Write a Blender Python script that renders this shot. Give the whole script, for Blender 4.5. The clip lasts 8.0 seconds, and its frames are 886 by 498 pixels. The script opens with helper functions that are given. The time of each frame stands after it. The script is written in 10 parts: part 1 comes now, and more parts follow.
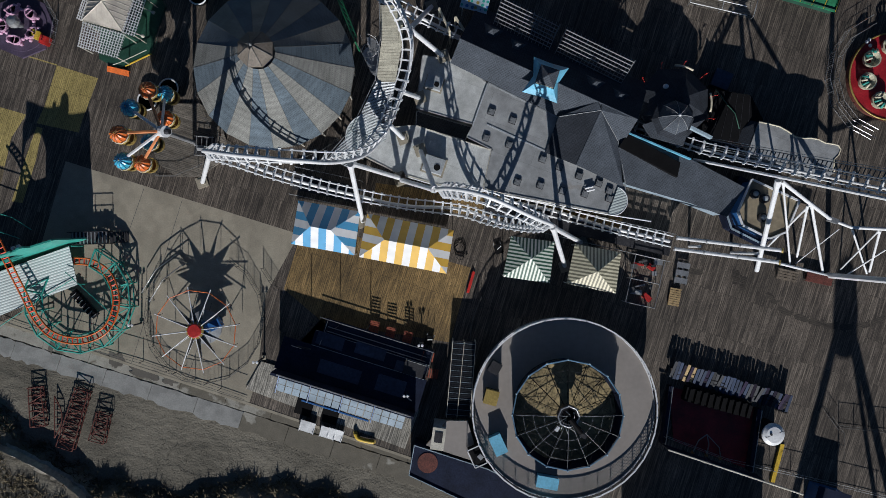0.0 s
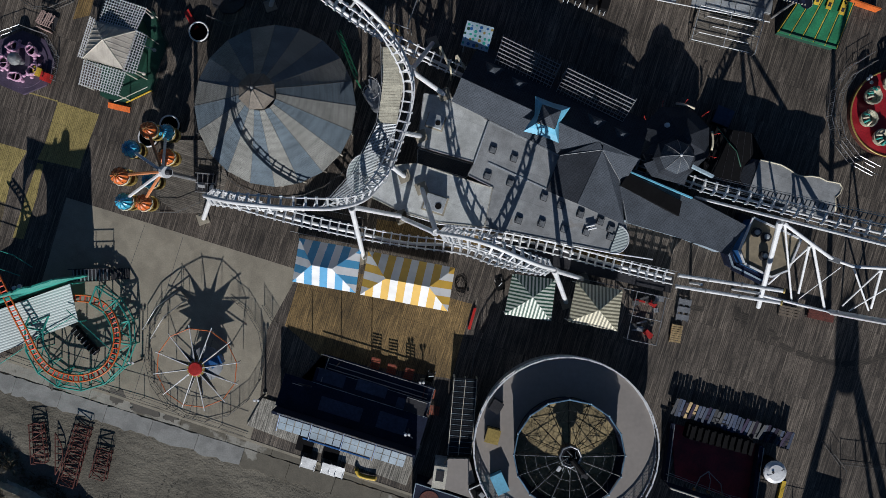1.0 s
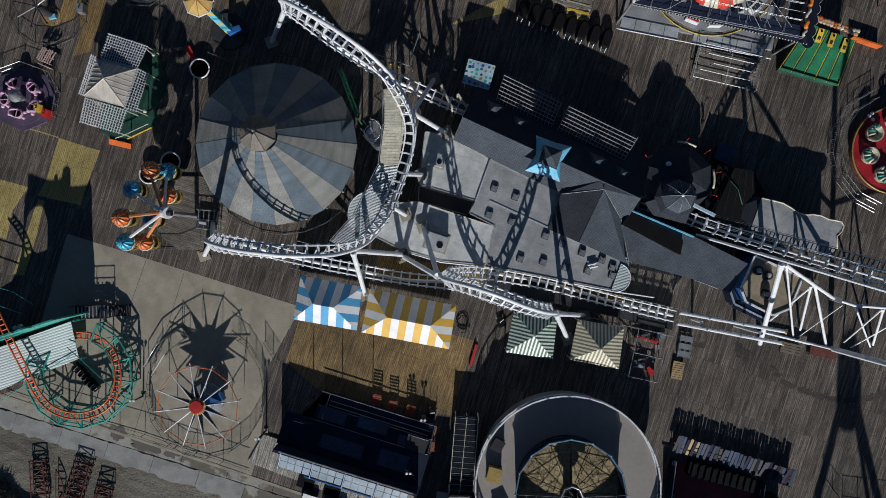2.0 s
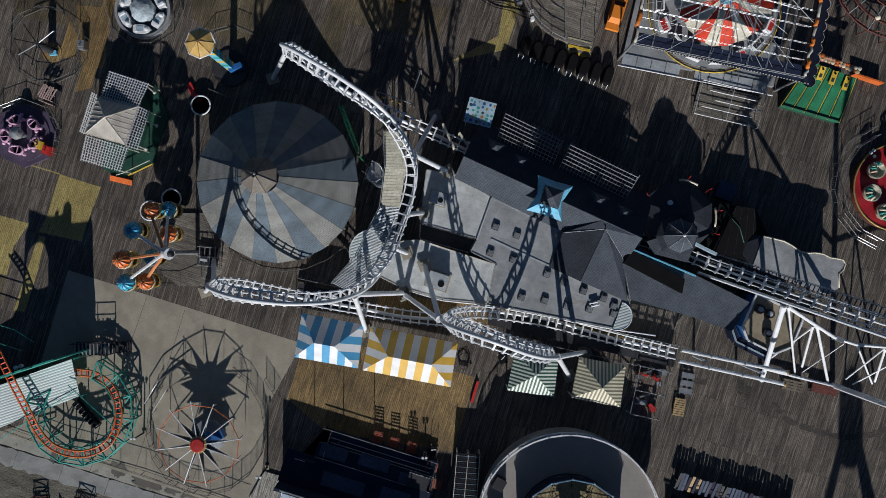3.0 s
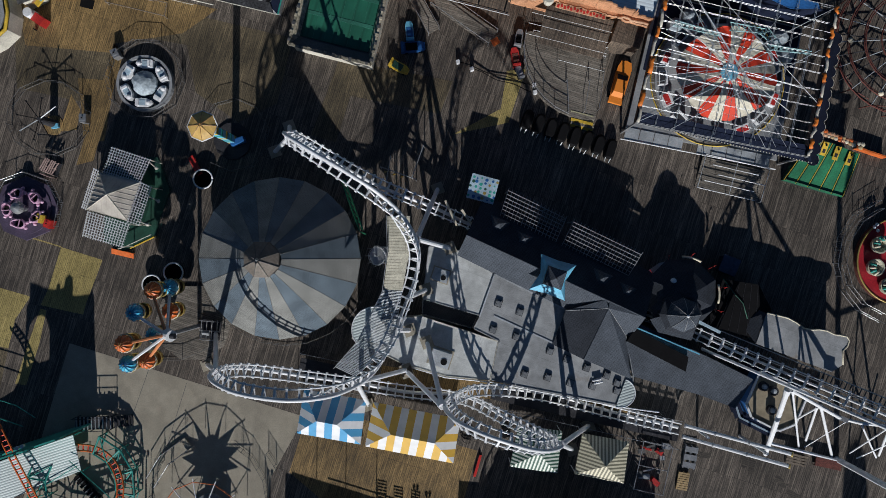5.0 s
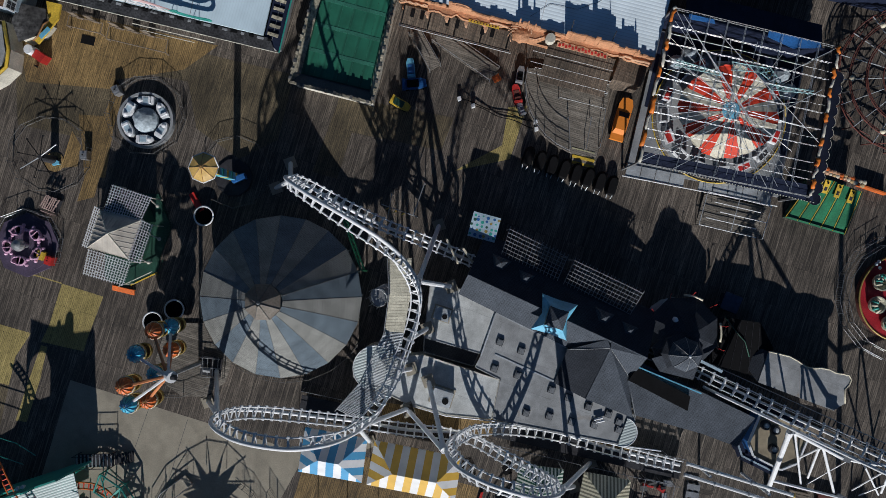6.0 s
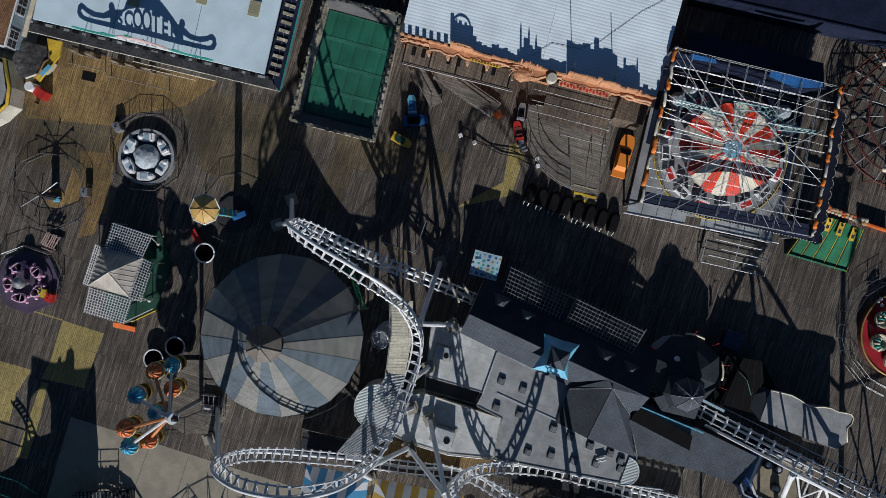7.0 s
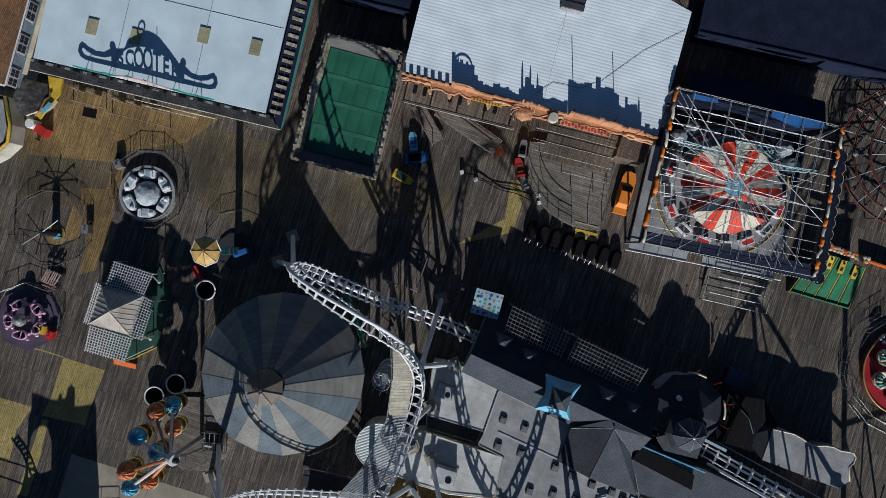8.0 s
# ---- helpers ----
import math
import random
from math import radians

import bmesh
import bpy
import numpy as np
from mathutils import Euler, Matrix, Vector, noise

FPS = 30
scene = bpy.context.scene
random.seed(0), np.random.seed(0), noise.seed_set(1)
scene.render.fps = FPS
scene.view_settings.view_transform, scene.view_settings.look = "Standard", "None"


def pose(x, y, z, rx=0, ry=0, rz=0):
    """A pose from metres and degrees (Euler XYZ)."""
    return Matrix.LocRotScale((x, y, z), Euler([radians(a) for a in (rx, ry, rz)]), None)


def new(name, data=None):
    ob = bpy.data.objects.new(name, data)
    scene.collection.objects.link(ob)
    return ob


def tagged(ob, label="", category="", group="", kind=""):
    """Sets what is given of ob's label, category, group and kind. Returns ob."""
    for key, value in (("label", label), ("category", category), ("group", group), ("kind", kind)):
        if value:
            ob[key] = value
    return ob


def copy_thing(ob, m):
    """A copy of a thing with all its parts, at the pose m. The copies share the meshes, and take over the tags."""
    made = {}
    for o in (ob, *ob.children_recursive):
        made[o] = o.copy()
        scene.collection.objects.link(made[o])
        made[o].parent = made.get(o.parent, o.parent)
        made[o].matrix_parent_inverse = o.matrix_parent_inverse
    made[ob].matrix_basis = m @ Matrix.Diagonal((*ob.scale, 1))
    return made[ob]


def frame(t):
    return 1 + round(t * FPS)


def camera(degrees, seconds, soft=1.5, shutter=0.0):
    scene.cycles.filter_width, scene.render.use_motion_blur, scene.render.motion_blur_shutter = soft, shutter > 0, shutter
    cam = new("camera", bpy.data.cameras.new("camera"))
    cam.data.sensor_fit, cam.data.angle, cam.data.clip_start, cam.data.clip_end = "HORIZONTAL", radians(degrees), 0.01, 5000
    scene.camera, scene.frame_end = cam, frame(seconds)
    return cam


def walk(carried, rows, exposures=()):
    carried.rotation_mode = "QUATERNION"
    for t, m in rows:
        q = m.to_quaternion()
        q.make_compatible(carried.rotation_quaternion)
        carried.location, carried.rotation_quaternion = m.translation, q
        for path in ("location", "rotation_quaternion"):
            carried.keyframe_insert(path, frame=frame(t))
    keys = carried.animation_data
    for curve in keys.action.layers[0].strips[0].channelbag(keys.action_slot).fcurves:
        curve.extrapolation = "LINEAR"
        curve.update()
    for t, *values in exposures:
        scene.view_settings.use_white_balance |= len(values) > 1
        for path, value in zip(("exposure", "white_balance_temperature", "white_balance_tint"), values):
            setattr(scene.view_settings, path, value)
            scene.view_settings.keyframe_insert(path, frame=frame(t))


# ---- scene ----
# ---------------------------------------------------------------- camera
cam = camera(70.0, 8.0, soft=0.55)
walk(cam, [(t, pose(1.446 - 0.1743 * t, 0.80 + 4.1395 * t, 74.19 - 0.109 * t,
                    -0.636 + 0.0938 * t, 0.567 - 0.0105 * t, 0.222 - 0.0178 * t))
           for t in (0.0, 1.0, 2.0, 3.0, 4.0, 5.0, 6.0, 7.0, 8.0)],
     exposures=[(0.0, 0.0, 6180, 10), (8.0, 0.0, 6180, 10)])

# ---------------------------------------------------------------- light
SUN_EL = 23.5
world = bpy.data.worlds.new("sky")
scene.world = world
world.use_nodes = True
_n = world.node_tree.nodes
_n.clear()
_sky = _n.new("ShaderNodeTexSky")
_sky.sky_type = "NISHITA"
_sky.sun_disc = False
_sky.sun_elevation = radians(SUN_EL)
_sky.sun_rotation = radians(180)
_sky.ozone_density = 7.0
_sky.air_density = 1.2
_sky.dust_density = 0.3
_bg = _n.new("ShaderNodeBackground")
_bg.inputs[1].default_value = 0.029
_wo = _n.new("ShaderNodeOutputWorld")
world.node_tree.links.new(_sky.outputs[0], _bg.inputs[0])
world.node_tree.links.new(_bg.outputs[0], _wo.inputs[0])
sun_data = bpy.data.lights.new("sun", "SUN")
sun_data.energy = 4.35
sun_data.angle = radians(0.55)
sun_data.color = (1.0, 0.965, 0.92)
sun = new("sun", sun_data)
sun.matrix_basis = pose(0, -60, 60, 90 - SUN_EL, 0, -0.6)

# ---------------------------------------------------------------- materials
PIER = -17.0          # the pier's long side, degrees from x


def nodes_of(name):
    m = bpy.data.materials.new(name)
    m.use_nodes = True
    nt = m.node_tree
    b = nt.nodes["Principled BSDF"]
    return m, nt, b


def add(nt, kind, operation="", data_type="", blend_type="", offset=None):
    n = nt.nodes.new(kind)
    if operation:
        n.operation = operation
    if data_type:
        n.data_type = data_type
    if blend_type:
        n.blend_type = blend_type
    if offset is not None:
        n.offset = offset
    return n


def wobble(nt, vec, scale, detail=4.0):
    n = add(nt, "ShaderNodeTexNoise")
    n.inputs["Scale"].default_value = scale
    n.inputs["Detail"].default_value = detail
    nt.links.new(vec, n.inputs["Vector"])
    return n.outputs[0]


def ramp(nt, fac, lo, hi, a=0.0, b=1.0):
    n = add(nt, "ShaderNodeMapRange")
    n.inputs[1].default_value, n.inputs[2].default_value = lo, hi
    n.inputs[3].default_value, n.inputs[4].default_value = a, b
    nt.links.new(fac, n.inputs[0])
    return n.outputs[0]


def mixc(nt, fac, a, b, blend="MIX"):
    n = add(nt, "ShaderNodeMix", data_type="RGBA", blend_type=blend)
    for sock, v in ((n.inputs[0], fac), (n.inputs[6], a), (n.inputs[7], b)):
        if isinstance(v, (int, float)):
            sock.default_value = v
        elif isinstance(v, tuple):
            sock.default_value = (*v, 1)
        else:
            nt.links.new(v, sock)
    return n.outputs[2]


def grey(nt, value):
    n = add(nt, "ShaderNodeCombineColor")
    for i in range(3):
        nt.links.new(value, n.inputs[i])
    return n.outputs[0]


def bump(nt, b, height, strength, dist=0.02):
    n = add(nt, "ShaderNodeBump")
    n.inputs["Strength"].default_value = strength
    n.inputs["Distance"].default_value = dist
    nt.links.new(height, n.inputs["Height"])
    nt.links.new(n.outputs[0], b.inputs["Normal"])


def turned(nt, degrees, squash=(1, 1, 1)):
    g = add(nt, "ShaderNodeNewGeometry")
    m = add(nt, "ShaderNodeMapping")
    m.inputs["Rotation"].default_value = (0, 0, radians(degrees))
    nt.links.new(g.outputs["Position"], m.inputs["Vector"])
    if squash == (1, 1, 1):
        return m.outputs[0]
    k = add(nt, "ShaderNodeMapping")
    k.inputs["Scale"].default_value = squash
    nt.links.new(m.outputs[0], k.inputs["Vector"])
    return k.outputs[0]


def plain(name, col, rough=0.6, metal=0.0, var=0.3, scale=6.0, stain=0.25, rnd=0.0):
    """Painted or bare surface with grain and larger stains."""
    m, nt, b = nodes_of(name)
    pos = add(nt, "ShaderNodeNewGeometry").outputs["Position"]
    fine = ramp(nt, wobble(nt, pos, scale, 6), 0.3, 0.7, 1 - var, 1 + var * 0.5)
    wide = ramp(nt, wobble(nt, pos, scale * 0.09, 3), 0.35, 0.65, 1 - stain, 1 + stain * 0.4)
    c = mixc(nt, 1.0, col, grey(nt, fine), "MULTIPLY")
    c = mixc(nt, 1.0, c, grey(nt, wide), "MULTIPLY")
    if rnd:
        oi = add(nt, "ShaderNodeObjectInfo")
        c = mixc(nt, 1.0, c, grey(nt, ramp(nt, oi.outputs["Random"], 0, 1, 1 - rnd, 1 + rnd)), "MULTIPLY")
    nt.links.new(c, b.inputs["Base Color"])
    b.inputs["Roughness"].default_value = rough
    b.inputs["Metallic"].default_value = metal
    if max(col) < 0.06 and rough > 0.4:
        b.inputs["Specular IOR Level"].default_value = 0.12
    bump(nt, b, fine, 0.25)
    return m


def boards(name, col_a, col_b, degrees, row=0.2, length=4.9, rough=0.8, streak=0.45, dark=0.45, gap=0.012):
    """Weathered boards: the long side runs along the given direction."""
    m, nt, b = nodes_of(name)
    vec = turned(nt, -degrees)
    br = add(nt, "ShaderNodeTexBrick", offset=0.0)
    br.inputs["Color1"].default_value = (*col_a, 1)
    br.inputs["Color2"].default_value = (*col_b, 1)
    br.inputs["Mortar"].default_value = (col_a[0] * 0.2, col_a[1] * 0.2, col_a[2] * 0.2, 1)
    br.inputs["Scale"].default_value = 1.0
    br.inputs["Mortar Size"].default_value = gap
    br.inputs["Brick Width"].default_value = length
    br.inputs["Row Height"].default_value = row
    nt.links.new(vec, br.inputs["Vector"])
    st = ramp(nt, wobble(nt, turned(nt, -degrees, (0.12, 0.9, 1)), 1.0, 3), 0.3, 0.7, 1 - streak * 0.3, 1 + streak * 0.25)
    thin = ramp(nt, wobble(nt, turned(nt, -degrees, (0.45, 9.0, 1)), 1.0, 5), 0.34, 0.66, 1 - streak * 1.25, 1 + streak * 1.1)
    pos = add(nt, "ShaderNodeNewGeometry").outputs["Position"]
    wide = ramp(nt, wobble(nt, pos, 0.13, 5), 0.35, 0.7, 1 - dark, 1.12)
    spots = ramp(nt, wobble(nt, pos, 2.2, 6), 0.3, 0.62, 0.78, 1.08)
    grit = ramp(nt, wobble(nt, pos, 9.0, 3), 0.3, 0.7, 0.8, 1.2)
    c = br.outputs[0]
    for v in (st, thin, wide, spots, grit):
        c = mixc(nt, 1.0, c, grey(nt, v), "MULTIPLY")
    nt.links.new(c, b.inputs["Base Color"])
    b.inputs["Roughness"].default_value = rough
    bump(nt, b, br.outputs[1], -0.3, 0.02)
    return m


def ribbed(name, col, degrees, pitch=0.3, rough=0.45, metal=0.0, depth=0.04, stain=0.15, shade=0.75):
    """Ribbed metal sheet: ribs run along the given direction."""
    m, nt, b = nodes_of(name)
    vec = turned(nt, -degrees)
    sep = add(nt, "ShaderNodeSeparateXYZ")
    nt.links.new(vec, sep.inputs[0])
    mul = add(nt, "ShaderNodeMath", operation="MULTIPLY")
    mul.inputs[1].default_value = 2 * math.pi / pitch
    nt.links.new(sep.outputs[1], mul.inputs[0])
    sn = add(nt, "ShaderNodeMath", operation="SINE")
    nt.links.new(mul.outputs[0], sn.inputs[0])
    h = ramp(nt, sn.outputs[0], -0.9, 0.2)
    pos = add(nt, "ShaderNodeNewGeometry").outputs["Position"]
    wide = ramp(nt, wobble(nt, pos, 0.35, 5), 0.3, 0.7, 1 - stain, 1.05)
    # Troughs between ribs darkened in the colour, as shade in the grooves
    trough_shade = ramp(nt, sn.outputs[0], -1.0, -0.7, shade, 1.0)
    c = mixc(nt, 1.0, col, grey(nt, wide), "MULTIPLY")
    c = mixc(nt, 1.0, c, grey(nt, trough_shade), "MULTIPLY")
    nt.links.new(c, b.inputs["Base Color"])
    b.inputs["Roughness"].default_value = rough
    b.inputs["Metallic"].default_value = metal
    bump(nt, b, h, 0.6, depth)
    return m


def shingles(name, col, degrees, row=0.14, rough=0.85, contrast=0.25):
    m, nt, b = nodes_of(name)
    vec = turned(nt, -degrees)
    br = add(nt, "ShaderNodeTexBrick")
    br.inputs["Color1"].default_value = (*[c * (1 + contrast) for c in col], 1)
    br.inputs["Color2"].default_value = (*[c * (1 - contrast) for c in col], 1)
    br.inputs["Mortar"].default_value = (*[c * 0.4 for c in col], 1)
    br.inputs["Scale"].default_value = 1.0
    br.inputs["Mortar Size"].default_value = 0.012
    br.inputs["Brick Width"].default_value = 0.3
    br.inputs["Row Height"].default_value = row
    nt.links.new(vec, br.inputs["Vector"])
    pos = add(nt, "ShaderNodeNewGeometry").outputs["Position"]
    wide = ramp(nt, wobble(nt, pos, 0.5, 5), 0.3, 0.7, 0.75, 1.1)
    c = mixc(nt, 1.0, br.outputs[0], grey(nt, wide), "MULTIPLY")
    nt.links.new(c, b.inputs["Base Color"])
    b.inputs["Roughness"].default_value = rough
    b.inputs["Specular IOR Level"].default_value = 0.2
    bump(nt, b, br.outputs[1], -0.5, 0.02)
    return m


def stripes(name, col_a, col_b, degrees, pitch, x0=0.0, duty=0.5, rough=0.55):
    """Woven canvas with two colours in bands; the bands run along the given direction."""
    m, nt, b = nodes_of(name)
    vec = turned(nt, -degrees)
    sep = add(nt, "ShaderNodeSeparateXYZ")
    nt.links.new(vec, sep.inputs[0])
    s = add(nt, "ShaderNodeMath", operation="ADD")
    s.inputs[1].default_value = -x0 + 1000 * pitch
    nt.links.new(sep.outputs[1], s.inputs[0])
    d = add(nt, "ShaderNodeMath", operation="DIVIDE")
    d.inputs[1].default_value = pitch
    nt.links.new(s.outputs[0], d.inputs[0])
    f = add(nt, "ShaderNodeMath", operation="FRACT")
    nt.links.new(d.outputs[0], f.inputs[0])
    lt = add(nt, "ShaderNodeMath", operation="LESS_THAN")
    lt.inputs[1].default_value = duty
    nt.links.new(f.outputs[0], lt.inputs[0])
    c = mixc(nt, lt.outputs[0], col_b, col_a)
    pos = add(nt, "ShaderNodeNewGeometry").outputs["Position"]
    wide = ramp(nt, wobble(nt, pos, 0.8, 5), 0.3, 0.7, 0.86, 1.05)
    c = mixc(nt, 1.0, c, grey(nt, wide), "MULTIPLY")
    nt.links.new(c, b.inputs["Base Color"])
    b.inputs["Roughness"].default_value = rough
    bump(nt, b, wide, 0.3, 0.05)
    return m


def sandy(name):
    m, nt, b = nodes_of(name)
    pos = add(nt, "ShaderNodeNewGeometry").outputs["Position"]
    fine = ramp(nt, wobble(nt, pos, 5, 8), 0.3, 0.7, 0.7, 1.1)
    wide = ramp(nt, wobble(nt, pos, 0.12, 5), 0.35, 0.65)
    c = mixc(nt, wide, (0.108, 0.098, 0.077), (0.195, 0.177, 0.14))
    c = mixc(nt, 1.0, c, grey(nt, fine), "MULTIPLY")
    nt.links.new(c, b.inputs["Base Color"])
    b.inputs["Roughness"].default_value = 0.95
    ruts = ramp(nt, wobble(nt, turned(nt, 17, (0.8, 1.1, 1)), 1.0, 8), 0.3, 0.7)
    # tyre tracks in wide turns
    shift = add(nt, "ShaderNodeMapping")
    shift.inputs["Location"].default_value = (27.0, 25.5, 0)
    nt.links.new(pos, shift.inputs["Vector"])
    tyre = add(nt, "ShaderNodeTexWave")
    tyre.wave_type = "RINGS"
    tyre.rings_direction = "Z"
    tyre.inputs["Scale"].default_value = 0.42
    tyre.inputs["Distortion"].default_value = 22.0
    tyre.inputs["Detail"].default_value = 4.0
    tyre.inputs["Detail Scale"].default_value = 0.35
    nt.links.new(shift.outputs[0], tyre.inputs["Vector"])
    both = add(nt, "ShaderNodeMath", operation="ADD")
    nt.links.new(ramp(nt, tyre.outputs[1], 0.6, 0.95, 0.0, 0.08), both.inputs[0])
    nt.links.new(ruts, both.inputs[1])
    ruts = both.outputs[0]
    mm = add(nt, "ShaderNodeMath", operation="ADD")
    nt.links.new(ruts, mm.inputs[0])
    nt.links.new(wobble(nt, pos, 4.5, 7), mm.inputs[1])
    bump(nt, b, mm.outputs[0], 0.5, 0.13)
    return m


def stained_concrete(name, col, wet=0.5, lo=0.5, hi=0.56, scale=0.22):
    """Concrete with dark damp patches of an irregular outline."""
    m, nt, b = nodes_of(name)
    pos = add(nt, "ShaderNodeNewGeometry").outputs["Position"]
    fine = ramp(nt, wobble(nt, pos, 7, 8), 0.3, 0.7, 0.85, 1.08)
    mid = ramp(nt, wobble(nt, pos, 0.9, 5), 0.3, 0.7, 0.86, 1.06)
    damp = ramp(nt, wobble(nt, pos, scale, 6), lo, hi, 1.0, wet)
    c = mixc(nt, 1.0, col, grey(nt, fine), "MULTIPLY")
    c = mixc(nt, 1.0, c, grey(nt, mid), "MULTIPLY")
    c = mixc(nt, 1.0, c, grey(nt, damp), "MULTIPLY")
    nt.links.new(c, b.inputs["Base Color"])
    b.inputs["Roughness"].default_value = 0.85
    bump(nt, b, fine, 0.3, 0.01)
    return m


def drifted_concrete(name, col, sand):
    """Concrete under ragged drifts of damp sand."""
    m, nt, b = nodes_of(name)
    pos = add(nt, "ShaderNodeNewGeometry").outputs["Position"]
    fine = ramp(nt, wobble(nt, pos, 7, 8), 0.3, 0.7, 0.82, 1.1)
    sep = add(nt, "ShaderNodeSeparateXYZ")
    nt.links.new(pos, sep.inputs[0])
    more = ramp(nt, sep.outputs[0], -34, -14, 0.0, 0.2)
    s = add(nt, "ShaderNodeMath", operation="ADD")
    nt.links.new(wobble(nt, pos, 0.3, 8), s.inputs[0])
    nt.links.new(more, s.inputs[1])
    drift = ramp(nt, s.outputs[0], 0.53, 0.57)
    c = mixc(nt, drift, col, sand)
    c = mixc(nt, 1.0, c, grey(nt, fine), "MULTIPLY")
    c = mixc(nt, 1.0, c, grey(nt, ramp(nt, wobble(nt, pos, 0.9, 5), 0.3, 0.7, 0.85, 1.08)), "MULTIPLY")
    nt.links.new(c, b.inputs["Base Color"])
    b.inputs["Roughness"].default_value = 0.9
    bump(nt, b, fine, 0.3, 0.012)
    return m


def felted(name, col, degrees=-20):
    """Roofing felt: wide lapped sheets with thin seams, mottled by puddles and dust."""
    m, nt, b = nodes_of(name)
    vec = turned(nt, -degrees)
    br = add(nt, "ShaderNodeTexBrick", offset=0.37)
    br.inputs["Color1"].default_value = (1, 1, 1, 1)
    br.inputs["Color2"].default_value = (0.9, 0.9, 0.9, 1)
    br.inputs["Mortar"].default_value = (0.68, 0.68, 0.68, 1)
    br.inputs["Scale"].default_value = 1.0
    br.inputs["Mortar Size"].default_value = 0.016
    br.inputs["Brick Width"].default_value = 10.5
    br.inputs["Row Height"].default_value = 3.1
    nt.links.new(vec, br.inputs["Vector"])
    pos = add(nt, "ShaderNodeNewGeometry").outputs["Position"]
    fine = ramp(nt, wobble(nt, pos, 9, 6), 0.3, 0.7, 0.86, 1.1)
    mid = ramp(nt, wobble(nt, pos, 1.3, 6), 0.3, 0.7, 0.8, 1.12)
    wide = ramp(nt, wobble(nt, pos, 0.25, 4), 0.35, 0.65, 0.8, 1.1)
    c = mixc(nt, 1.0, br.outputs[0], col, "MULTIPLY")
    for v in (fine, mid, wide):
        c = mixc(nt, 1.0, c, grey(nt, v), "MULTIPLY")
    rusty = ramp(nt, wobble(nt, pos, 0.5, 5), 0.66, 0.74, 0.0, 0.5)
    c = mixc(nt, rusty, c, (0.2, 0.15, 0.1))
    nt.links.new(c, b.inputs["Base Color"])
    b.inputs["Roughness"].default_value = 0.8
    bump(nt, b, fine, 0.3, 0.01)
    return m


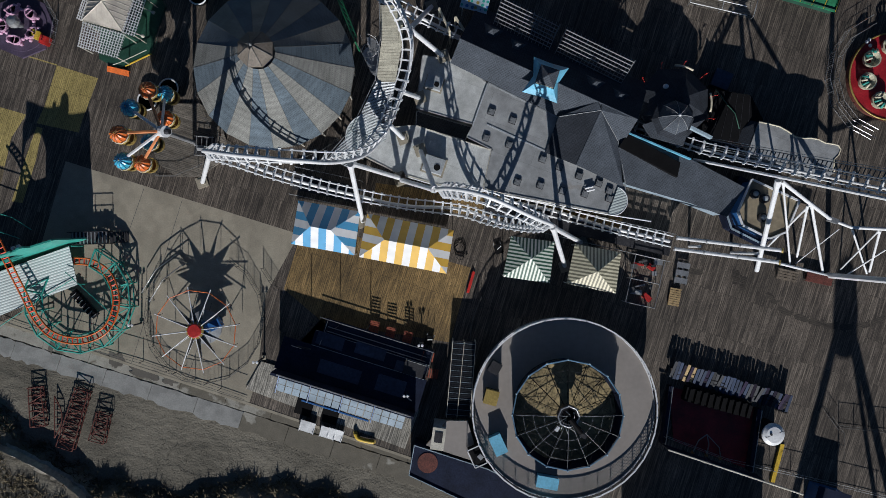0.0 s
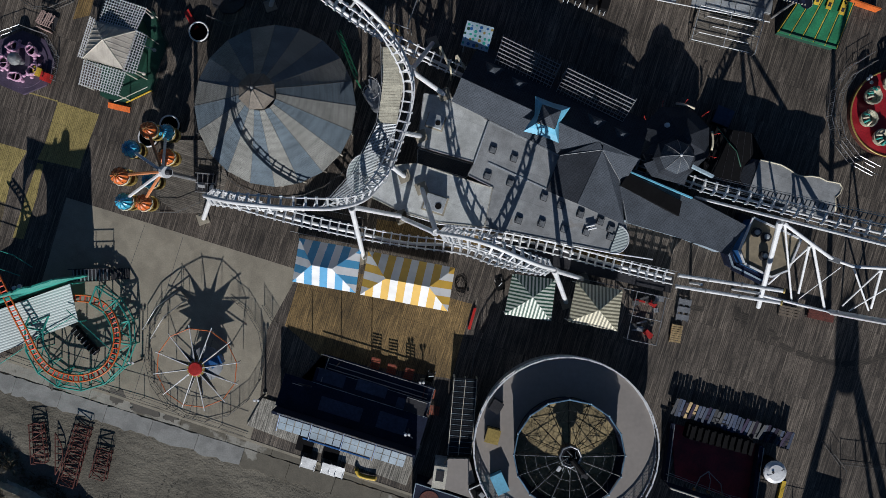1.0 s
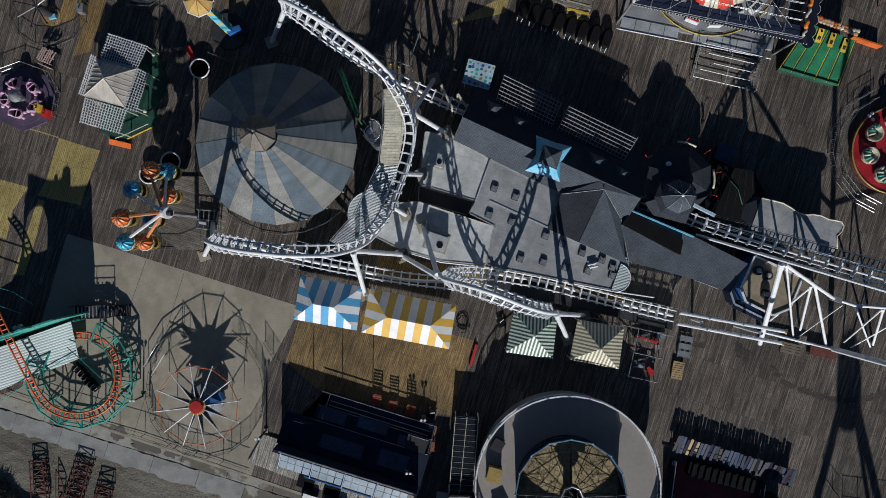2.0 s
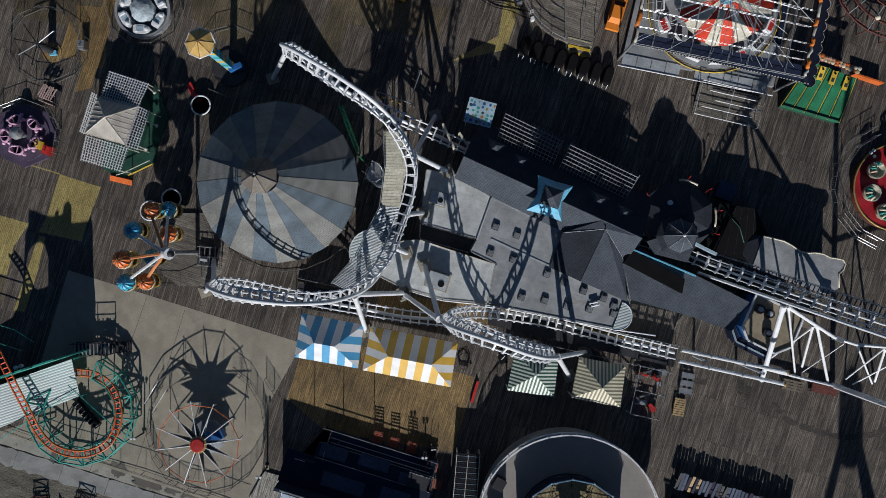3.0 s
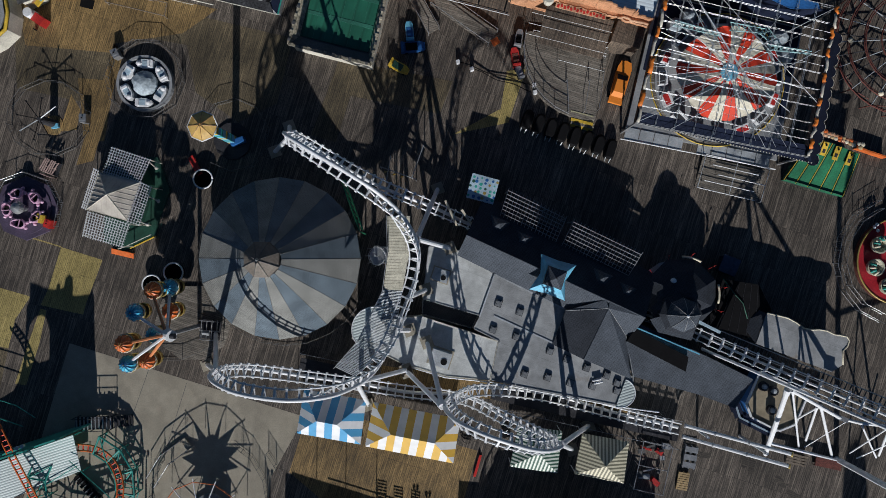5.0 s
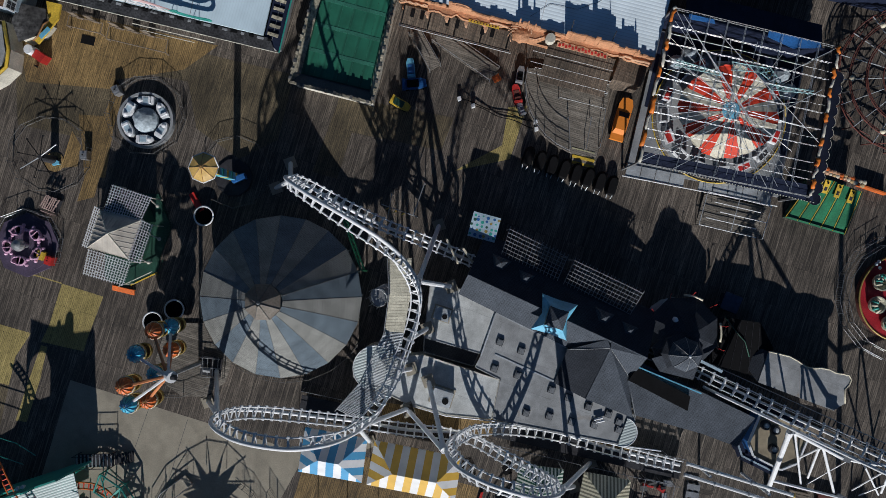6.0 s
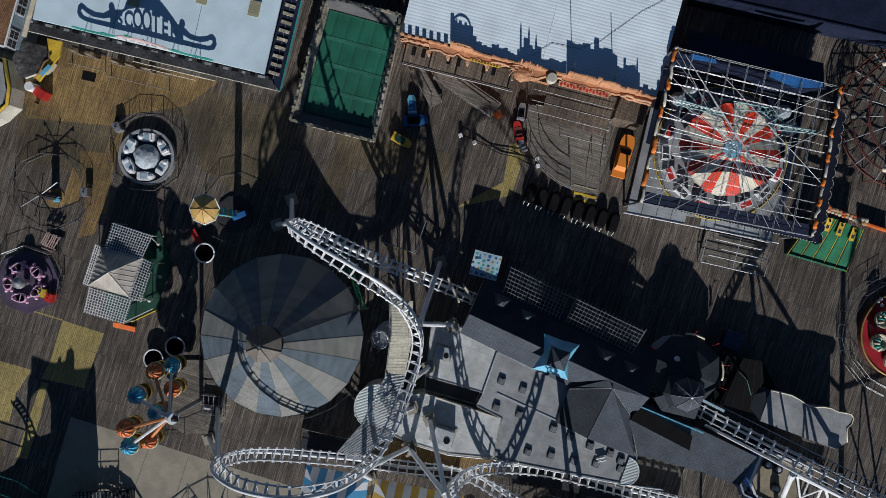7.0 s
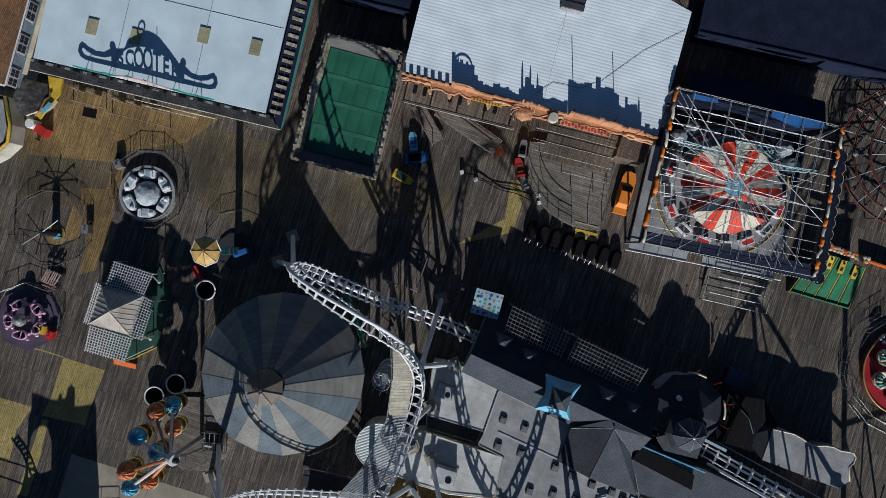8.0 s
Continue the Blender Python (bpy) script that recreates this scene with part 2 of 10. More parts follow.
ACROSS = PIER + 90
M = {
    "sand": sandy("sand"),
    "deck": boards("weathered_deck", (0.077, 0.062, 0.05), (0.183, 0.152, 0.122), ACROSS, streak=0.5),
    "deck_ochre": boards("ochre_deck", (0.25, 0.163, 0.062), (0.34, 0.22, 0.085), ACROSS, streak=0.4, dark=0.55),
    "deck_yellow": boards("yellow_deck", (0.34, 0.27, 0.09), (0.42, 0.33, 0.12), ACROSS, streak=0.2, dark=0.2),
    "deck_pale": boards("pale_deck", (0.36, 0.34, 0.29), (0.48, 0.45, 0.39), ACROSS, streak=0.5),
    "deck_cross": boards("cross_deck", (0.185, 0.163, 0.134), (0.25, 0.222, 0.186), PIER, streak=0.3),
    "walk_boards": boards("walkway_boards", (0.5, 0.47, 0.37), (0.56, 0.53, 0.42), 2, row=0.3, length=3, streak=0.15, dark=0.15),
    "concrete": stained_concrete("concrete", (0.335, 0.3, 0.232), wet=0.86),
    "road": drifted_concrete("road_concrete", (0.34, 0.325, 0.28), (0.15, 0.135, 0.105)),
    "white": plain("white_paint", (0.72, 0.73, 0.74), 0.4, var=0.12, stain=0.12),
    "offwhite": plain("cream_paint", (0.6, 0.57, 0.48), 0.55, var=0.2),
    "cream": plain("cream_wood", (0.62, 0.56, 0.42), 0.6, var=0.2),
    "grey": plain("grey_paint", (0.28, 0.29, 0.3), 0.55, var=0.15),
    "steel": plain("galvanised_steel", (0.42, 0.43, 0.44), 0.4, 0.6, var=0.2),
    "dark": plain("dark_steel", (0.045, 0.045, 0.05), 0.5, var=0.3),
    "black": plain("black_rubber", (0.008, 0.008, 0.009), 0.85),
    "felt": felted("grey_roofing_felt", (0.32, 0.33, 0.335)),
    "felt_pale": felted("pale_roofing_felt", (0.56, 0.575, 0.56)),
    "taupe": plain("taupe_coating", (0.27, 0.245, 0.225), 0.8, var=0.08, scale=2, stain=0.12),
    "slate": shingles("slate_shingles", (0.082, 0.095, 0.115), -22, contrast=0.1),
    # darker copy of slate, also used on the station's dimmer slopes
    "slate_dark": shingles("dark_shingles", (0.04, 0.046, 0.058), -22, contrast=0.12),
    "brown_shingle": shingles("brown_shingles", (0.2, 0.11, 0.06), 68),
    "car_grey": shingles("grey_roof_sheet", (0.26, 0.262, 0.245), 0, row=0.11, contrast=0.07),
    "car_blue": shingles("blue_roof_sheet", (0.135, 0.172, 0.205), 0, row=0.11, contrast=0.07),
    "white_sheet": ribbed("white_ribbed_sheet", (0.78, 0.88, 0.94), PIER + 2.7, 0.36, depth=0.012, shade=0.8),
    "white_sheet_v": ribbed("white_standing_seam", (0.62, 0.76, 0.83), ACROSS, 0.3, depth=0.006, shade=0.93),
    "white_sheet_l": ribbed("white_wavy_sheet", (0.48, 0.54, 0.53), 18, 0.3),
    "hut_sheet": plain("beige_sheet_paint", (0.42, 0.385, 0.335), 0.5, var=0.12),
    "green_sheet": ribbed("green_canvas", (0.02, 0.15, 0.09), ACROSS, 1.5, rough=0.6, stain=0.35),
    "green": plain("green_paint", (0.02, 0.18, 0.08), 0.5),
    "dkgreen": plain("dark_green_paint", (0.015, 0.07, 0.045), 0.6),
    "teal": plain("teal_paint", (0.04, 0.33, 0.27), 0.5, var=0.2),
    "sky_blue": plain("sky_blue_paint", (0.16, 0.47, 0.66), 0.5, var=0.15),
    "blue": plain("blue_paint", (0.025, 0.12, 0.34), 0.45),
    "navy": plain("navy_canvas", (0.015, 0.021, 0.045), 0.7),
    "slate_blue": plain("slate_blue_siding", (0.3, 0.38, 0.45), 0.6),
    "red": plain("red_paint", (0.5, 0.03, 0.025), 0.45),
    "red_floor": plain("red_floor", (0.26, 0.016, 0.024), 0.6, stain=0.35),
    "orange": plain("orange_paint", (0.68, 0.15, 0.03), 0.4),
    "rust": plain("rust_steel", (0.14, 0.038, 0.027), 0.8, var=0.5),
    "salmon": plain("salmon_stucco", (0.55, 0.27, 0.14), 0.8),
    "yellow": plain("yellow_paint", (0.7, 0.47, 0.05), 0.5),
    "gold": plain("gold_paint", (0.45, 0.33, 0.1), 0.4, 0.3),
    "pink": plain("pink_paint", (0.6, 0.36, 0.5), 0.45),
    "purple": plain("purple_floor", (0.08, 0.06, 0.1), 0.6),
    "brass_wood": plain("varnished_wood", (0.28, 0.14, 0.05), 0.5),
    "pallet": plain("pallet_wood", (0.45, 0.32, 0.16), 0.8),
    "water": plain("dark_water", (0.02, 0.03, 0.045), 0.12, var=0.1),
    "bush": plain("dune_scrub", (0.15, 0.12, 0.07), 0.9, var=0.7, scale=1.2, stain=0.5),
    "wire": plain("fence_wire", (0.09, 0.09, 0.09), 0.6),
    "blue_tent": stripes("blue_white_canvas", (0.08, 0.33, 0.58), (0.74, 0.75, 0.76), ACROSS + 5, 1.75),
    "blue_tent_side": stripes("blue_white_canvas_side", (0.08, 0.33, 0.58), (0.74, 0.75, 0.76), PIER + 5, 1.75),
    "yel_tent": stripes("yellow_white_canvas", (0.66, 0.4, 0.06), (0.74, 0.74, 0.73), ACROSS + 5, 1.75),
    "yel_tent_side": stripes("yellow_white_canvas_side", (0.66, 0.4, 0.06), (0.74, 0.74, 0.73), PIER + 5, 1.75),
    "grn_tent": stripes("green_white_canvas", (0.03, 0.09, 0.06), (0.66, 0.7, 0.62), ACROSS + 8, 0.4),
    "grn_tent_side": stripes("green_white_canvas_side", (0.03, 0.09, 0.06), (0.66, 0.7, 0.62), PIER + 8, 0.4),
    "crm_tent": stripes("cream_striped_canvas", (0.2, 0.19, 0.13), (0.68, 0.63, 0.46), ACROSS + 8, 0.4),
    "crm_tent_side": stripes("cream_striped_canvas_side", (0.2, 0.19, 0.13), (0.68, 0.63, 0.46), PIER + 8, 0.4),
}

M["sky_blue_glass"] = plain("dull_pane", (0.3, 0.37, 0.43), 0.25, var=0.15)
M["stone_pale"] = plain("moulded_stone", (0.36, 0.42, 0.46), 0.7, var=0.35, scale=4)
M["navy_dark"] = plain("dark_navy_canvas", (0.012, 0.015, 0.03), 0.7, var=0.3)
M["bench_wood"] = plain("bench_wood_paint", (0.42, 0.3, 0.27), 0.7, var=0.4)
M["balloon_blue"] = plain("balloon_blue_paint", (0.07, 0.46, 0.64), 0.3, var=0.2)
M["parasol_yellow"] = plain("parasol_yellow", (0.62, 0.4, 0.12), 0.55, var=0.15)
M["dull_yellow"] = plain("yellowed_pane", (0.4, 0.38, 0.24), 0.5)
M["canvas_seam"] = plain("pale_green_seam", (0.035, 0.17, 0.115), 0.6)
M["red_canvas"] = plain("red_canvas", (0.75, 0.055, 0.02), 0.6, var=0.2)
M["tan_roof"] = plain("tan_roof_coating", (0.3, 0.25, 0.17), 0.8, var=0.2, scale=2, stain=0.4)
M["car_orange"] = plain("orange_car_paint", (0.72, 0.22, 0.02), 0.65, var=0.05, stain=0.05)
M["sooty"] = plain("sooty_roofing", (0.085, 0.082, 0.08), 0.85, var=0.9, scale=2.2, stain=0.7)
M["shell"] = plain("shell_cream", (0.5, 0.48, 0.36), 0.5)
M["slat_blue"] = plain("slate_blue_board", (0.022, 0.042, 0.095), 0.6, rnd=0.5)
M["slat_lilac"] = plain("lilac_board", (0.035, 0.027, 0.055), 0.6, rnd=0.5)
M["slat_grey"] = plain("grey_board", (0.05, 0.053, 0.06), 0.7, rnd=0.5)

M["chair_red"] = plain("faded_red_wood", (0.3, 0.07, 0.035), 0.7, var=0.4)
M["rim_blue"] = plain("dull_blue_rim", (0.1, 0.2, 0.3), 0.5, var=0.5, scale=1.0, stain=0.5)
M["navy_worn"] = plain("worn_navy_felt", (0.04, 0.055, 0.105), 0.7, var=0.4, scale=3)
M["deck_dark"] = boards("dark_cover_boards", (0.06, 0.05, 0.04), (0.085, 0.07, 0.055), PIER, streak=0.3)
M["sky_pane"] = plain("clear_dome", (0.2, 0.21, 0.22), 0.12, var=0.3)
M["louvre_dark"] = plain("dark_ribbed_sheet", (0.03, 0.036, 0.045), 0.6, var=0.3)
M["arm_orange"] = plain("pale_orange_enamel", (0.62, 0.24, 0.1), 0.35, var=0.1)
M["crimson"] = plain("crimson_floor", (0.36, 0.012, 0.022), 0.5, stain=0.3)
M["tar"] = plain("tarred_sheet", (0.035, 0.036, 0.04), 0.7, var=0.7, scale=5, stain=0.5)
M["pallet_grey"] = plain("grey_brown_wood", (0.2, 0.16, 0.12), 0.8, var=0.4)
M["pink_pale"] = plain("faded_pink_paint", (0.6, 0.4, 0.4), 0.6)
M["cream_worn"] = plain("worn_cream_moulding", (0.4, 0.36, 0.27), 0.7, var=0.7, scale=3.5, stain=0.5)
M["brown_boards"] = boards("brown_boards", (0.12, 0.09, 0.065), (0.17, 0.13, 0.095), ACROSS, row=0.12, streak=0.4)
M["salmon_pale"] = plain("pale_salmon_stucco", (0.6, 0.36, 0.22), 0.8, var=0.4)
M["pale_steel"] = plain("pale_grey_tube", (0.5, 0.53, 0.55), 0.45, 0.3, var=0.2)
M["banner_orange"] = plain("orange_banner", (0.75, 0.2, 0.02), 0.6, var=0.3)
M["teal_faded"] = plain("faded_teal_paint", (0.3, 0.5, 0.5), 0.6, var=0.4)
M["white_canvas"] = plain("white_canvas", (0.74, 0.69, 0.55), 0.7, var=0.2)
M["boat_pale"] = plain("pale_blue_grp", (0.4, 0.52, 0.6), 0.4, var=0.2)
M["road_pale"] = stained_concrete("pale_road_concrete", (0.3, 0.3, 0.285), wet=0.8, lo=0.5, hi=0.58, scale=0.4)
M["deck_faded"] = boards("faded_ochre_deck", (0.125, 0.098, 0.058), (0.18, 0.14, 0.08), ACROSS, streak=0.45, dark=0.55)
M["damp"] = stained_concrete("damp_concrete", (0.13, 0.118, 0.1), wet=0.9)
M["pale_sand"] = plain("dry_pale_sand", (0.34, 0.31, 0.26), 0.95, var=0.3, scale=3, stain=0.3)
M["dome_floor"] = plain("dusty_ochre_floor", (0.36, 0.28, 0.14), 0.7, var=0.4, scale=2, stain=0.4)
M["brown_cap"] = plain("brown_cap_sheet", (0.173, 0.148, 0.122), 0.7)

# ---------------------------------------------------------------- mesh helpers


def link(name, bm, material, parent=None, label=""):
    me = bpy.data.meshes.new(name)
    bm.to_mesh(me)
    bm.free()
    for mt in (material if isinstance(material, (list, tuple)) else [material]):
        me.materials.append(M[mt] if isinstance(mt, str) else mt)
    ob = new(name, me)
    if parent is not None:
        ob.parent = parent
    if label:
        tagged(ob, label)
    return ob


def part(name, bm, material, parent, label=""):
    return link(name, bm, material, parent, label)


def share(name, mesh, m, parent):
    """One more object on a mesh that exists already."""
    ob = new(name, mesh)
    ob.parent = parent
    ob.matrix_basis = m
    return ob


def thing(name, label, category, group="", kind="", at=(0, 0, 0), rz=0):
    ob = new(name)
    ob.empty_display_size = 0.2
    ob.matrix_basis = pose(*at, 0, 0, rz)
    return tagged(ob, label, category, group, kind)


def B():
    return bmesh.new()


def prism(bm, pts, z0, z1, mat=0, top=True, bottom=True):
    lo = [bm.verts.new((p[0], p[1], z0)) for p in pts]
    hi = [bm.verts.new((p[0], p[1], z1)) for p in pts]
    area = sum(pts[i][0] * pts[(i + 1) % len(pts)][1] - pts[(i + 1) % len(pts)][0] * pts[i][1] for i in range(len(pts)))
    if area < 0:
        lo.reverse()
        hi.reverse()
    n = len(pts)
    fs = [bm.faces.new((lo[i], lo[(i + 1) % n], hi[(i + 1) % n], hi[i])) for i in range(n)]
    if top:
        fs.append(bm.faces.new(hi))
    if bottom:
        fs.append(bm.faces.new(list(reversed(lo))))
    for f in fs:
        f.material_index = mat
    return bm


def box(bm, c, s, rz=0, mat=0, rx=0, ry=0):
    m = pose(*c, rx, ry, rz)
    v = [bm.verts.new(m @ Vector((x * s[0] / 2, y * s[1] / 2, z * s[2] / 2))) for z in (-1, 1) for x, y in ((-1, -1), (1, -1), (1, 1), (-1, 1))]
    for q in ((3, 2, 1, 0), (4, 5, 6, 7), (0, 1, 5, 4), (1, 2, 6, 5), (2, 3, 7, 6), (3, 0, 4, 7)):
        bm.faces.new([v[i] for i in q]).material_index = mat
    return bm


def ring(n, r, z=0.0, cx=0.0, cy=0.0, a0=0.0, sy=1.0):
    return [(cx + r * math.cos(a0 + 2 * math.pi * i / n), cy + sy * r * math.sin(a0 + 2 * math.pi * i / n), z) for i in range(n)]


def lathe(bm, profile, n=16, c=(0, 0), mat=0, a0=0.0, cap=True):
    """A turned form from (radius, height) pairs, bottom to top."""
    rows = []
    for r, z in profile:
        rows.append([bm.verts.new(p) for p in ring(n, max(r, 0.001), z, c[0], c[1], a0)])
    for a, b in zip(rows, rows[1:]):
        for i in range(n):
            bm.faces.new((a[i], a[(i + 1) % n], b[(i + 1) % n], b[i])).material_index = mat
    if cap:
        bm.faces.new(list(reversed(rows[0]))).material_index = mat
        bm.faces.new(rows[-1]).material_index = mat
    return bm


def bar(bm, p, q, r, n=6, mat=0):
    """A straight round bar from p to q."""
    p, q = Vector(p), Vector(q)
    d = (q - p).normalized()
    side = d.cross(Vector((0, 0, 1)) if abs(d.z) < 0.9 else Vector((1, 0, 0))).normalized()
    up = side.cross(d)
    ends = []
    for e in (p, q):
        ends.append([bm.verts.new(e + r * (math.cos(2 * math.pi * i / n) * side + math.sin(2 * math.pi * i / n) * up)) for i in range(n)])
    for i in range(n):
        bm.faces.new((ends[0][i], ends[0][(i + 1) % n], ends[1][(i + 1) % n], ends[1][i])).material_index = mat
    bm.faces.new(list(reversed(ends[0]))).material_index = mat
    bm.faces.new(ends[1]).material_index = mat
    return bm


def hose(bm, pts, r, n=6, frames=None, closed=False):
    """A tube along points."""
    pts = [Vector(p) for p in pts]
    rows = []
    up = Vector((0, 0, 1))
    for i, p in enumerate(pts):
        d = (pts[min(i + 1, len(pts) - 1)] - pts[max(i - 1, 0)]).normalized()
        side = d.cross(up)
        if side.length < 0.05:
            side = d.cross(Vector((0, 1, 0)))
        side.normalize()
        up = side.cross(d).normalized()
        rows.append([bm.verts.new(p + r * (math.cos(2 * math.pi * k / n) * side + math.sin(2 * math.pi * k / n) * up)) for k in range(n)])
    for a, b in zip(rows, rows[1:]):
        for k in range(n):
            bm.faces.new((a[k], a[(k + 1) % n], b[(k + 1) % n], b[k]))
    bm.faces.new(list(reversed(rows[0])))
    bm.faces.new(rows[-1])
    for f in bm.faces:
        f.smooth = True
    return bm


def face(bm, pts, mat=0):
    f = bm.faces.new([bm.verts.new(p) for p in pts])
    f.material_index = mat
    return f


def slab(bm, pts, thick=0.12, mat=0):
    """A sloping plate through 3D points (counter-clockwise from above), with thickness."""
    hi = [bm.verts.new(p) for p in pts]
    lo = [bm.verts.new((p[0], p[1], p[2] - thick)) for p in pts]
    n = len(pts)
    bm.faces.new(hi).material_index = mat
    bm.faces.new(list(reversed(lo))).material_index = mat
    for i in range(n):
        bm.faces.new((lo[i], lo[(i + 1) % n], hi[(i + 1) % n], hi[i])).material_index = mat
    return bm


def turn2(u, v, deg):
    c, s = math.cos(radians(deg)), math.sin(radians(deg))
    return (u * c - v * s, u * s + v * c)


def shrink(pts, k):
    cx = sum(p[0] for p in pts) / len(pts)
    cy = sum(p[1] for p in pts) / len(pts)
    out = []
    for x, y in pts:
        d = math.hypot(x - cx, y - cy)
        out.append((x - (x - cx) / d * k, y - (y - cy) / d * k))
    return out


def edges_of(pts):
    return [(pts[i], pts[(i + 1) % len(pts)]) for i in range(len(pts))]


def edge_box(bm, p, q, z0, z1, w, ext=0.0, mat=0):
    dx, dy = q[0] - p[0], q[1] - p[1]
    ln = math.hypot(dx, dy)
    return box(bm, ((p[0] + q[0]) / 2, (p[1] + q[1]) / 2, (z0 + z1) / 2), (ln + ext, w, z1 - z0), math.degrees(math.atan2(dy, dx)), mat)


def flat_building(name, label, pts, h, wall="grey", roof="felt", trim="offwhite", curb=0.25, category="building"):
    """Walls, a flat roof, and a low curb round it, one curb piece a side."""
    t = thing(name, label, category)
    inner = shrink(pts, 0.15)
    part("wall", prism(B(), inner, 0, h - 0.12, top=False), wall, t)
    part("roof", prism(B(), pts, h - 0.12, h), roof, t)
    for p, q in edges_of(pts):
        part("curb", edge_box(B(), p, q, h + 0.003, h + curb, 0.1, -0.12), trim, t)
    return t


def fence(pts, h=1.05, label="dark metal picket fence beside a ride", group="ride fences", step=1.8, mat="wire", pickets=0.28, closed=False, z=0.0, r=0.025):
    """Posts, two rails and thin pickets along a line of points."""
    t = thing("fence", label, "fence", group)
    post = None
    pk = B()
    pairs = edges_of(pts) if closed else list(zip(pts, pts[1:]))
    for p, q in pairs:
        ln = math.hypot(q[0] - p[0], q[1] - p[1])
        k = max(1, round(ln / step))
        for zz in (0.12, h - 0.03):
            part("rail", bar(B(), (p[0], p[1], z + zz), (q[0], q[1], z + zz), r, 4), mat, t)
        for i in range(k):
            x, y = p[0] + (q[0] - p[0]) * i / k, p[1] + (q[1] - p[1]) * i / k
            if post is None:
                post = part("post", bar(B(), (0, 0, 0), (0, 0, h + 0.05), 0.04, 5), mat, t)
                post.matrix_basis = pose(x, y, z)
            else:
                share("post", post.data, pose(x, y, z), t)
        if pickets:
            for i in range(1, int(ln / pickets)):
                f = i * pickets / ln
                x, y = p[0] + (q[0] - p[0]) * f, p[1] + (q[1] - p[1]) * f
                bar(pk, (x, y, z + 0.1), (x, y, z + h - 0.03), 0.011, 3)
    if pickets:
        tagged(part("picket", pk, mat, t), kind="stuff")
    else:
        pk.free()
    return t

# ---------------------------------------------------------------- ground
def xy(u, v, deg=PIER):
    """Plan place from the pier's own axes: u along it, v across it."""
    return turn2(u, v, deg)


def setting(name, bm, mat, label, category):
    return tagged(link(name, bm, mat), label, category, kind="structure")


def sheet(half=1500, n=2):
    bm = B()
    face(bm, [(-half, -half, -0.9), (half, -half, -0.9), (half, half, -0.9), (-half, half, -0.9)])
    return bm


setting("ground", sheet(), "sand", "bare tan beach sand with tyre tracks", "sand")
BEACH = [(-140.0, 17.5), (-51.6, -8.85), (-22.1, -18.4), (-2.4, -24.9), (8.0, -29.6), (140.0, -72.0)]
setting("pier_deck", prism(B(), BEACH + [(140, 160), (-140, 160)], -0.5, 0.0), "deck",
        "weathered grey-brown wooden pier boards", "deck")


def dune_top(x, y):
    return noise.noise(Vector((x * 0.11, y * 0.11, 2.0))) * 0.5 + noise.noise(Vector((x * 0.4, y * 0.4, 5.0))) * 0.12


def dune_foot(u):
    """Where the dune starts, measured across the pier, for a place along it."""
    spots = ((-100, -31.5), (-47, -31.5), (-40, -36), (-31, -38), (-20, -37.4), (-15, -33.6), (-9, -32.0), (0, -31.4), (30, -31.4), (100, -31.4))
    for (u0, v0), (u1, v1) in zip(spots, spots[1:]):
        if u <= u1:
            return v0 + (v1 - v0) * (u - u0) / (u1 - u0) + 0.5 * math.sin(u * 1.3)
    return -33.4


def sand_z(u, v):
    x, y = xy(u, v)
    k = max(0.0, min(1.0, (dune_foot(u) - v) / 1.6))
    z = -0.22 + k * k * (3 - 2 * k) * (1.25 + 0.7 * dune_top(x, y))
    return z + 0.05 * noise.noise(Vector((x * 0.9, y * 0.9, 0)))


def beach_bank():
    """Sand beside the pier, rising to a dune; it dips under the deck's edge."""
    bm = B()
    nx, ny = 260, 100
    grid = []
    for j in range(ny + 1):
        row = []
        for i in range(nx + 1):
            u, v = -100 + 200 * i / nx, -64 + 48.4 * j / ny
            row.append(bm.verts.new((*xy(u, v), sand_z(u, v))))
        grid.append(row)
    for j in range(ny):
        for i in range(nx):
            f = bm.faces.new((grid[j][i], grid[j][i + 1], grid[j + 1][i + 1], grid[j + 1][i]))
            f.smooth = True
    return bm


setting("beach_sand", beach_bank(), "sand", "rutted tan sand along the pier's edge", "sand")


def tyre_tracks():
    """Double rows of low tread marks pressed up in wide turns and along the road."""
    bm = B()
    rng = random.Random(21)
    lines = []
    for r, a0, a1 in ((2.4, 150, 420), (3.3, 200, 400), (4.3, 120, 330), (5.6, 170, 350), (7.2, 200, 320), (9.0, 215, 300)):
        lines.append([(-27.5 + r * 1.15 * math.cos(radians(a)), -25.2 + r * 0.75 * math.sin(radians(a))) for a in np.arange(a0, a1, 12.0 / r)])
    for v0 in (-28.1, -28.9, -30.3):
        lines.append([xy(u, v0 + 0.5 * math.sin(u * 0.12 + v0)) for u in np.arange(-44, 2, 0.22)])
    for line in lines:
        for (x0, y0), (x1, y1) in zip(line, line[1:]):
            ang = math.atan2(y1 - y0, x1 - x0)
            for off in (-0.55, 0.55):
                if rng.random() < 0.35:
                    continue
                x, y = x0 - off * math.sin(ang), y0 + off * math.cos(ang)
                u, v = turn2(x, y, -PIER)
                if v < dune_foot(u) + 0.3 or v > -27.5:
                    continue
                box(bm, (x, y, sand_z(u, v) + 0.002), (0.07, 0.24, 0.03), math.degrees(ang) + rng.uniform(-14, 14), 0, 0, rng.uniform(-12, 12))
    ob = setting("tyre_track", bm, "sand", "tread marks of tyres in the sand", "track")
    tagged(ob, kind="stuff")


tyre_tracks()
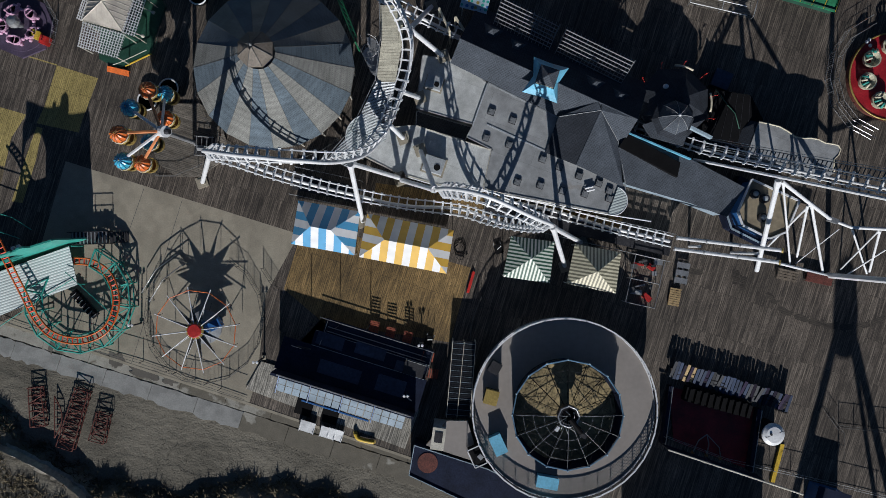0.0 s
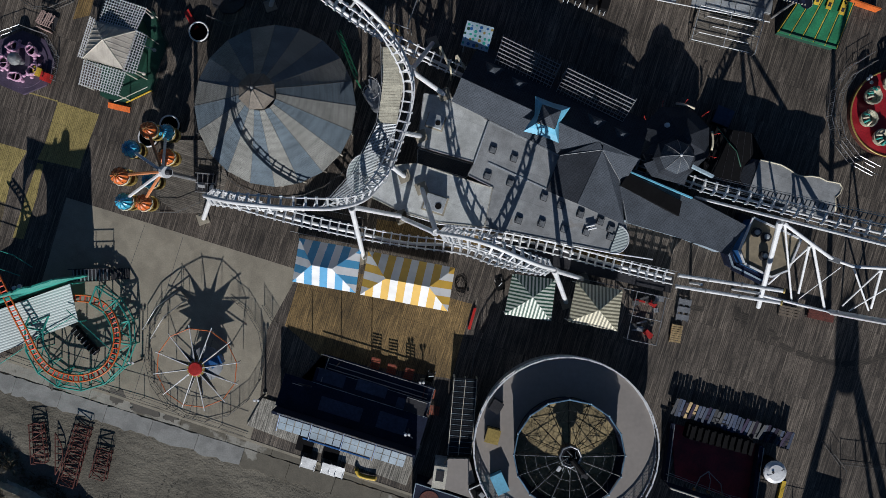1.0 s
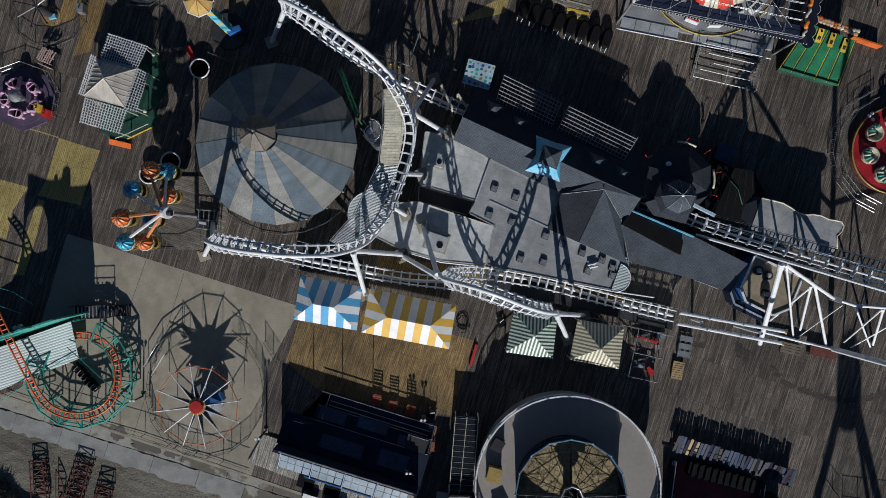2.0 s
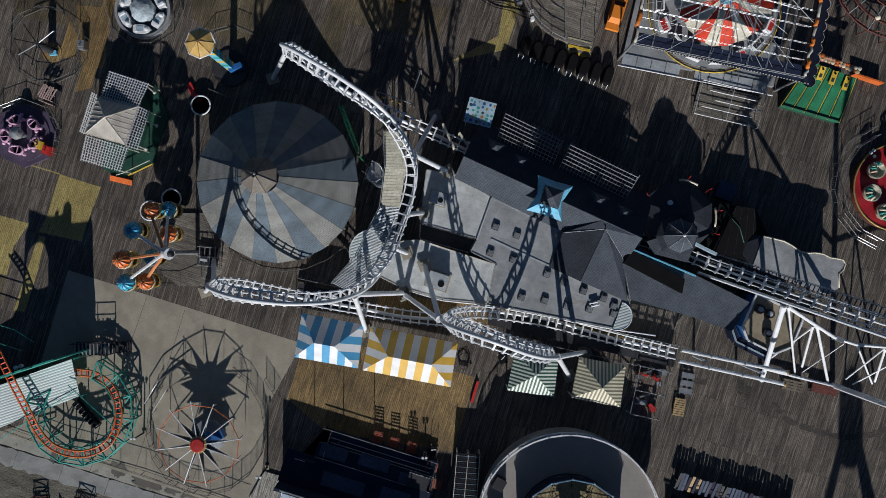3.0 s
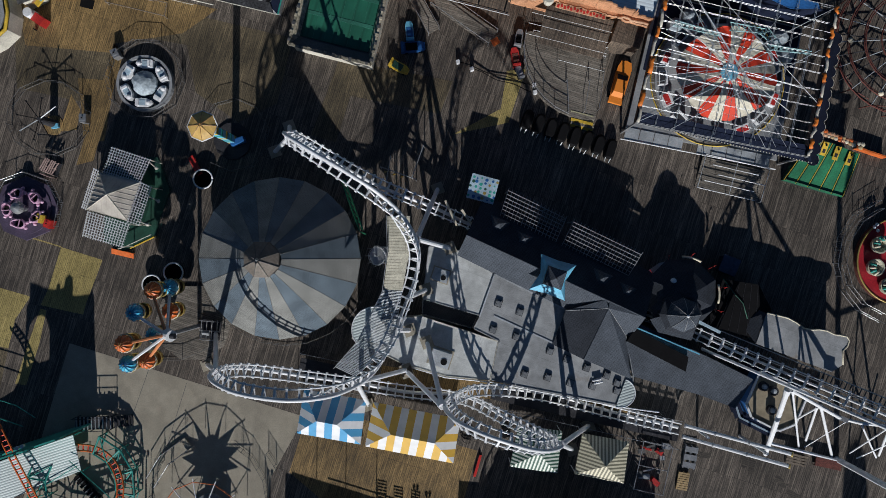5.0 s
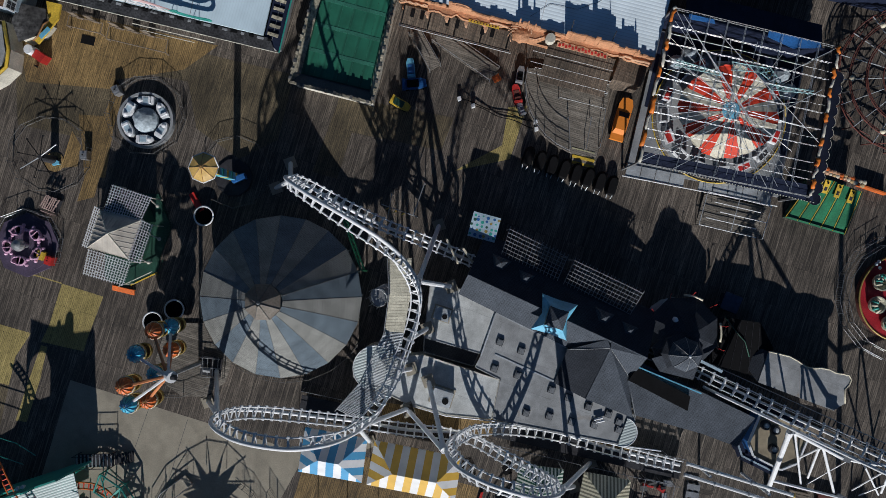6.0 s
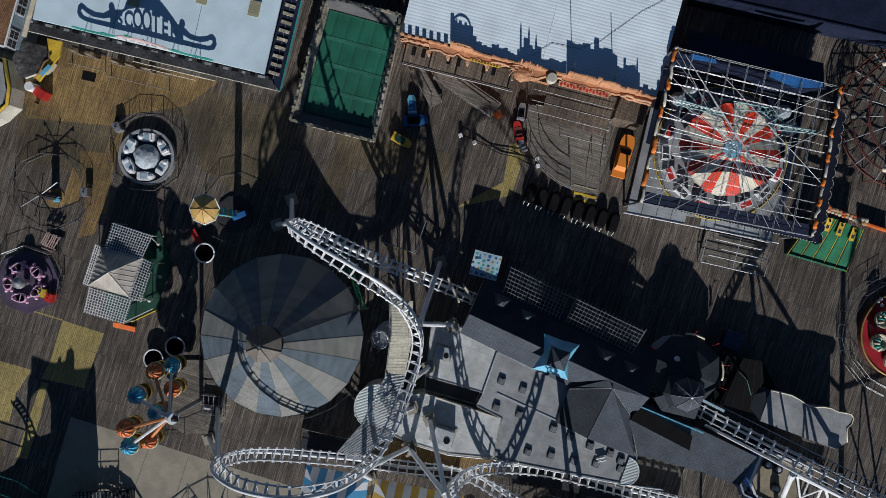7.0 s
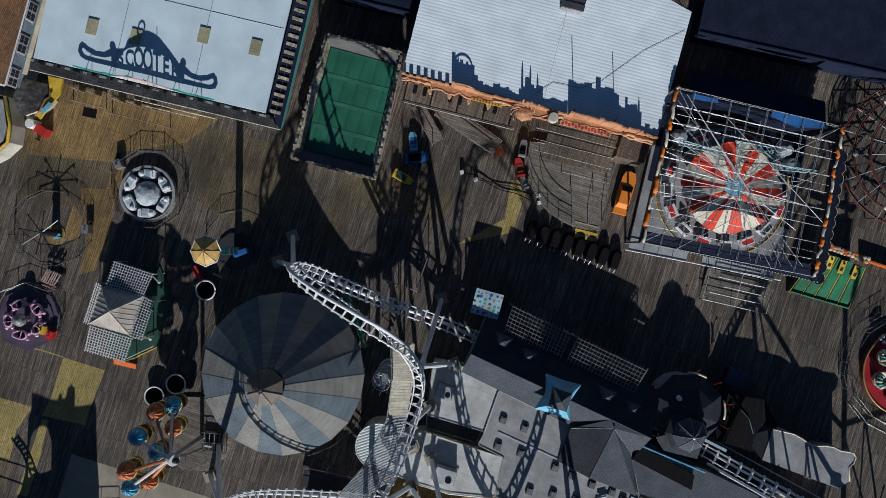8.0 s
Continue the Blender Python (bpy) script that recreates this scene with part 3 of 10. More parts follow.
# concrete apron of the rides, beside the boards
apron = [(-43.77, 10.14), (-16.2, 1.65), (-20.1, -5.4), (-21.1, -15.2), (-22.1, -18.35), (-51.6, -8.8), (-49.2, -8.0)]
setting("concrete_apron", prism(B(), apron, -0.3, 0.012), "concrete", "smooth tan-grey concrete apron with faint joints", "pavement")
jb = B()
for a, b in (((-34.5, 7), (-37.5, -1.5)), ((-30, 5.6), (-33.6, -6)), ((-36, -13.6), (-33.0, -4)), ((-29.5, -15.9), (-26.5, -6.5)), ((-43, -11.4), (-41.2, -6))):
    edge_box(jb, a, b, 0.012, 0.0165, 0.05)
setting("apron_joint", jb, "wire", "thin dark joints in the concrete", "joint")


def beach_road():
    """Broken concrete service road beside the pier, slab by slab, with a ragged outer edge."""
    t = tagged(new("road"), "pale concrete service road with damp stains", "road", kind="structure")
    rng = random.Random(4)
    u = -75.0
    while u < 62:
        w = 5.6
        for v0, v1, rag, mat, du in ((-22.6, -25.05, 0.05, "road", 0.0), (-25.2, -27.3, 0.22, "road_pale" if u < -20 else "road", 2.4)):
            top = [xy(u + du + w * k / 8 + 0.03, v0 + rng.uniform(-rag, rag) * 0.4) for k in range(9)]
            low = [xy(u + du + w * (8 - k) / 8 - 0.02, v1 + rng.uniform(-rag, rag)) for k in range(9)]
            part("slab", prism(B(), low + top, -0.4, -0.03 + rng.uniform(-0.006, 0.006)), mat, t)
        u += w + 0.05
    return t


beach_road()
kb = B()
for p, q in zip(BEACH[1:4], BEACH[2:5]):
    edge_box(kb, p, q, -0.3, 0.03, 0.3)
setting("kerb", kb, "concrete", "low concrete kerb at the pier's edge", "kerb")


def damp_patch(x, y, w, d, seed):
    """A dark damp stain with a ragged outline, a few millimetres over the concrete."""
    pts = []
    for k in range(28):
        a = 2 * math.pi * k / 28
        r = 1 + 0.55 * noise.noise(Vector((1.7 * math.cos(a) + seed, 1.7 * math.sin(a), 0.3))) + 0.3 * noise.noise(Vector((5 * math.cos(a), 5 * math.sin(a) + seed, 0.7)))
        u, v = turn2(w * r * math.cos(a), d * r * math.sin(a), PIER)
        pts.append((x + u, y + v))
    setting("damp_patch", prism(B(), pts, -0.02, 0.021), "damp", "dark damp stain on the concrete", "stain")


for k, (x, y, w, d) in enumerate(((-45.4, -11.6, 0.35, 0.9), (-37.9, -13.3, 0.9, 0.95), (-34.3, -14.9, 1.8, 0.65), (-31.6, -15.7, 0.8, 0.5), (-39.6, -12.6, 0.9, 0.3))):
    damp_patch(x, y, w, d, 3.1 * k + 0.5)


def patch(name, pts, mat, label, z=0.004):
    setting(name, prism(B(), pts, -0.02, z), mat, label, "deck")


patch("deck_panel", [(-44.77, 21.4), (-39.91, 19.89), (-41.78, 15.0), (-42.2, 13.5), (-47.2, 14.6), (-46.24, 16.63)], "deck_yellow", "faded yellow-painted deck boards")
patch("deck_panel", [(-53.0, 16.9), (-48.4, 15.6), (-50.2, 12.9), (-51.0, 9.5), (-55.5, 10.6)], "deck_yellow", "faded yellow-painted deck boards")
patch("deck_panel", [(-51.0, 9.5), (-52.4, 2.9), (-57.0, 3.9), (-55.5, 10.6)], "deck_faded", "ochre-stained deck boards by the kiddie coaster")
patch("deck_panel", [(-47.2, 14.2), (-46.5, 14.0), (-47.3, 10.26), (-48.9, 5.2), (-50.2, 5.4), (-48.6, 10.3)], "deck_yellow", "faded yellow-painted deck boards")
patch("deck_panel", [(-48.6, 22.66), (-44.77, 21.5), (-44.8, 21.36), (-48.64, 22.5)], "deck_yellow", "thin yellow painted line on the deck boards", 0.005)
patch("deck_panel", [(-16.0, 1.6), (-15.4, 3.0), (4.0, -2.2), (1.6, -11.0), (-13.4, -8.7), (-18.0, -4.8)], "deck_ochre", "ochre-stained deck boards by the tents")
patch("deck_panel", [(-50.5, 54), (-46, 53.6), (-26.5, 49.2), (-30.5, 46.4), (-38.5, 45.2), (-41, 37.5), (-43, 31), (-41, 31.5), (-37.5, 44), (-49, 45)], "deck_ochre", "ochre-stained deck boards by the bumper cars")
patch("deck_panel", [(-43.62, 39.33), (-42.56, 37.55), (-42.95, 35.11), (-44.94, 34.91)], "deck_ochre", "ochre-stained wedge of boards inside the ride fence", 0.006)
patch("deck_panel", [(-42.83, 41.18), (-38.52, 40.85), (-39.7, 33.8), (-42.15, 33.79), (-42.4, 37.6)], "deck_ochre", "ochre-stained deck boards by the bumper cars", 0.007)
patch("deck_panel", [(-11.5, 39.2), (-0.5, 37.0), (1.0, 40.8), (-10.5, 43.0)], "deck_faded", "ochre-stained strip of deck boards", 0.005)
patch("deck_panel", [(1.0, 34.6), (7.5, 36.0), (9.5, 42.2), (7.3, 42.0), (6.6, 37.6)], "deck_yellow", "faded yellow deck boards by the stage", 0.006)
patch("deck_panel", [(-15.5, 34.5), (-12.6, 33.7), (-9.5, 43.5), (-12.0, 44.0)], "deck_faded", "ochre-stained strip of deck boards", 0.006)
patch("deck_panel", [(-50.5, 53.6), (-17.6, 45.8), (-19.5, 38.2), (-24, 36), (-29, 39.5), (-30, 45), (-38, 46.5), (-40.5, 38), (-50, 40)], "deck_faded", "ochre-stained deck boards by the bumper cars", 0.003)
patch("deck_panel", [(-7.2, 7.7), (21.8, 3.9), (21.3, 1.7), (-7.4, 5.5)], "deck_ochre", "ochre-stained deck boards under the track", 0.005)
# dark round inlays in the boards, the marks of an old ride
rb = B()
for cx, cy, deg in ((39.1, -5.6, -55), (40.64, -7.13, -30), (42.55, -7.91, -19), (44.19, -8.43, -15), (45.9, -8.82, -8), (47.86, -8.94, 2), (49.76, -8.73, 10), (51.45, -8.19, 22), (30.24, -2.56, -8), (34.97, -3.2, 80), (35.8, -3.9, 78)):
    for grow, z in ((0.0, 0.009), (0.07, 0.004)):
        ends = []
        for k in range(7):
            a = radians(-90 + 30 * k)
            ends.append(((0.52 + (0.27 + grow) * math.cos(a)), (0.27 + grow) * math.sin(a)))
        pill = ends + [(-u, -v) for u, v in ends]
        pts = []
        for u, v in pill:
            x, y = turn2(u, v, deg)
            pts.append((cx + x, cy + y))
        prism(rb, pts, -0.02, z)
    x, y = turn2(0.75, 0.42, deg)
    lathe(rb, [(0.17, -0.01), (0.17, 0.007), (0.02, 0.008)], 8, (cx + x, cy + y))
setting("deck_cover", rb, "deck_dark", "dark wooden cover boards set in the deck", "deck")

# ---------------------------------------------------------------- roller coaster
def spline(nodes, step=0.25):
    """Even points along a smooth curve through the nodes."""
    P = [Vector(p) for p in nodes]
    P = [2 * P[0] - P[1]] + P + [2 * P[-1] - P[-2]]
    raw = []
    for a, b, c, d in zip(P, P[1:], P[2:], P[3:]):
        for k in range(40):
            t = k / 40
            raw.append(0.5 * ((2 * b) + (c - a) * t + (2 * a - 5 * b + 4 * c - d) * t * t + (3 * b - a - 3 * c + d) * t ** 3))
    raw.append(P[-2])
    out, need = [raw[0]], step
    run = 0.0
    for a, b in zip(raw, raw[1:]):
        ln = (b - a).length
        while run + ln >= need:
            out.append(a.lerp(b, (need - run) / ln))
            need += step
        run += ln
    return out


def bank(pts, top=24.0, wide=10):
    """Directions of the rider's up: gravity and the pull of each bend."""
    n = len(pts)
    ups = []
    for i in range(n):
        a, b, c = pts[max(i - wide, 0)], pts[i], pts[min(i + wide, n - 1)]
        d1, d2 = (b - a), (c - b)
        if d1.length < 1e-4 or d2.length < 1e-4:
            ups.append(Vector((0, 0, 1)))
            continue
        k = (d2.normalized() - d1.normalized()) / (0.5 * (d1.length + d2.length))
        ups.append((k * (2 * 9.8 * max(top - b.z, 2.0)) + Vector((0, 0, 9.8))).normalized())
    sm = []
    for i in range(n):
        v = Vector((0, 0, 0))
        for j in range(max(0, i - 12), min(n, i + 13)):
            v += ups[j]
        t = (pts[min(i + 1, n - 1)] - pts[max(i - 1, 0)]).normalized()
        v -= t * v.dot(t)
        sm.append(v.normalized())
    return sm


NORTH_TURN = [(9, 21.9, 2.0), (4, 23.8, 2.0), (-1.5, 26.1, 2.5), (-6.5, 28.1, 4.2), (-10.8, 30.2, 7.2), (-13.7, 31.8, 10.3),
              (-14.67, 32.1, 12.7), (-13.5, 31.2, 14.6), (-10.4, 29.05, 15.3), (-7.0, 26.5, 14.4), (-4.35, 23.9, 12.4), (-3.0, 21.2, 10.6)]
SOUTH_TURN = [(-3.2, 18.2, 9.7), (-4.2, 15.2, 9.7), (-5.35, 12.2, 10.5), (-7.1, 9.8, 13.0), (-10.0, 8.65, 16.0), (-13.45, 8.4, 17.8), (-17.7, 8.7, 17.3),
              (-20.55, 9.1, 15.3), (-21.4, 9.3, 12.9), (-20.2, 9.0, 9.9), (-17.5, 8.15, 7.1), (-13.75, 7.15, 4.9), (-9, 6.1, 3.1), (-4, 5.2, 2.4)]
BIG_LOOP = [(0.3, 4.7, 2.2), (3.2, 4.25, 3.1), (6.15, 3.25, 5.1), (7.85, 2.85, 6.8), (9.35, 2.55, 8.7), (10.4, 2.5, 10.8), (10.75, 2.6, 12.8), (9.2, 3.1, 15.3),
            (7.4, 3.75, 16.9), (5.2, 4.6, 17.8), (3.6, 5.1, 17.5), (2.1, 5.5, 16.0), (1.2, 5.75, 13.8), (0.9, 5.9, 11.5), (1.2, 6.0, 9.5), (2.1, 6.0, 7.3),
            (3.2, 6.0, 5.6), (5.3, 5.8, 4.1), (8.5, 5.3, 2.7), (13, 4.4, 1.9), (20, 2.6, 1.8), (27, 0.9, 1.8)]
LIFT_ONE = [(21, 14.4, 2.0), (24.5, 13.3, 2.1), (27.4, 12.25, 2.7), (30, 11.05, 4.4), (34.8, 8.85, 9.4), (39.05, 6.95, 13.8), (42, 5.65, 17.1), (46, 3.9, 21.7)]

coaster = thing("roller_coaster", "white tubular steel looping roller coaster with ladder-like track", "roller coaster")
GAUGE, SPINE = 0.62, 0.72


def lay_track(nodes, tie_step=1.06, rail_r=0.085, spine_r=0.2):
    pts = spline(nodes)
    ups = bank(pts)
    left, right, mid, seats = [], [], [], []
    for i, (p, u) in enumerate(zip(pts, ups)):
        t = (pts[min(i + 1, len(pts) - 1)] - pts[max(i - 1, 0)]).normalized()
        s = t.cross(u).normalized()
        left.append(p - s * GAUGE)
        right.append(p + s * GAUGE)
        mid.append(p - u * SPINE)
        seats.append(Matrix((s, t, u)).transposed().to_4x4())
        seats[-1].translation = p
    for line in (left, right):
        part("rail", hose(B(), line[::2], rail_r, 7), "white", coaster)
    part("spine", hose(B(), mid[::2], spine_r, 8), "white", coaster)
    gap = max(1, round(tie_step / 0.25))
    for k in range(2, len(seats) - 1, gap):
        share("tie", TIE, seats[k], coaster)
    return pts, ups


def tie_mesh():
    """A V-shaped tie between spine and rails."""
    bm = B()
    for s in (-1, 1):
        box(bm, (s * 0.4, 0, -0.32), (0.98, 0.17, 0.12), 0, 0, 0, -s * 42)
    box(bm, (0, 0, -0.04), (1.36, 0.13, 0.1))
    for s in (-1, 1):
        box(bm, (s * 0.69, 0, 0.0), (0.22, 0.24, 0.18))
    me = bpy.data.meshes.new("tie")
    bm.to_mesh(me)
    bm.free()
    me.materials.append(M["white"])
    return me


TIE = tie_mesh()
lay_track(NORTH_TURN + SOUTH_TURN + BIG_LOOP)
lay_track(LIFT_ONE, 1.3, 0.07, 0.14)


def support(top, foot, r=0.26, plate=True):
    c = part("support_column", bar(B(), top, foot, r, 10), "white", coaster)
    if plate:
        b = B()
        box(b, (foot[0], foot[1], foot[2] + 0.1), (1.3, 1.3, 0.2), 20)
        box(b, (foot[0], foot[1], foot[2] + 0.25), (0.8, 0.8, 0.1), 20)
        part("footing", b, "concrete", c)
    collar = Vector(top).lerp(Vector(foot), 0.06)
    part("collar", bar(B(), top, collar, r * 1.25, 10), "white", c)
    return c


for top, foot in (((-22.1, 9.4, 12.2), (-26.6, 11.5, 0)), ((-22.1, 9.4, 12.2), (-27.6, 7.7, 0)),
                  ((-8.2, 8.3, 12.8), (-8.7, 3.1, 0)), ((-8.1, 8.4, 12.6), (-4.1, 7.9, 3.7)),
                  ((0.0, 5.9, 12.0), (-4.0, 7.7, 3.7)), ((0.0, 6.0, 12.1), (-1.8, 11.0, 3.7)),
                  ((11.6, 2.3, 12.0), (15.0, -2.0, 0)), ((11.6, 2.3, 12.0), (16.9, 0.8, 0)),
                  ((-15.1, 32.3, 11.6), (-18.0, 35.5, 0)), ((-15.1, 32.3, 11.6), (-19.7, 32.6, 0)),
                  ((-2.6, 22.4, 10.0), (-0.7, 28.3, 0)), ((-2.6, 22.3, 10.0), (0.7, 21.4, 3.7)),
                  ((-3.6, 16.3, 8.9), (-1.9, 16.8, 3.7)), ((-4.9, 13.0, 9.0), (-3.7, 12.3, 3.7))):
    support(top, foot)
for top, foot, r in (((34.9, 7.2, 9.4), (37.3, -2.4, 0.1), 0.27), ((35.6, 6.95, 9.0), (41.1, -1.5, 0.2), 0.11), ((35.3, 7.1, 9.3), (42.3, 3.4, 5.9), 0.2),
                     ((39.5, 5.0, 7.2), (38.4, 0.3, 0.2), 0.11), ((39.5, 5.0, 7.2), (44.9, -2.5, 0.2), 0.15), ((39.3, 4.8, 6.9), (41.9, -0.75, 0.2), 0.13),
                     ((47.9, 2.2, 5.3), (46.95, -2.2, 0.2), 0.09), ((48.0, 2.2, 5.3), (50.3, -2.45, 0.2), 0.13), ((45.4, 2.3, 4.7), (50.0, -2.7, 0.2), 0.1),
                     ((50.2, 0.1, 3.0), (47.75, -2.8, 0.2), 0.08), ((44.9, 2.4, 3.2), (41.75, -1.55, 0.2), 0.05), ((45.5, -2.9, 20.0), (45.5, -2.9, 0.1), 0.32)):
    support(top, foot, r, False)
part("tower_tie", hose(B(), [(42.3, 3.4, 5.9), (45.2, 2.55, 4.9), (47.8, 2.4, 5.35), (52, 2.2, 6.0)], 0.18, 8), "white", coaster)
part("ground_tie", bar(B(), (37.6, -1.0, 0.45), (45.3, -2.9, 0.5), 0.17, 8), "white", coaster)
part("tie_clamp", box(B(), (42.6, 3.3, 5.8), (1.1, 0.5, 0.5), -20), "steel", coaster)


def launch_tubes():
    """The second lift: a pair of heavy tubes with flanges, then a single boom."""
    a, b = Vector((27.2, 0.75, 1.85)), Vector((36.15, -0.58, 7.6))
    s = Vector((0.14, 0.62, 0))
    for sg in (-1, 1):
        tb = part("lift_tube", bar(B(), a + s * sg, b + s * sg, 0.2, 10), "white", coaster)
        for f in (0.0, 0.3, 0.62, 1.0):
            c = a.lerp(b, f) + s * sg
            part("flange", bar(B(), c, c + (b - a).normalized() * 0.15, 0.28, 10), "steel" if f < 1 else "gold", tb)
    for f in (0.25, 0.8):
        c = a.lerp(b, f)
        part("support_column", bar(B(), c, (c.x, c.y, 0), 0.16, 8), "white", coaster)


launch_tubes()
part("lift_boom", bar(B(), (28.9, 10.2, 2.6), (46, 2.66, 22.1), 0.17, 10), "white", coaster)


def catwalk(a, b, w, z_rise, label):
    """A narrow stair beside the lift: stringers and treads."""
    t = thing("lift_stair", label, "stairs")
    p, q = Vector(a), Vector(b)
    d = (q - p)
    s = d.cross(Vector((0, 0, 1))).normalized() * w / 2
    for sg in (-1, 1):
        part("stringer", bar(B(), p + s * sg, q + s * sg, 0.05, 5), "steel", t)
        part("handrail", bar(B(), p + s * sg + Vector((0, 0, 1)), q + s * sg + Vector((0, 0, 1)), 0.03, 5), "steel", t)
    n = int(d.length / 0.42)
    tread = None
    yaw = math.degrees(math.atan2(d.y, d.x))
    for i in range(n):
        m = Matrix.Translation(p + d * (i + 0.5) / n) @ pose(0, 0, 0, 0, 0, yaw)
        if tread is None:
            tread = part("tread", box(B(), (0, 0, 0), (0.1, w, 0.04)), "wire", t)
            tread.matrix_basis = m
        else:
            share("tread", tread.data, m, t)
    return t


catwalk((29.4, 12.35, 1.6), (46, 4.75, 21.6), 1.0, 0, "grey steel stair running beside the coaster's lift")


def high_walk():
    """The boarded walkway beside the coaster's crest, with its spiral stair."""
    t = thing("elevated_walkway", "pale boarded maintenance walkway on posts beside the coaster", "walkway")
    pts = [(-5.6, 24.6), (-5.5, 21.0), (-6.05, 17.1), (-8.5, 12.1), (-10.9, 9.35)]
    z = [10.3, 10.1, 9.5, 9.5, 9.6]
    wide = [(2.3, 0), (2.1, 0.1), (1.9, 0.1), (3.4, 0.9), (1.9, 0.9)]
    rows = []
    for (x, y), zz, (w, k) in zip(pts, z, wide):
        rows.append(((x, y, zz), (x + w, y - k, zz)))
    for i, (a, b) in enumerate(zip(rows, rows[1:])):
        if i < 2:
            part("deck_section", slab(B(), [a[0], b[0], b[1], a[1]], 0.12), "walk_boards", t)
        else:
            gb = B()
            n = int((Vector(b[0]) - Vector(a[0])).length / 0.15)
            for k in range(n + 1):
                bar(gb, Vector(a[0]).lerp(Vector(b[0]), k / n), Vector(a[1]).lerp(Vector(b[1]), k / n), 0.05, 4)
            for k in range(9):
                bar(gb, Vector(a[0]).lerp(Vector(a[1]), k / 8), Vector(b[0]).lerp(Vector(b[1]), k / 8), 0.03, 4)
            tagged(part("grating", gb, "pale_steel", t, "open steel grating"), kind="stuff")
        part("handrail", bar(B(), Vector(a[0]) + Vector((0, 0, 1)), Vector(b[0]) + Vector((0, 0, 1)), 0.04, 5), "steel", t)
    for a, _ in rows:
        part("post", bar(B(), a, (a[0], a[1], a[2] + 1), 0.04, 5), "steel", t)
    for i in (1, 2, 3):
        a, b = rows[i]
        part("leg", bar(B(), (a[0] + 0.4, a[1], a[2] - 0.1), (a[0] + 0.4, a[1], 0), 0.12, 6), "steel", t)
    return t


high_walk()


def spiral_stair(x, y, h, r=0.95):
    t = thing("spiral_stair", "grey steel spiral stair with round cage", "stairs", at=(x, y, 0))
    part("pole", bar(B(), (0, 0, 0), (0, 0, h + 1), 0.09, 8), "steel", t)
    tread = None
    n = int(h / 0.2)
    for i in range(n):
        m = pose(0, 0, 0.2 * i, 0, 0, 24 * i)
        if tread is None:
            tb = B()
            slab(tb, [(0.05, -0.06, 0), (r, -0.2, 0), (r, 0.2, 0), (0.05, 0.06, 0)], 0.04)
            tread = part("tread", tb, "steel", t)
        else:
            share("tread", tread.data, m, t)
    line = [(r * math.cos(radians(24 * i)), r * math.sin(radians(24 * i)), 0.2 * i + 1.0) for i in range(n)]
    part("handrail", hose(B(), line, 0.035, 5), "steel", t)
    for k in range(8):
        a = 2 * math.pi * k / 8
        part("cage_bar", bar(B(), (1.02 * math.cos(a), 1.02 * math.sin(a), h - 3), (1.02 * math.cos(a), 1.02 * math.sin(a), h + 1), 0.02, 4), "steel", t)
    return t


spiral_stair(-6.75, 20.6, 10.0)

# ---------------------------------------------------------------- station building
station = thing("station_building", "long coaster station with slate-grey shingle roofs and flat felt wings", "building")


def roof(bmat, faces, name="roof", parent=station, thick=0.15):
    bm = B()
    for f in faces:
        slab(bm, f, thick)
    return part(name, bm, bmat, parent)


RX, RY = (2.5, 22.8), (21.6, 14.0)
def ridge_at(f, off, z):
    """A place on the gable: f along the ridge, off metres to its north."""
    dx, dy = RY[0] - RX[0], RY[1] - RX[1]
    ln = math.hypot(dx, dy)
    return (RX[0] + dx * f - dy / ln * off, RX[1] + dy * f + dx / ln * off, z)


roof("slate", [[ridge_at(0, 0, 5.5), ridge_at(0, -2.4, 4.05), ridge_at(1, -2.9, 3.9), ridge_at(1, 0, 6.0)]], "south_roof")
# North slope in a darker shingle copy: its shade is put into the colour
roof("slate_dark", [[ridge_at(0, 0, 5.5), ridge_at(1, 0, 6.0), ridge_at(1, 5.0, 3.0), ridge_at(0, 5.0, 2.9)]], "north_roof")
part("ridge_cap", bar(B(), ridge_at(0, 0, 5.52), ridge_at(1, 0, 6.02), 0.06, 6), "slate", station)
wb = B()
prism(wb, [ridge_at(0.01, -1.9, 0)[:2], ridge_at(0.99, -1.9, 0)[:2], ridge_at(0.99, 4.8, 0)[:2], ridge_at(0.01, 4.8, 0)[:2]], 0, 2.75, top=False)
for f in (0.01, 0.99):
    face(wb, [ridge_at(f, -1.9, 2.75), ridge_at(f, 4.8, 2.75), ridge_at(f, 0, 5.2), ridge_at(f, -1.9, 4.1)])
part("wall", wb, "slate_blue", station)


def dormer(f, off, z, size=1.55):
    x, y, _ = ridge_at(f, off, 0)
    t = part("dormer", B(), "slate", station)
    bm = B()
    ang = -22.6
    lo = [(*turn2(a * size, b * size, ang), z - 1.1) for a, b in ((-0.75, -0.75), (0.75, -0.75), (0.75, 0.75), (-0.75, 0.75))]
    tip = (*turn2(0, 0.35 * size, ang), z)
    lo = [(x + p[0], y + p[1], p[2]) for p in lo]
    tip = (x + tip[0], y + tip[1], tip[2])
    vs = [bm.verts.new(p) for p in lo]
    vt = bm.verts.new(tip)
    for i in range(4):
        bm.faces.new((vs[i], vs[(i + 1) % 4], vt))
    bm.faces.new(list(reversed(vs)))
    bm.to_mesh(t.data)
    bm.free()
    return t


for f, o, z in ((0.13, 2.1, 4.95), (0.28, 1.8, 4.95), (0.56, 4.5, 3.75), (0.6, 4.6, 3.65), (0.73, 1.5, 5.4), (0.875, 1.4, 5.4)):
    dormer(f, o, z)


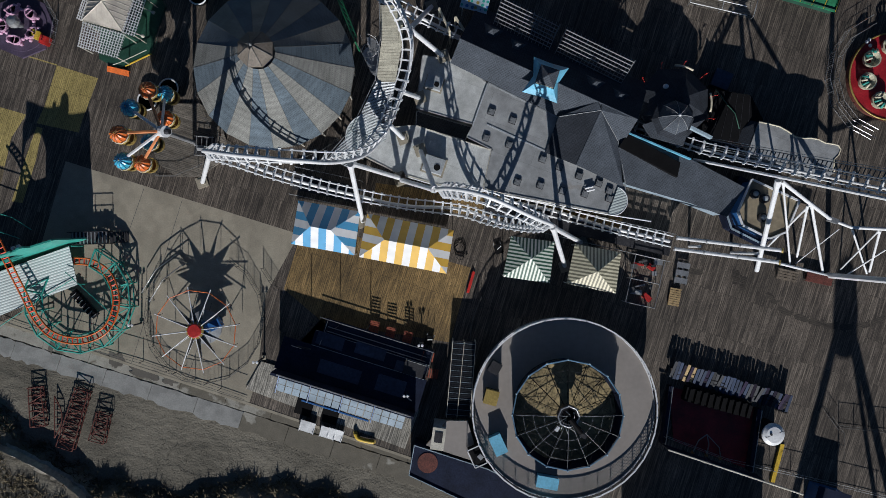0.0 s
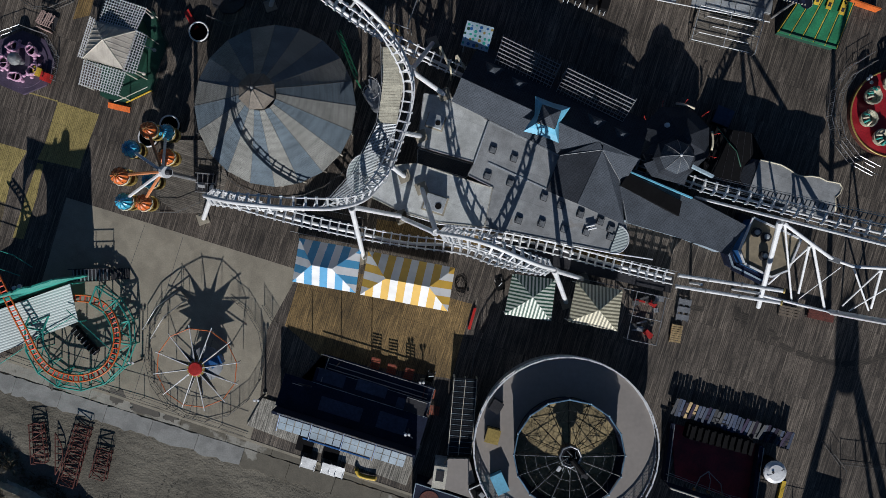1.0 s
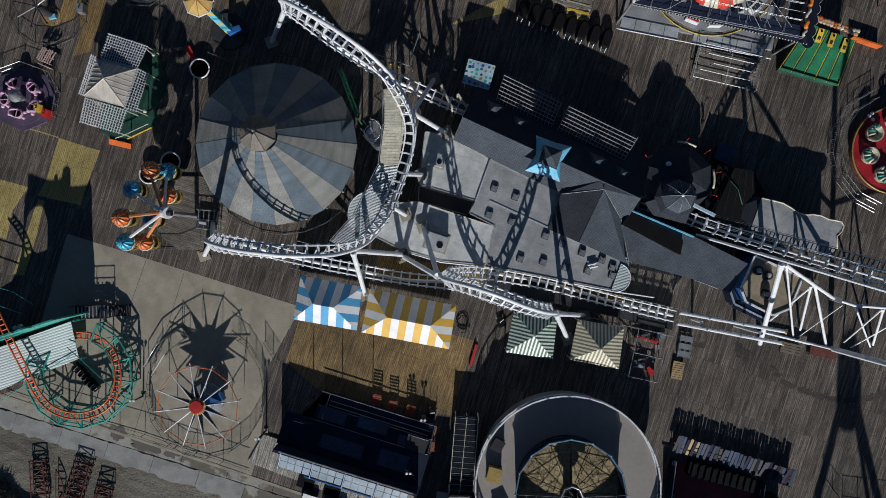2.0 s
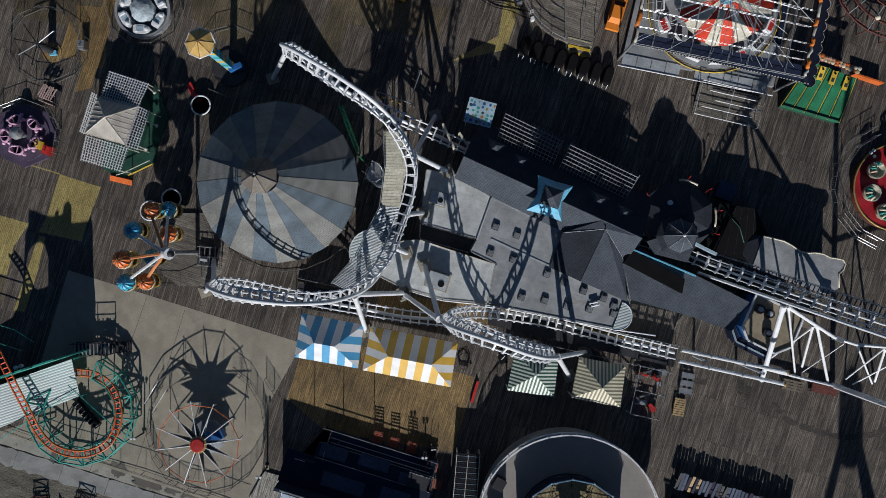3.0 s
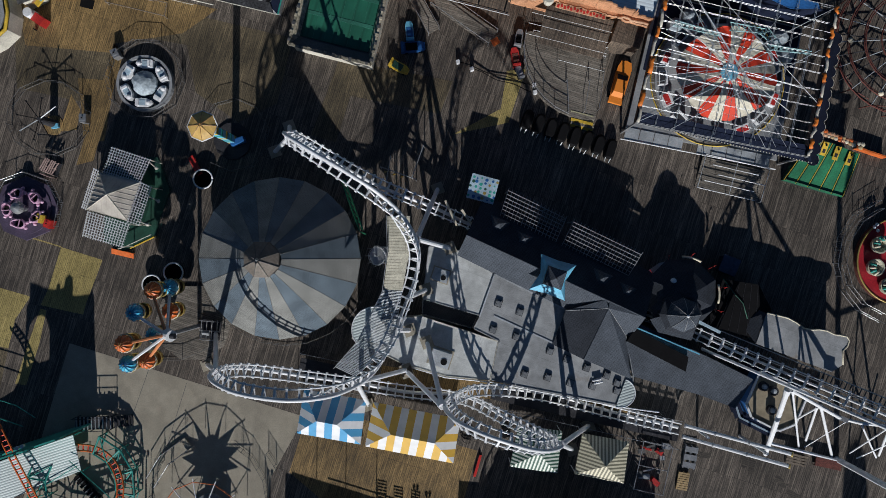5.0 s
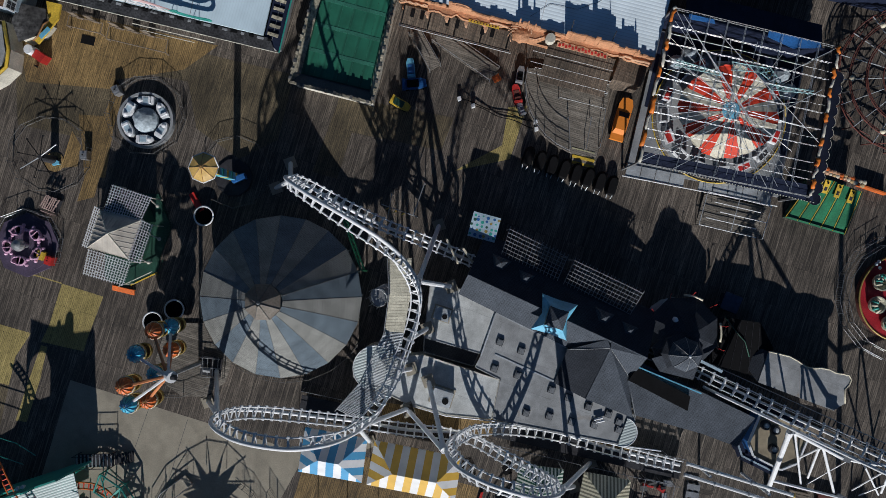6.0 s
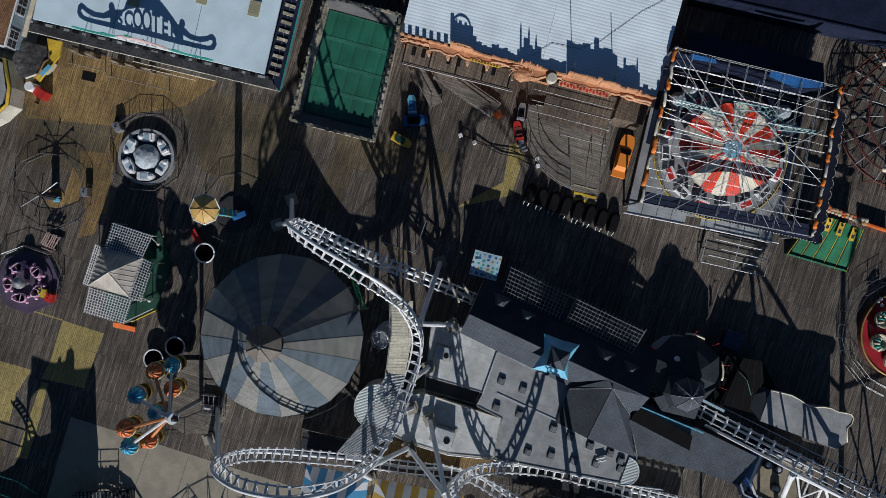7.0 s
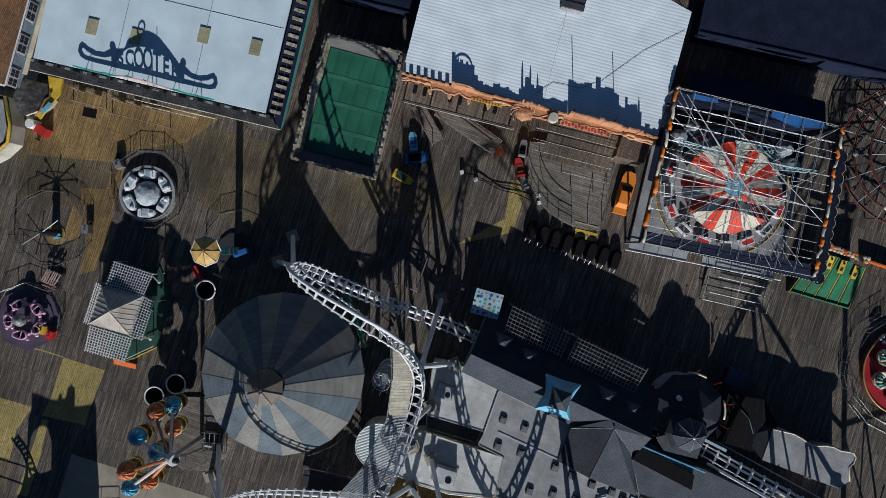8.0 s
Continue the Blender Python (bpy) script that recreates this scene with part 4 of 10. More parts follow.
def cupola():
    """Square turret with swept sky-blue skirt and glazed lantern."""
    c = part("cupola", B(), "sky_blue", station, "sky-blue cupola with flared skirt and pyramid cap")
    bm = B()
    cx, cy = 11.75, 18.3
    rot = -18
    def sq(r, z, pinch=0.0):
        out = []
        for i in range(8):
            a = radians(45 * i + 45)
            rr = r * math.sqrt(2) if i % 2 == 0 else r * (1 - (pinch if i in (3, 7) else 0.06))
            px, py = turn2(rr * math.cos(a), rr * math.sin(a), rot)
            out.append(bm.verts.new((cx + px, cy + py, z)))
        return out
    rows = [sq(2.0, 5.7, 0.3), sq(1.5, 6.2, 0.22), sq(1.05, 6.95)]
    for a, b in zip(rows, rows[1:]):
        for i in range(8):
            bm.faces.new((a[i], a[(i + 1) % 8], b[(i + 1) % 8], b[i]))
    bm.to_mesh(c.data)
    bm.free()
    b2 = B()
    wb = B()
    prism(wb, [(cx + p[0], cy + p[1]) for p in (turn2(a, b, rot) for a, b in ((-0.95, -0.95), (0.95, -0.95), (0.95, 0.95), (-0.95, 0.95)))], 6.4, 7.2)
    part("lantern_wall", wb, "cream", c)
    lo = [(cx + p[0], cy + p[1], 7.2) for p in (turn2(a, b, rot) for a, b in ((-1, -1), (1, -1), (1, 1), (-1, 1)))]
    vs = [b2.verts.new(p) for p in lo]
    vt = b2.verts.new((cx, cy, 7.9))
    for i in range(4):
        b2.faces.new((vs[i], vs[(i + 1) % 4], vt))
    b2.faces.new(list(reversed(vs)))
    part("cap", b2, "slate", c)
    part("finial", bar(B(), (cx, cy, 7.8), (cx, cy, 8.5), 0.04, 5), "dark", c)


cupola()
# cross gable
A0 = (17.7, 15.0, 5.95)
# West hip takes the dark shingles too, east hip the lighter: painted side light
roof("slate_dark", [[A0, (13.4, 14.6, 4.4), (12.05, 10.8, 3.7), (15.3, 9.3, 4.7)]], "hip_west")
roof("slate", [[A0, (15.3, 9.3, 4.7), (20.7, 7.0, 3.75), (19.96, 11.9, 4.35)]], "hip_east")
roof("slate", [[A0, ridge_at(0.78, 0.0, 5.9), (13.4, 14.6, 4.4)], [A0, (19.96, 11.9, 4.35), ridge_at(0.99, 0.0, 6.02), ridge_at(0.8, 0.0, 5.9)]], "hip_saddle")
for p, q in ((A0, (13.4, 14.6, 4.48)), (A0, (19.96, 11.9, 4.42)), ((19.96, 11.9, 4.42), (21.0, 7.1, 3.82))):
    part("valley_strip", bar(B(), p, q, 0.035, 4), "grey", station)
for p, q in (((5.65, 18.45, 3.62), (4.0, 13.75, 3.62)), ((5.65, 18.5, 3.62), (13.4, 14.7, 3.62)), ((5.6, 13.9, 3.57), (12.2, 10.9, 3.57))):
    part("flashing", edge_box(B(), p[:2], q[:2], p[2] - 0.03, p[2] + 0.05, 0.16), "pale_steel", station)
for x, y in ((16.9, 6.9), (17.1, 6.6)):
    part("vent_pipe", bar(B(), (x - 0.45, y - 0.1, 3.85), (x + 0.45, y + 0.12, 3.85), 0.12, 8), "white", station)
part("hip_cap", bar(B(), A0, (15.3, 9.3, 4.73), 0.05, 5), "slate", station)
# flat wings
flat_building("station_wing", "flat felt-roofed station wing with a row of skylights",
              [(6.6, 19.2), (5.65, 18.4), (4.0, 13.75), (3.35, 12.5), (6.2, 11.1), (5.3, 6.8), (8.0, 6.2), (19.6, 4.0), (20.9, 5.5), (21.0, 7.2), (17.0, 8.8), (12.9, 10.4), (13.7, 15.6)], 3.55, "offwhite", "felt", "felt", 0.08)
flat_building("station_wing", "flat felt-roofed station wing carrying an air handler",
              [(-10.2, 11.4), (-6.8, 13.4), (-2.4, 13.8), (6.1, 11.05), (5.2, 6.75), (0.2, 7.2), (-4.6, 8.6)], 3.5, "offwhite", "felt_pale", "offwhite", 0.07)
flat_building("station_wing", "small flat-roofed station wing behind the walkway",
              [(-2.3, 15.75), (-1.6, 21.6), (2.2, 21.0), (5.62, 18.5), (3.98, 13.95)], 3.45, "offwhite", "felt_pale", "felt", 0.07)
flat_building("station_wing", "sunken dark flat roof between two station wings",
              [(-2.4, 13.95), (-2.3, 15.65), (3.9, 13.85), (3.2, 12.35)], 2.2, "grey", "slate_dark", "grey", 0.08)
roof("slate", [[(21.2, 13.3, 4.4), (19.95, 11.2, 4.4), (20.9, 7.3, 3.8), (28.4, 5.2, 3.4), (32.4, 3.7, 3.3), (34.2, 7.0, 3.6), (32.1, 8.1, 3.7), (26.8, 10.6, 4.3)]], "wing_roof")
part("wing_wall", prism(B(), [(21.2, 7.6), (28.4, 5.5), (32.2, 4.0), (33.9, 6.9), (31.9, 7.9), (26.6, 10.2), (21.3, 12.8)], 0, 3.3, top=False), "slate_blue", station)
# Solid black prism stands for the dark inside of an open roof box
ob_slot = B()
prism(ob_slot, [(20.9, 12.7), (26.7, 9.6), (26.4, 8.0), (20.0, 11.3)], 4.0, 4.62)
part("dark_roof_box", ob_slot, "black", station, "long open box in the shingle roof, its dark inside painted black")
part("gutter", hose(B(), [(-4.6, 8.45, 3.5), (0.2, 7.05, 3.5), (5.2, 6.55, 3.5), (19.6, 3.85, 3.5), (24.0, 3.2, 3.2)], 0.08, 5), "white", station)
part("blue_fascia", edge_box(B(), (20.6, 12.95), (27.8, 9.95), 4.35, 4.85, 0.14), "sky_blue", station, "sky-blue fascia beside the track's opening")


part("blue_fascia", edge_box(B(), (27.1, 13.8), (30.1, 12.3), 4.2, 4.75, 0.3), "boat_pale", station, "pale blue fascia by the lift's mouth")


def skylight(x, y, z):
    t = thing("skylight", "small square domed skylight with dark curb", "skylight", "skylights on the station", at=(x, y, z), rz=-20)
    part("curb", box(B(), (0, 0, 0.09), (0.74, 0.8, 0.18)), "dark", t)
    b = B()
    box(b, (0, 0, 0.2), (0.64, 0.7, 0.05))
    box(b, (0, 0, 0.25), (0.42, 0.48, 0.06))
    part("dome", b, "sky_pane", t)
    return t


first = skylight(6.1, 15.3, 3.55)
for x, y in ((8.45, 14.35), (5.5, 12.4), (8.05, 11.65), (11.8, 10.05), (13.65, 9.2), (15.85, 8.2), (9.0, 7.5), (11.55, 7.15), (14.05, 6.55), (16.5, 6.2), (19.2, 5.7), (18.05, 7.4), (19.2, 6.55)):
    copy_thing(first, pose(x, y, 3.55, 0, 0, -20))


def air_handler(x, y, z, s=1.0):
    t = thing("air_handler", "grey rooftop air handler with round fan", "air conditioner", "rooftop units", at=(x, y, z), rz=-18)
    part("housing", box(B(), (0, 0, 0.6 * s), (2.2 * s, 1.7 * s, 1.2 * s)), "pale_steel", t)
    part("plinth", box(B(), (0, 0, 0.06), (2.6 * s, 2.1 * s, 0.12)), "concrete", t)
    part("fan", lathe(B(), [(0.36 * s, 1.2 * s), (0.36 * s, 1.26 * s), (0.3 * s, 1.24 * s)], 14, (0.45 * s, -0.2 * s)), "black", t)
    return t


air_handler(-0.3, 9.3, 3.5)
air_handler(-0.3, 18.4, 3.45, 0.8)

# ---------------------------------------------------------------- carousel house
def carousel():
    cx, cy, n = -18.25, 20.2, 20
    t = thing("carousel_house", "round carousel house with grey and blue wedge roof panels", "carousel house", at=(cx, cy, 0))
    R, Z0, R1, Z1 = 9.05, 3.4, 1.75, 9.2
    for i in range(n):
        a, b = 2 * math.pi * i / n, 2 * math.pi * (i + 1) / n
        bm = B()
        k = 6
        rows = []
        for j in range(k + 1):
            f = j / k
            r = R + (R1 - R) * f
            z = Z0 + (Z1 - Z0) * (0.82 * f + 0.18 * f * f)
            rows.append([bm.verts.new((r * math.cos(q), r * math.sin(q), z)) for q in (a, b)])
        for p, q in zip(rows, rows[1:]):
            bm.faces.new((p[0], p[1], q[1], q[0]))
        lo = [bm.verts.new((R * math.cos(q), R * math.sin(q), Z0 - 0.3)) for q in (a, b)]
        bm.faces.new((lo[0], lo[1], rows[0][1], rows[0][0]))
        part("roof_panel", bm, "car_grey" if i % 2 else "car_blue", t)
        part("roof_seam", hose(B(), [(( R + (R1 - R) * f) * math.cos(a), (R + (R1 - R) * f) * math.sin(a), Z0 + (Z1 - Z0) * (0.82 * f + 0.18 * f * f) + 0.005) for f in [j / 6 for j in range(7)]], 0.02, 4), "wire", t)
        part("post", bar(B(), ((R - 0.4) * math.cos(a), (R - 0.4) * math.sin(a), 0), ((R - 0.4) * math.cos(a), (R - 0.4) * math.sin(a), Z0), 0.1, 6), "offwhite", t)
    part("core", lathe(B(), [(3.0, 0), (3.0, 4.2), (1.6, 8.6)], 16), "grey", t)
    part("platform", lathe(B(), [(8.2, 0.0), (8.2, 0.25), (0.1, 0.25)], 32), "deck_cross", t)
    lantern = part("lantern", lathe(B(), [(1.55, 8.8), (1.55, 10.3)], 8, a0=0.39), "navy", t)
    part("cap", lathe(B(), [(1.95, 10.15), (1.9, 10.3), (0.95, 11.1), (0.22, 11.7)], 8, a0=0.39), "brown_cap", lantern)
    for i in range(8):
        a = 2 * math.pi * i / 8 + 0.39
        part("cap_rib", hose(B(), [(r * math.cos(a), r * math.sin(a), z) for r, z in ((1.93, 10.32), (0.95, 11.13), (0.22, 11.74))], 0.03, 4), "wire", lantern)
    part("finial", lathe(B(), [(0.3, 11.4), (0.34, 11.55), (0.2, 11.62), (0.06, 12.1)], 10), "steel", lantern)
    return t


carousel()
fence([(-18.25 + 10.1 * math.cos(radians(a)), 20.2 + 10.1 * math.sin(radians(a))) for a in range(150, 345, 15)], 1.0, "thin dark fence round the carousel house")


# ---------------------------------------------------------------- striped tents
def tent(name, label, corners, eave, ridge, mats, valance=0.3):
    """Hipped canvas roof on four corner posts, with a scalloped valance."""
    t = thing(name, label, "tent", "striped tents")
    c = [(*p, eave) for p in corners]                 # nw, ne, se, sw
    a, b = ridge                                       # west and east ends of the ridge
    apex = (a == b)
    for nm, f, m in (("north_panel", [c[1], c[0], a] + ([] if apex else [b]), 0), ("south_panel", [c[3], c[2], b] + ([] if apex else [a]), 0),
                     ("west_panel", [c[0], c[3], a], 1), ("east_panel", [c[2], c[1], b], 1)):
        bm = B()
        slab(bm, f, 0.03)
        part(nm, bm, mats[m], t)
    for k, (p, q) in enumerate(edges_of(corners)):
        bm = B()
        n = max(4, int(math.hypot(q[0] - p[0], q[1] - p[1]) / 0.45))
        for i in range(n):
            f0, f1 = i / n, (i + 1) / n
            x0, y0, x1, y1 = p[0] + (q[0] - p[0]) * f0, p[1] + (q[1] - p[1]) * f0, p[0] + (q[0] - p[0]) * f1, p[1] + (q[1] - p[1]) * f1
            xm, ym = (x0 + x1) / 2, (y0 + y1) / 2
            face(bm, [(x0, y0, eave - 0.005), (x0, y0, eave - valance * 0.7), (xm, ym, eave - valance), (x1, y1, eave - valance * 0.7), (x1, y1, eave - 0.005)])
        bmesh.ops.remove_doubles(bm, verts=bm.verts, dist=0.001)
        part("valance", bm, mats[1 if k % 2 else 0], t)
    for x, y in shrink(corners, 0.15):
        part("post", bar(B(), (x, y, 0), (x, y, eave), 0.05, 6), "white", t)
    return t


tent("tent", "blue and white striped canvas tent with hipped roof", [(-15.67, 5.44), (-8.68, 4.19), (-9.31, -0.74), (-16.5, 0.51)], 2.6,
     ((-13.88, 2.45, 4.75), (-11.6, 2.05, 4.75)), ("blue_tent", "blue_tent_side"))
tent("tent", "yellow and white striped canvas tent with hipped roof", [(-7.85, 4.0), (1.95, 2.12), (1.14, -2.81), (-8.8, -0.93)], 2.6,
     ((-5.71, 1.0, 4.75), (-0.92, 0.1, 4.75)), ("yel_tent", "yel_tent_side"))
tent("tent", "dark green and white pinstriped canvas tent with peaked roof", [(8.44, 1.5), (13.34, 0.88), (12.8, -3.83), (7.51, -3.09)], 2.7,
     ((10.5, -1.0, 4.7), (10.5, -1.0, 4.7)), ("grn_tent", "grn_tent_side"), 0.25)
tent("tent", "cream pinstriped canvas tent with peaked roof", [(15.63, 0.64), (20.84, -0.3), (20.24, -4.95), (14.71, -3.89)], 2.7,
     ((17.8, -2.4, 4.5), (17.8, -2.4, 4.5)), ("crm_tent", "crm_tent_side"), 0.25)


# ---------------------------------------------------------------- round pavilion by the beach
def pavilion():
    cx, cy = 14.25, -17.75
    t = thing("round_pavilion", "round pavilion with taupe roof deck and sunken lattice dome", "pavilion", at=(cx, cy, 0))
    R, H, RD, ZD = 10.15, 3.5, 5.95, 6.35
    part("wall", lathe(B(), [(R - 0.4, 0), (R - 0.4, H - 0.2)], 64, cap=False), "grey", t)
    rb = B()
    n = 72
    out, inn = [rb.verts.new(p) for p in ring(n, R, H)], [rb.verts.new(p) for p in ring(n, 5.6, H)]
    out2, inn2 = [rb.verts.new(p) for p in ring(n, R, H - 0.25)], [rb.verts.new(p) for p in ring(n, 5.6, H - 0.25)]
    for i in range(n):
        j = (i + 1) % n
        rb.faces.new((inn[i], out[i], out[j], inn[j]))
        rb.faces.new((out[i], out2[i], out2[j], out[j]))
        rb.faces.new((inn[i], inn[j], inn2[j], inn2[i]))
    part("roof_deck", rb, "taupe", t)
    # open railing round the deck: posts, a pale top rail and zigzag bars, bay by bay
    bay = None
    for i in range(40):
        m = pose(R * math.cos(radians(9 * i)), R * math.sin(radians(9 * i)), H, 0, 0, 9 * i + 90)
        if bay is None:
            pb = B()
            box(pb, (0, 0, 1.08), (1.6, 0.16, 0.07))
            box(pb, (0, 0, 0.1), (1.6, 0.12, 0.2))
            box(pb, (-0.79, 0, 0.55), (0.09, 0.09, 1.25))
            bay = part("railing_bay", pb, "white", t)
            bay.matrix_basis = m
        else:
            share("railing_bay", bay.data, m, t)
    for z in (0.3, 0.46, 0.62, 0.78, 0.94):
        part("zigzag_rail", hose(B(), [((R - 0.02) * math.cos(radians(-i)), (R - 0.02) * math.sin(radians(-i)), H + z + (0.075 if k % 2 else -0.075)) for k, i in enumerate(np.arange(-12, 200, 1.35))], 0.028, 4), "dark", t)
    # inner well and its drum, with a sixteen-sided rim
    N = 16
    step = 2 * math.pi / N
    part("drum", lathe(B(), [(5.6, H - 0.3), (RD - 0.06, ZD - 0.1)], N, cap=False), "navy", t)
    part("well_floor", lathe(B(), [(5.68, 4.25), (0.2, 4.27)], 32), "dome_floor", t, "dusty ochre floor seen through the dome")
    def D(r, k, z):
        return (r * math.cos(k * step), r * math.sin(k * step), z)
    for k in range(N):
        part("rim", bar(B(), D(RD, k, ZD), D(RD, k + 1, ZD), 0.085, 6), "rim_blue", t)
        part("rim_lamp", lathe(B(), [(0.09, ZD), (0.09, ZD + 0.16), (0.04, ZD + 0.2)], 8, D(RD + 0.05, k, 0)[:2]), "boat_pale", t)
        # Ribs black on the north half, grey on the south: lit side painted in
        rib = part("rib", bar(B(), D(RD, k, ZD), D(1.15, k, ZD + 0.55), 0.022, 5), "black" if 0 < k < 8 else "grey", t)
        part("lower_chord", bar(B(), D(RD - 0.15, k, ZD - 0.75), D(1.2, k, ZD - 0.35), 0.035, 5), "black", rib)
        wb = B()
        for a, b in ((5.6, 4.7), (4.7, 3.8), (3.8, 2.9), (2.9, 2.0)):
            za, zb = ZD + 0.55 * (RD - a) / 4.8, ZD - 0.75 + 0.4 * (RD - b) / 4.8
            bar(wb, D(a, k, za), D(b, k, zb), 0.018, 3)
            bar(wb, D(b, k, zb), D(b, k, zb + 0.75), 0.018, 3)
        part("rib_web", wb, "black", rib)
    for rr in (4.85, 3.75, 2.65):
        zz = ZD + 0.55 * (RD - rr) / 4.8
        for k in range(N):
            # Purlins darker on the north half in the same way, by colour
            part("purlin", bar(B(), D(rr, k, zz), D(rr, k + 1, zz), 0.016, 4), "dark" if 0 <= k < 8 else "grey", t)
    br = B()
    for k in range(N):
        for a, b in ((5.8, 4.85), (4.85, 3.75)):
            za, zb = ZD - 0.05 + 0.55 * (RD - a) / 4.8, ZD - 0.05 + 0.55 * (RD - b) / 4.8
            bar(br, D(a, k, za), D(b, k + 0.5, zb), 0.016, 3)
            bar(br, D(a, k + 1, za), D(b, k + 0.5, zb), 0.016, 3)
        bar(br, D(5.3, k, ZD - 0.6), D(3.2, k + 1, ZD - 0.45), 0.022, 3)
        bar(br, D(5.3, k + 1, ZD - 0.6), D(3.2, k, ZD - 0.45), 0.022, 3)
    tagged(part("cross_brace", br, "black", t), kind="stuff")
    hub = part("hub", lathe(B(), [(0.5, H), (0.5, 5.4), (1.15, 5.7), (1.2, 6.85), (0.85, 6.95)], 8, cap=False), "dark", t)
    part("hub_ring", hose(B(), ring(8, 1.15, 6.93) + [ring(8, 1.15, 6.93)[0]], 0.11, 5), "steel", hub)
    part("hub_deck", lathe(B(), [(0.8, 6.6), (0.1, 6.62)], 8), "black", hub)
    for i in range(9):
        a = radians(40 * i + 20)
        part("cable", hose(B(), [(0.25 * math.cos(a), 0.25 * math.sin(a) - 0.3, 6.75), (0.7 * math.cos(a + 0.3), 0.7 * math.sin(a + 0.3) - 0.5, 7.2), (1.25 * math.cos(a + 0.8), 1.25 * math.sin(a + 0.8) - 0.6, 6.95)], 0.028, 4), "pale_steel", hub)
    part("boom", bar(B(), (0.1, -0.2, 7.2), (1.3, -1.7, 7.1), 0.27, 8), "black", hub)
    part("boom_end", box(B(), (1.45, -1.95, 7.1), (0.75, 0.4, 0.35), -30), "dark", hub)
    part("white_case", box(B(), (-1.2, -1.35, 6.75), (0.36, 0.55, 0.2), -35), "white", hub)
    return t


pavilion()


def roof_box(x, y, z, w, d, h, rz, mat, name, label):
    t = thing(name, label, "box", at=(x, y, z), rz=rz)
    part("body", box(B(), (0, 0, h / 2), (w, d, h)), mat, t)
    part("lid", box(B(), (0, 0, h + 0.05), (w + 0.12, d + 0.12, 0.1)), mat, t)
    part("plinth", box(B(), (0, 0, 0.03), (w + 0.1, d + 0.1, 0.06)), "dark", t)
    return t


roof_box(6.95, -21.6, 3.5, 1.3, 2.1, 1.0, 25, "sky_blue", "equipment_cabinet", "pale blue equipment cabinet on the roof deck")
roof_box(12.4, -25.75, 3.5, 2.3, 1.2, 1.0, -10, "sky_blue", "equipment_cabinet", "pale blue equipment cabinet near the railing")
roof_box(6.15, -16.35, 3.5, 1.4, 1.5, 1.0, -15, "gold", "pallet_crate", "worn yellow crate on the roof deck")
roof_box(6.55, -13.1, 3.5, 1.1, 1.2, 0.9, -30, "dark", "vent_box", "dark roof vent box with slats")
def stairhead_frame(x, y, z, rz):
    t = thing("stairhead", "white framed open stairhead, its dark inside painted as a black block", "stairhead", at=(x, y, z), rz=rz)
    # Solid black block paints the darkness inside the stairhead
    part("well", box(B(), (0, 0, 0.35), (1.4, 2.0, 0.7)), "black", t)
    for p, q in edges_of([(-0.75, -1.05), (0.75, -1.05), (0.75, 1.05), (-0.75, 1.05)]):
        part("rail", edge_box(B(), p, q, 1.3, 1.4, 0.1, 0.1), "white", t)
        part("post", bar(B(), (*p, 0), (*p, 1.3), 0.05, 5), "white", t)
    part("hatch", box(B(), (0.25, -0.35, 0.75), (0.5, 0.6, 0.08), 20), "steel", t)
    return t


stairhead_frame(4.65, -23.0, 2.96, 25)


